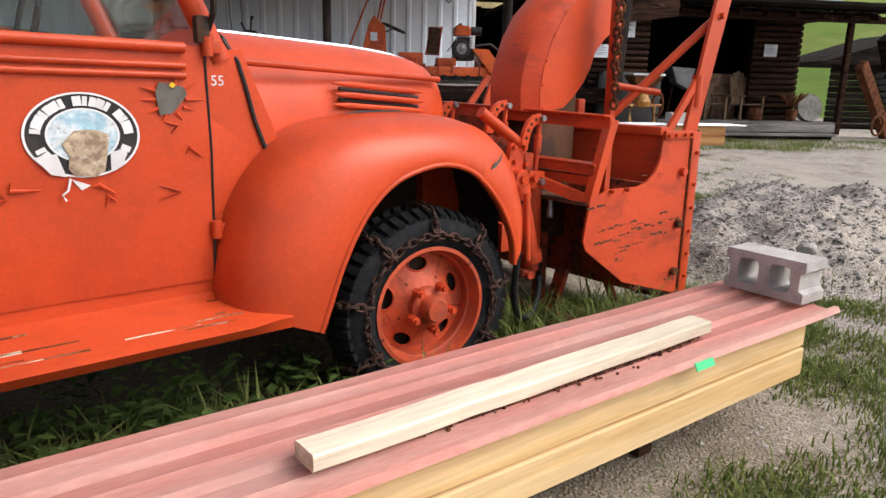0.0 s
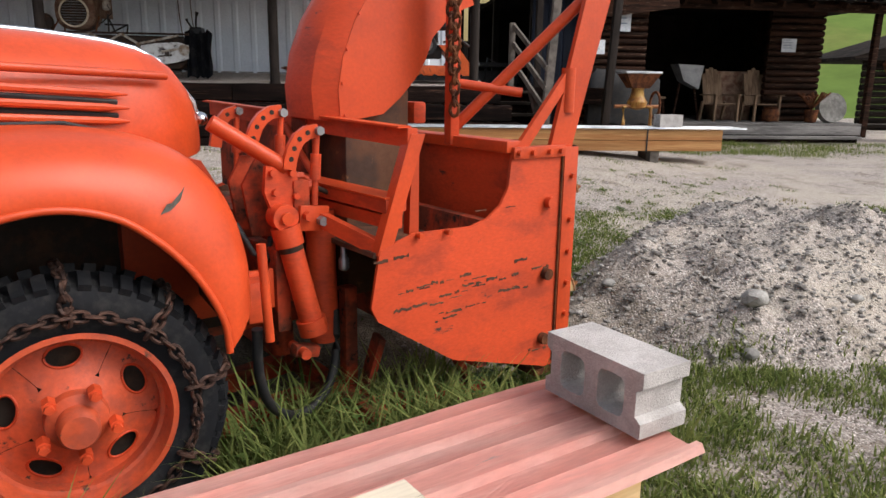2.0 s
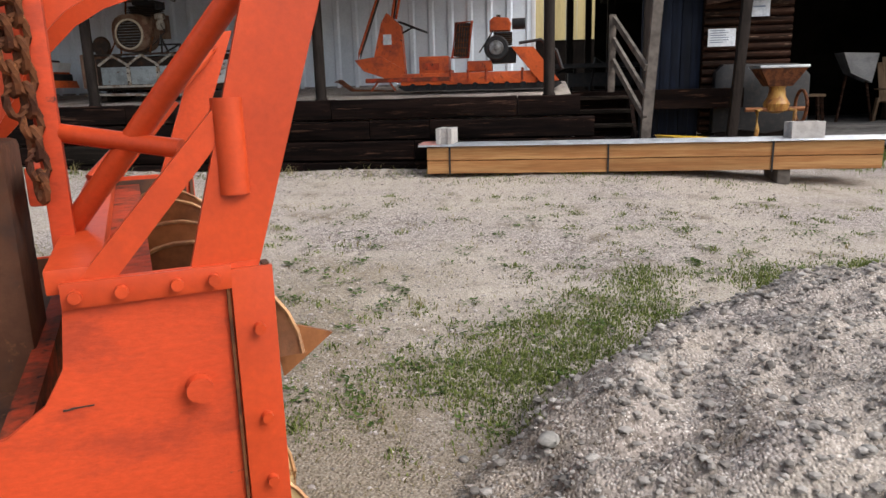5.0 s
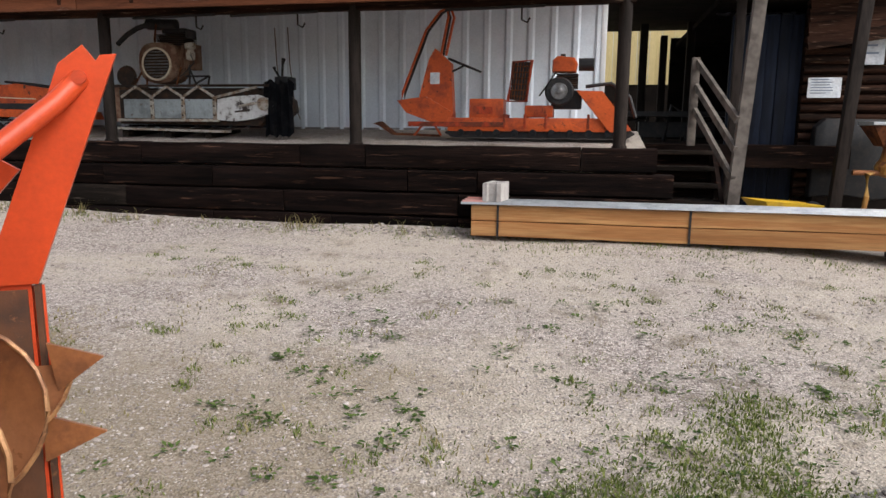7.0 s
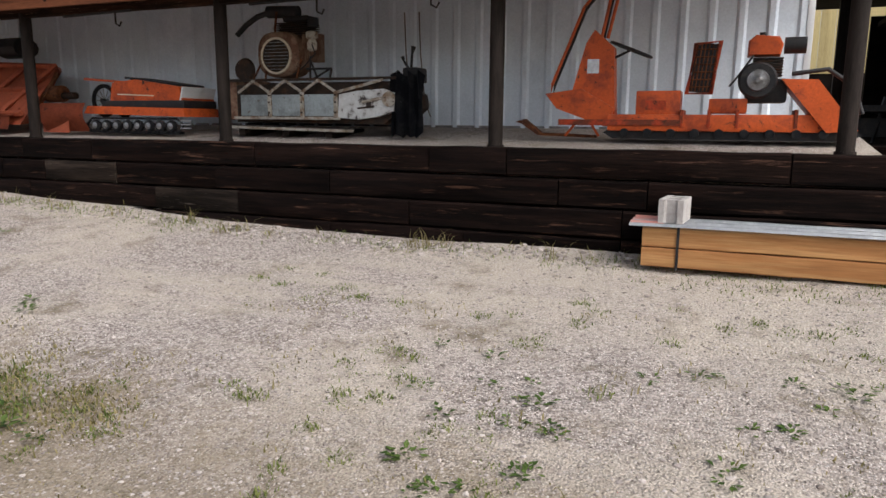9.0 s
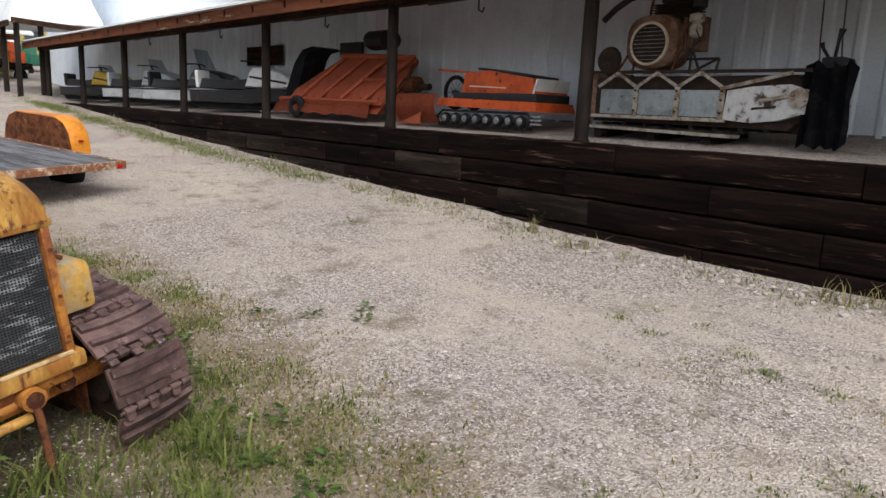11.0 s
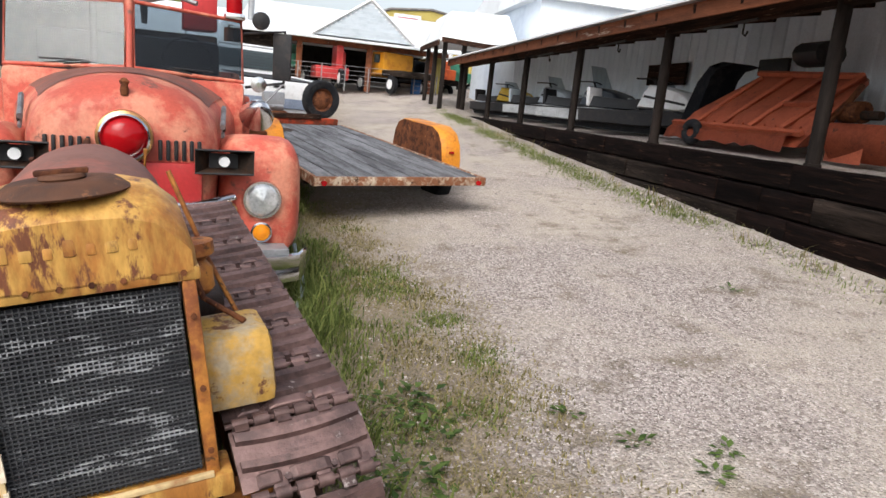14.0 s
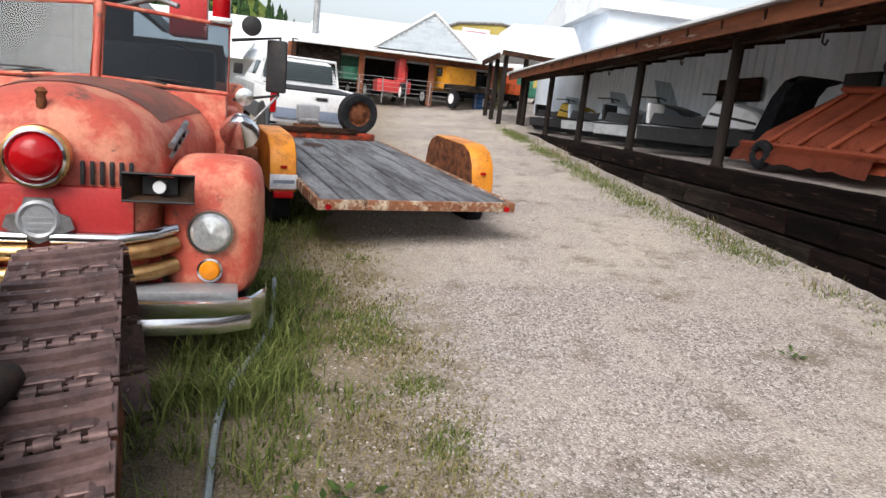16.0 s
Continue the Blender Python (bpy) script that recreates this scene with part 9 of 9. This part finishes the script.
part("fascia", box(bm_new(), 3.9, 0.06, 0.16, at(-1.0, -1.38, 3.68)), "oldwood", hut)
for x, y in ((0.6, -1.1), (0.6, -0.45), (-1.2, -1.1), (-2.8, -1.1)):
    part("post", box(bm_new(), 0.14, 0.14, 2.7, at(x, y, 2.38), 0.01), "post", hut)
tw2 = thing("tall_white_shed", at(-27, 5.5, 0), "tall white metal shed beyond the canopy", "building")
part("wall", box(bm_new(), 9, 7.0, 5.0, at(0, 0, 2.9)), "white_sheet", tw2)
part("roof", prism(bm_new(), [(-4.8, 5.3), (-4.8, 5.45), (0, 6.6), (4.8, 5.45), (4.8, 5.3)], 7.6, at(0, 0, 0)), "roof_white", tw2)


# old vehicles inside the pavilion
def old_truck(m, body, label, rw="rubber"):
    s = thing("old_truck", m, label, "truck", "museum trucks")
    part("cab", box(bm_new(), 1.2, 1.5, 0.95, at(0, 0, 1.25), 0.08), body, s)
    part("window", box(bm_new(), 0.5, 1.52, 0.36, at(-0.05, 0, 1.45), 0.02), "dark_glass", s)
    part("hood", box(bm_new(), 0.9, 0.9, 0.55, at(1.0, 0, 1.0), 0.08), body, s)
    part("bed", box(bm_new(), 1.6, 1.6, 0.25, at(-1.4, 0, 0.85), 0.03), "timber_grey", s)
    for x in (1.1, -1.4):
        for y in (-0.75, 0.75):
            w = part("wheel", lathe(bm_new(), [(0.05, -0.08), (0.2, -0.09), (0.38, -0.07), (0.38, 0.07), (0.2, 0.09), (0.05, 0.08)], at(x, y, 0.4, 90, 0, 0), 20), rw, s)
            part("hub", cyl(bm_new(), 0.2, 0.22, at(x, y, 0.4, 90, 0, 0), 16), "white", w)
    return s


M["museum_amber"] = mat("amber_truck_paint", (0.66, 0.29, 0.02), (0.50, 0.20, 0.02), 0.4, 3, rough=0.45)
old_truck(at(-31.4, -1.6, 1.92, 0, 0, 205), "museum_amber", "amber yellow antique truck in the pavilion")
rm = thing("red_machine", at(-31.2, -4.2, 1.95, 0, 0, 100), "red spray machine with large reel in the pavilion", "machine")
part("tank", box(bm_new(), 1.4, 1.2, 0.5, at(0, 0, 0.6), 0.05), "fire_red2", rm)
part("reel_frame", box(bm_new(), 0.3, 1.0, 1.3, at(0.3, 0, 1.1), 0.06), "fire_red2", rm)
rod("reel", [(0.5, 0.3 * math.cos(a), 1.2 + 0.3 * math.sin(a)) for a in [2 * math.pi * i / 20 for i in range(20)]], 0.09, "fire_red2", rm, closed=True)
for y in (-0.9, 0.9):
    w = part("wheel", lathe(bm_new(), [(0.05, -0.08), (0.4, -0.08), (0.4, 0.08), (0.05, 0.08)], at(0.3, y, 0.4, 0, 90, 0), 20), "rubber", rm)
    part("hub", cyl(bm_new(), 0.22, 0.2, at(0.3, y, 0.4, 0, 90, 0), 16), "white", w)
part("drum", cyl(bm_new(), 0.25, 1.2, at(0.2, 1.6, 0.35, 90, 0, 0), 18), "white", rm)
old_truck(at(-32.5, -6.3, 1.9, 0, 0, 20), "green_paint", "dark green antique truck in the pavilion")
old_truck(at(-34.5, 0.2, 1.9, 0, 0, 200), "navy", "dark antique truck at the back of the pavilion")
old_truck(at(-40.0, 2.6, 2.3, 0, 0, 30), "green_paint", "pale green old truck parked beyond the shed")
old_truck(at(-38.5, 1.4, 2.3, 0, 0, 30), "sled_orange", "small orange tractor parked beyond the shed")
fence = thing("wire_fence", at(-29.9, 0, 0), "low wire mesh fence along the pavilion front", "fence")
for i in range(9):
    part("stake", cyl(bm_new(), 0.025, 1.0, at(0, -7.4 + i * 0.95, ZB + 0.4), 6), "steel", fence)
for i in range(5):
    rod("wire", [(0, -7.4, ZB + 0.15 + i * 0.18), (0, 0.2, ZB + 0.25 + i * 0.18)], 0.008, "steel", fence, seg=4)
barrel = cyl(bm_new(), 0.28, 0.9, at(0, 0, 0.45), 18)
solo("blue_barrel", barrel, "bluepaint", at(-30.6, -0.5, 1.98), "blue plastic barrel beside the pavilion post", "barrel")

# ---- hills ----
M["hill_grass"] = mat("hillside_grass", (0.14, 0.21, 0.045), (0.22, 0.24, 0.07), 0.5, 0.05, rough=0.95, bump=0.3, grain=0.6, third=(0.05, 0.09, 0.03), third_amount=0.2, third_scale=0.2)
hl = bm_new()
rings = []
for j in range(14):
    y = 14 + j * 9
    rings.append([(x, y + 0.2 * abs(x - 30), 0.2 + 0.34 * (y - 14) * smooth01(6, 40, x) + 1.2 * noise.noise(Vector((x * 0.05, y * 0.05, 0)))) for x in np.linspace(8, 160, 40)])
loft(hl, rings, False, False)
solo("hillside", hl, "hill_grass", I4, "green grassy hillside behind the porch", "hill", kind="structure")
fh = bm_new()
rings = []
for j in range(10):
    rings.append([(-150 - 16 * j, y, 1 + 5.0 * j * smooth01(-5, -80, y) + 2 * noise.noise(Vector((y * 0.03, j, 0)))) for y in np.linspace(-260, 30, 50)])
loft(fh, rings, False, False)
solo("far_hill", fh, "hill_grass", I4, "dark wooded hill far to the west", "hill", kind="structure")
M["conifer"] = mat("conifer_needles", (0.03, 0.065, 0.025), (0.055, 0.09, 0.035), 0.5, 0.8, rough=0.95, bump=0.5, grain=4, vary=0.4)
tb = bm_new()
tr_ = random.Random(6)
cone_v, cone_f = [], []
for i in range(900):
    j = tr_.random()
    y = tr_.uniform(-200, -14)
    x = -150 - 144 * j
    z = 1 + 45 * j * smooth01(-5, -80, y) - 1
    h, r = tr_.uniform(5, 10), tr_.uniform(1.4, 2.4)
    for k in range(3):
        base = len(cone_v)
        zz = z + h * (0.12 + 0.25 * k)
        rr2 = r * (1 - 0.25 * k)
        for q in range(7):
            a = q * 0.8976 + tr_.random() * 0.4
            rad = rr2 * tr_.uniform(0.7, 1.1)
            cone_v.append((x + rad * math.cos(a), y + rad * math.sin(a), zz + tr_.uniform(-0.3, 0.2)))
        cone_v.append((x, y, zz + h * 0.42))
        cone_f += [(base + q, base + (q + 1) % 7, base + 7) for q in range(7)]
me = bpy.data.meshes.new("far_forest")
me.from_pydata(cone_v, [], cone_f)
me.materials.append(M["conifer"])
tagged(new("far_forest", me), "dark conifer forest on the far hill", "trees", kind="stuff")

# ---- stones, gravel and plants on the ground ----
gr_ = random.Random(21)


def scatter_stones(name, count, area, size, label, material, zoff=0.0, rough=False):
    """Stones on the ground; rough ones are plain eight-sided chips."""
    v, f = [], []
    ico = bm_new()
    bmesh.ops.create_icosphere(ico, subdivisions=1, radius=1)
    iv = [tuple(p.co) for p in ico.verts]
    idx = [[p.index for p in q.verts] for q in ico.faces]
    ico.free()
    if rough:
        iv = [(1, 0, 0.1), (0, 1, -0.1), (-1, 0, 0.1), (0, -1, 0.1), (0.2, 0.1, 1), (0, 0, -0.6)]
        idx = [[0, 1, 4], [1, 2, 4], [2, 3, 4], [3, 0, 4]]
    for _ in range(count):
        x, y = area()
        s = size()
        sx, sy, sz = s * gr_.uniform(0.7, 1.4), s * gr_.uniform(0.7, 1.4), s * gr_.uniform(0.4, 0.8)
        a = gr_.uniform(0, 6.28)
        z = ground_z(x, y) + zoff * s
        base = len(v)
        c, sn = math.cos(a), math.sin(a)
        for p in iv:
            k = gr_.uniform(0.82, 1.12)
            px, py, pz = p[0] * sx * k, p[1] * sy * k, p[2] * sz * k
            v.append((x + px * c - py * sn, y + px * sn + py * c, z + pz))
        f += [tuple(base + i for i in q) for q in idx]
    me = bpy.data.meshes.new(name)
    me.from_pydata(v, [], f)
    me.materials.append(material)
    return tagged(new(name, me), label, "gravel", kind="stuff")


def island_mat(name, a, b, rough=0.9, leafy=False):
    m = bpy.data.materials.new(name)
    m.use_nodes = True
    n, l = m.node_tree.nodes, m.node_tree.links
    g = n.new("ShaderNodeNewGeometry")
    r = n.new("ShaderNodeValToRGB")
    r.color_ramp.elements[0].color, r.color_ramp.elements[1].color = (*a, 1), (*b, 1)
    l.new(g.outputs["Random Per Island"], r.inputs["Fac"])
    t = n.new("ShaderNodeTexNoise")
    t.inputs["Scale"].default_value = 60
    shade = n.new("ShaderNodeMapRange")
    shade.inputs["To Min"].default_value, shade.inputs["To Max"].default_value = 0.72, 1.12
    l.new(t.outputs["Fac"], shade.inputs["Value"])
    x = n.new("ShaderNodeMix"); x.data_type = "RGBA"; x.blend_type = "MULTIPLY"
    x.inputs[0].default_value = 1.0
    l.new(r.outputs[0], x.inputs[6])
    l.new(shade.outputs[0], x.inputs[7])
    bsdf = n["Principled BSDF"]
    l.new(x.outputs[2], bsdf.inputs["Base Color"])
    bsdf.inputs["Roughness"].default_value = rough
    bsdf.inputs["Specular IOR Level"].default_value = 0.15
    if leafy:
        thin = n.new("ShaderNodeBsdfTranslucent")
        l.new(x.outputs[2], thin.inputs["Color"])
        both = n.new("ShaderNodeMixShader")
        both.inputs[0].default_value = 0.35
        l.new(bsdf.outputs[0], both.inputs[1])
        l.new(thin.outputs[0], both.inputs[2])
        l.new(both.outputs[0], n["Material Output"].inputs["Surface"])
    return m


M["pebbles"] = island_mat("mixed_pebbles", (0.17, 0.14, 0.125), (0.52, 0.465, 0.43))
M["heap_stones"] = island_mat("heap_stones", (0.15, 0.135, 0.122), (0.42, 0.39, 0.36))


def road_area():
    while True:
        x, y = gr_.uniform(-11, 5.5), gr_.uniform(-6.2, -0.4)
        if noise.noise(Vector((x * 0.5, y * 0.5, 5))) > -0.25 - gr_.random() * 0.5 and (x > -2.5 or y > -4.6):
            return x, y


scatter_stones("loose_gravel", 75000, road_area, lambda: gr_.uniform(0.004, 0.011), "loose pale gravel over the drive", M["pebbles"], 0.0, True)
scatter_stones("large_gravel", 2500, road_area, lambda: gr_.uniform(0.010, 0.018), "larger pale chips over the drive", M["pebbles"])
scatter_stones("edge_gravel", 700, lambda: (gr_.uniform(-9, 1.6), -0.62 + gr_.gauss(0, 0.12)), lambda: gr_.uniform(0.012, 0.035), "larger pale stones along the timber wall", M["pebbles"])
scatter_stones("yard_gravel", 2500, lambda: (gr_.uniform(1.5, 7.5), gr_.uniform(-11, -5)), lambda: gr_.uniform(0.005, 0.016), "loose gravel by the heap", M["pebbles"])


def heap_area():
    while True:
        x, y = gr_.uniform(2.3, 6.4), gr_.uniform(-8.2, -4.5)
        if pile(x, y) > 0.02:
            return x, y


scatter_stones("heap_gravel", 6000, heap_area, lambda: gr_.choice([0.006, 0.009, 0.012, 0.018]) * gr_.uniform(0.8, 1.3), "gravel of the dumped heap", M["heap_stones"], 0.2)
for x, y, s in ((2.9, -6.95, 0.055), (3.55, -7.55, 0.10), (3.42, -7.78, 0.06), (4.3, -7.4, 0.05), (4.0, -6.2, 0.06), (3.3, -6.6, 0.035), (4.7, -5.9, 0.05), (3.9, -7.25, 0.03), (2.55, -6.75, 0.03)):
    b = bm_new()
    bmesh.ops.create_icosphere(b, subdivisions=2, radius=s)
    for vv in b.verts:
        vv.co *= 0.85 + 0.3 * noise.noise(vv.co * 12 + Vector((x, y, 0)))
        vv.co.z *= 0.6
    solo("field_stone", b, "stone", at(x, y, ground_z(x, y) + s * 0.2, 0, 0, x * 90), "pale rounded stone at the foot of the heap", "stone", "stones by the heap")


def grass_mesh(name, spots, label, material, category="grass"):
    """Blades at (x, y, height, spread, count)."""
    v, f = [], []
    for x0, y0, h0, spread, count in spots:
        for _ in range(count):
            x, y = x0 + gr_.gauss(0, spread), y0 + gr_.gauss(0, spread)
            z = ground_z(x, y) - 0.005
            h = h0 * gr_.uniform(0.45, 1.15)
            a, lean = gr_.uniform(0, 6.28), gr_.uniform(0.2, 1.3) * h
            w = gr_.uniform(0.0022, 0.0055) * (1 + h * 1.2)
            dx, dy = math.cos(a), math.sin(a)
            px, py = -dy * w, dx * w
            b = len(v)
            v += [(x - px, y - py, z), (x + px, y + py, z), (x + dx * lean * 0.35 + px * 0.8, y + dy * lean * 0.35 + py * 0.8, z + h * 0.6), (x + dx * lean * 0.35 - px * 0.8, y + dy * lean * 0.35 - py * 0.8, z + h * 0.6), (x + dx * lean, y + dy * lean, z + h * gr_.uniform(0.8, 1.0))]
            f += [(b, b + 1, b + 2, b + 3), (b + 3, b + 2, b + 4)]
    me = bpy.data.meshes.new(name)
    me.from_pydata(v, [], f)
    me.materials.append(material)
    return tagged(new(name, me), label, category, kind="stuff")


M["grass"] = island_mat("green_grass", (0.075, 0.11, 0.025), (0.25, 0.28, 0.085), 0.8, True)
M["dry_grass"] = island_mat("dry_grass", (0.14, 0.125, 0.045), (0.36, 0.30, 0.15), 0.85, True)
M["weed"] = island_mat("weed_leaves", (0.04, 0.075, 0.018), (0.13, 0.19, 0.05), 0.6, True)


def tw(u, v):
    p = TRUCK @ Vector((u, v, 0))
    return p.x, p.y


spots = []
for _ in range(620):   # under and round the truck nose
    u, v = gr_.uniform(-2.2, 2.3), gr_.uniform(-1.7, -0.55)
    if -0.55 < u < 0.5 and v > -1.0:
        continue
    if 1.0 < u and v > -0.9:
        v = gr_.uniform(-1.5, -0.93)
    spots.append((*tw(u, v), gr_.uniform(0.08, 0.30), 0.04, 16))
for _ in range(90):
    spots.append((*tw(gr_.uniform(0.45, 1.5), gr_.uniform(-1.3, -0.5)), gr_.uniform(0.2, 0.42), 0.04, 14))
for _ in range(60):
    spots.append((*tw(gr_.uniform(2.0, 2.35), gr_.uniform(-1.25, -0.8)), gr_.uniform(0.1, 0.30), 0.05, 14))
grass_mesh("truck_grass", spots, "long green grass round the truck and blower", M["grass"])
spots = []
for _ in range(850):   # right of the lumber stack
    x, y = gr_.uniform(0.8, 5.2), gr_.uniform(-11.4, -7.6)
    if noise.noise(Vector((x * 0.9, y * 0.9, 9))) > -0.16 and y < -7.4 - 0.1 * x:
        q = TRUCK.inverted() @ Vector((x, y, 0))
        if q.y < -2.2 or q.x > 1.5:
            spots.append((x, y, gr_.uniform(0.03, 0.085), 0.10, 95))
for _ in range(900):   # band behind and beside the heap
    x, y = gr_.uniform(1.6, 7.5), gr_.uniform(-6.6, -3.4)
    d = y - (-5.9 + 1.15 * (x - 2.6) if x < 3.6 else -4.75 + 0.12 * (x - 3.6))
    if -0.9 < d < 0.75 + 0.5 * noise.noise(Vector((x * 0.8, y * 0.8, 3))) and pile(x, y) < 0.03 and noise.noise(Vector((x * 1.1, y * 1.1, 11))) > -0.22:
        spots.append((x, y, gr_.uniform(0.018, 0.045), 0.12, 140))
for _ in range(420):   # separate low tufts across the yard
    x, y = gr_.uniform(-1.5, 7.0), gr_.uniform(-7.0, -1.6)
    if pile(x, y) < 0.02 and noise.noise(Vector((x * 0.7, y * 0.7, 2))) > -0.1 - 0.1 * (y < -4.8):
        spots.append((x, y, gr_.uniform(0.012, 0.04), 0.045, 42))
for _ in range(70):   # foot of the strapped lumber
    spots.append((gr_.uniform(1.6, 7.0), -0.95 + gr_.gauss(0, 0.18), gr_.uniform(0.015, 0.05), 0.10, 18))
for _ in range(150):   # before the porch
    spots.append((gr_.uniform(6.5, 15), gr_.uniform(0.6, 3.5), gr_.uniform(0.03, 0.12), 0.22, 90))
grass_mesh("yard_grass", spots, "short green grass patches in the dirt", M["grass"])
spots = []
def verge_y(x):
    return -3.8 - 0.24 * max(0.0, -4.6 - x)


for _ in range(400):   # strip along the tractor and fire engine
    x = gr_.uniform(-9.5, -0.9)
    d = gr_.uniform(0.05, 1.1)
    y = verge_y(x) - d
    if noise.noise(Vector((x * 1.5, y * 1.5, 4))) > 0.12 - 0.35 * d:
        spots.append((x, y, gr_.uniform(0.02, 0.05) + 0.05 * d * gr_.random(), 0.08, 55))
for _ in range(90):
    spots.append((gr_.uniform(-6.2, -4.2), gr_.uniform(-5.2, -4.75), gr_.uniform(0.08, 0.24), 0.07, 24))
for _ in range(170):
    spots.append((gr_.uniform(-4.9, -1.6), gr_.uniform(-6.4, -4.55), gr_.uniform(0.06, 0.22), 0.06, 22))
for _ in range(120):
    spots.append((gr_.uniform(-12, -6.5), gr_.uniform(-5.6, -4.9), gr_.uniform(0.05, 0.18), 0.1, 22))
grass_mesh("vehicle_grass", spots, "mixed green grass beside the tractor and fire engine", M["grass"])
spots = []
for _ in range(330):
    x = gr_.uniform(-8.5, -0.7)
    spots.append((x, verge_y(x) - 0.35 + gr_.gauss(0, 0.28), gr_.uniform(0.015, 0.045), 0.11, 60))
for _ in range(240):
    x, y = gr_.uniform(-1.0, 7.0), gr_.uniform(-7.5, -2.0)
    if pile(x, y) < 0.02:
        spots.append((x, y, gr_.uniform(0.015, 0.05), 0.08, 16))
for _ in range(60):
    x = gr_.uniform(-20, 3)
    spots.append((x, -0.62 + gr_.gauss(0, 0.08), gr_.uniform(0.06, 0.22), 0.06, 10))
grass_mesh("dry_grass_tufts", spots, "dry yellowish grass tufts", M["dry_grass"])
spots = []
for _ in range(1500):
    x = gr_.uniform(-24, 3.3) if gr_.random() < 0.35 else gr_.uniform(-22, -6)
    if noise.noise(Vector((x * 0.7, 0, 8))) + 0.5 * noise.noise(Vector((x * 3.1, 0, 2))) < gr_.uniform(-0.7, 0.25):
        continue
    spots.append((x, -0.56 - abs(gr_.gauss(0, 0.14)) - (0.12 if x < -9 else 0), gr_.uniform(0.012, 0.07) * gr_.uniform(0.5, 1.3), 0.11, 16))
grass_mesh("wall_grass", spots, "green grass along the foot of the timber wall", M["grass"])


def leaf_weeds(name, spots, label):
    v, f = [], []
    for x0, y0, h, count, size in spots:
        for i in range(count):
            a = gr_.uniform(0, 6.28)
            r = gr_.uniform(0.01, 0.10) * (h / 0.2 + 0.5)
            x, y = x0 + r * math.cos(a), y0 + r * math.sin(a)
            z = ground_z(x0, y0) + gr_.uniform(0.0, h)
            s, w = size * gr_.uniform(0.7, 1.3), size * gr_.uniform(0.22, 0.36)
            dx, dy, dz = math.cos(a), math.sin(a), gr_.uniform(-0.2, 0.7)
            b = len(v)
            v += [(x, y, z), (x + dx * s * 0.4 - dy * w, y + dy * s * 0.4 + dx * w, z + dz * s * 0.5), (x + dx * s, y + dy * s, z + dz * s * 0.6), (x + dx * s * 0.4 + dy * w, y + dy * s * 0.4 - dx * w, z + dz * s * 0.5), (x + dx * s * 0.45, y + dy * s * 0.45, z + dz * s * 0.5 - 0.15 * w)]
            f += [(b, b + 1, b + 4), (b + 1, b + 2, b + 4), (b + 2, b + 3, b + 4), (b + 3, b, b + 4)]
    me = bpy.data.meshes.new(name)
    me.from_pydata(v, [], f)
    me.materials.append(M["weed"])
    return tagged(new(name, me), label, "weeds", kind="stuff")


spots = [(*tw(gr_.uniform(-2.4, -0.35), gr_.uniform(-1.5, -0.2)), gr_.uniform(0.05, 0.3), 16, 0.075) for _ in range(150)]
spots += [(*tw(gr_.uniform(0.5, 2.0), gr_.uniform(-1.5, -0.7)), gr_.uniform(0.06, 0.24), 14, 0.06) for _ in range(70)]
spots += [(gr_.uniform(-3.2, -1.6), gr_.uniform(-6.15, -5.6), gr_.uniform(0.15, 0.45), 24, 0.07) for _ in range(36)]
spots += [(gr_.uniform(-3.5, -0.8), gr_.uniform(-4.7, -4.2), gr_.uniform(0.03, 0.1), 10, 0.06) for _ in range(30)]
spots += [(gr_.uniform(0.5, 6.5), gr_.uniform(-6.6, -2.6), gr_.uniform(0.01, 0.04), 9, 0.04) for _ in range(260)]
spots += [(x, y, 0.03, 14, 0.05) for x, y in ((1.35, -3.3), (-2.9, -3.4), (-2.75, -3.05), (-2.6, -3.2), (-3.2, -3.6), (0.9, -4.0), (-4.9, -1.7), (1.9, -4.6))]
leaf_weeds("weeds", [s for s in spots if pile(s[0], s[1]) < 0.03], "low broad-leaved green weeds")
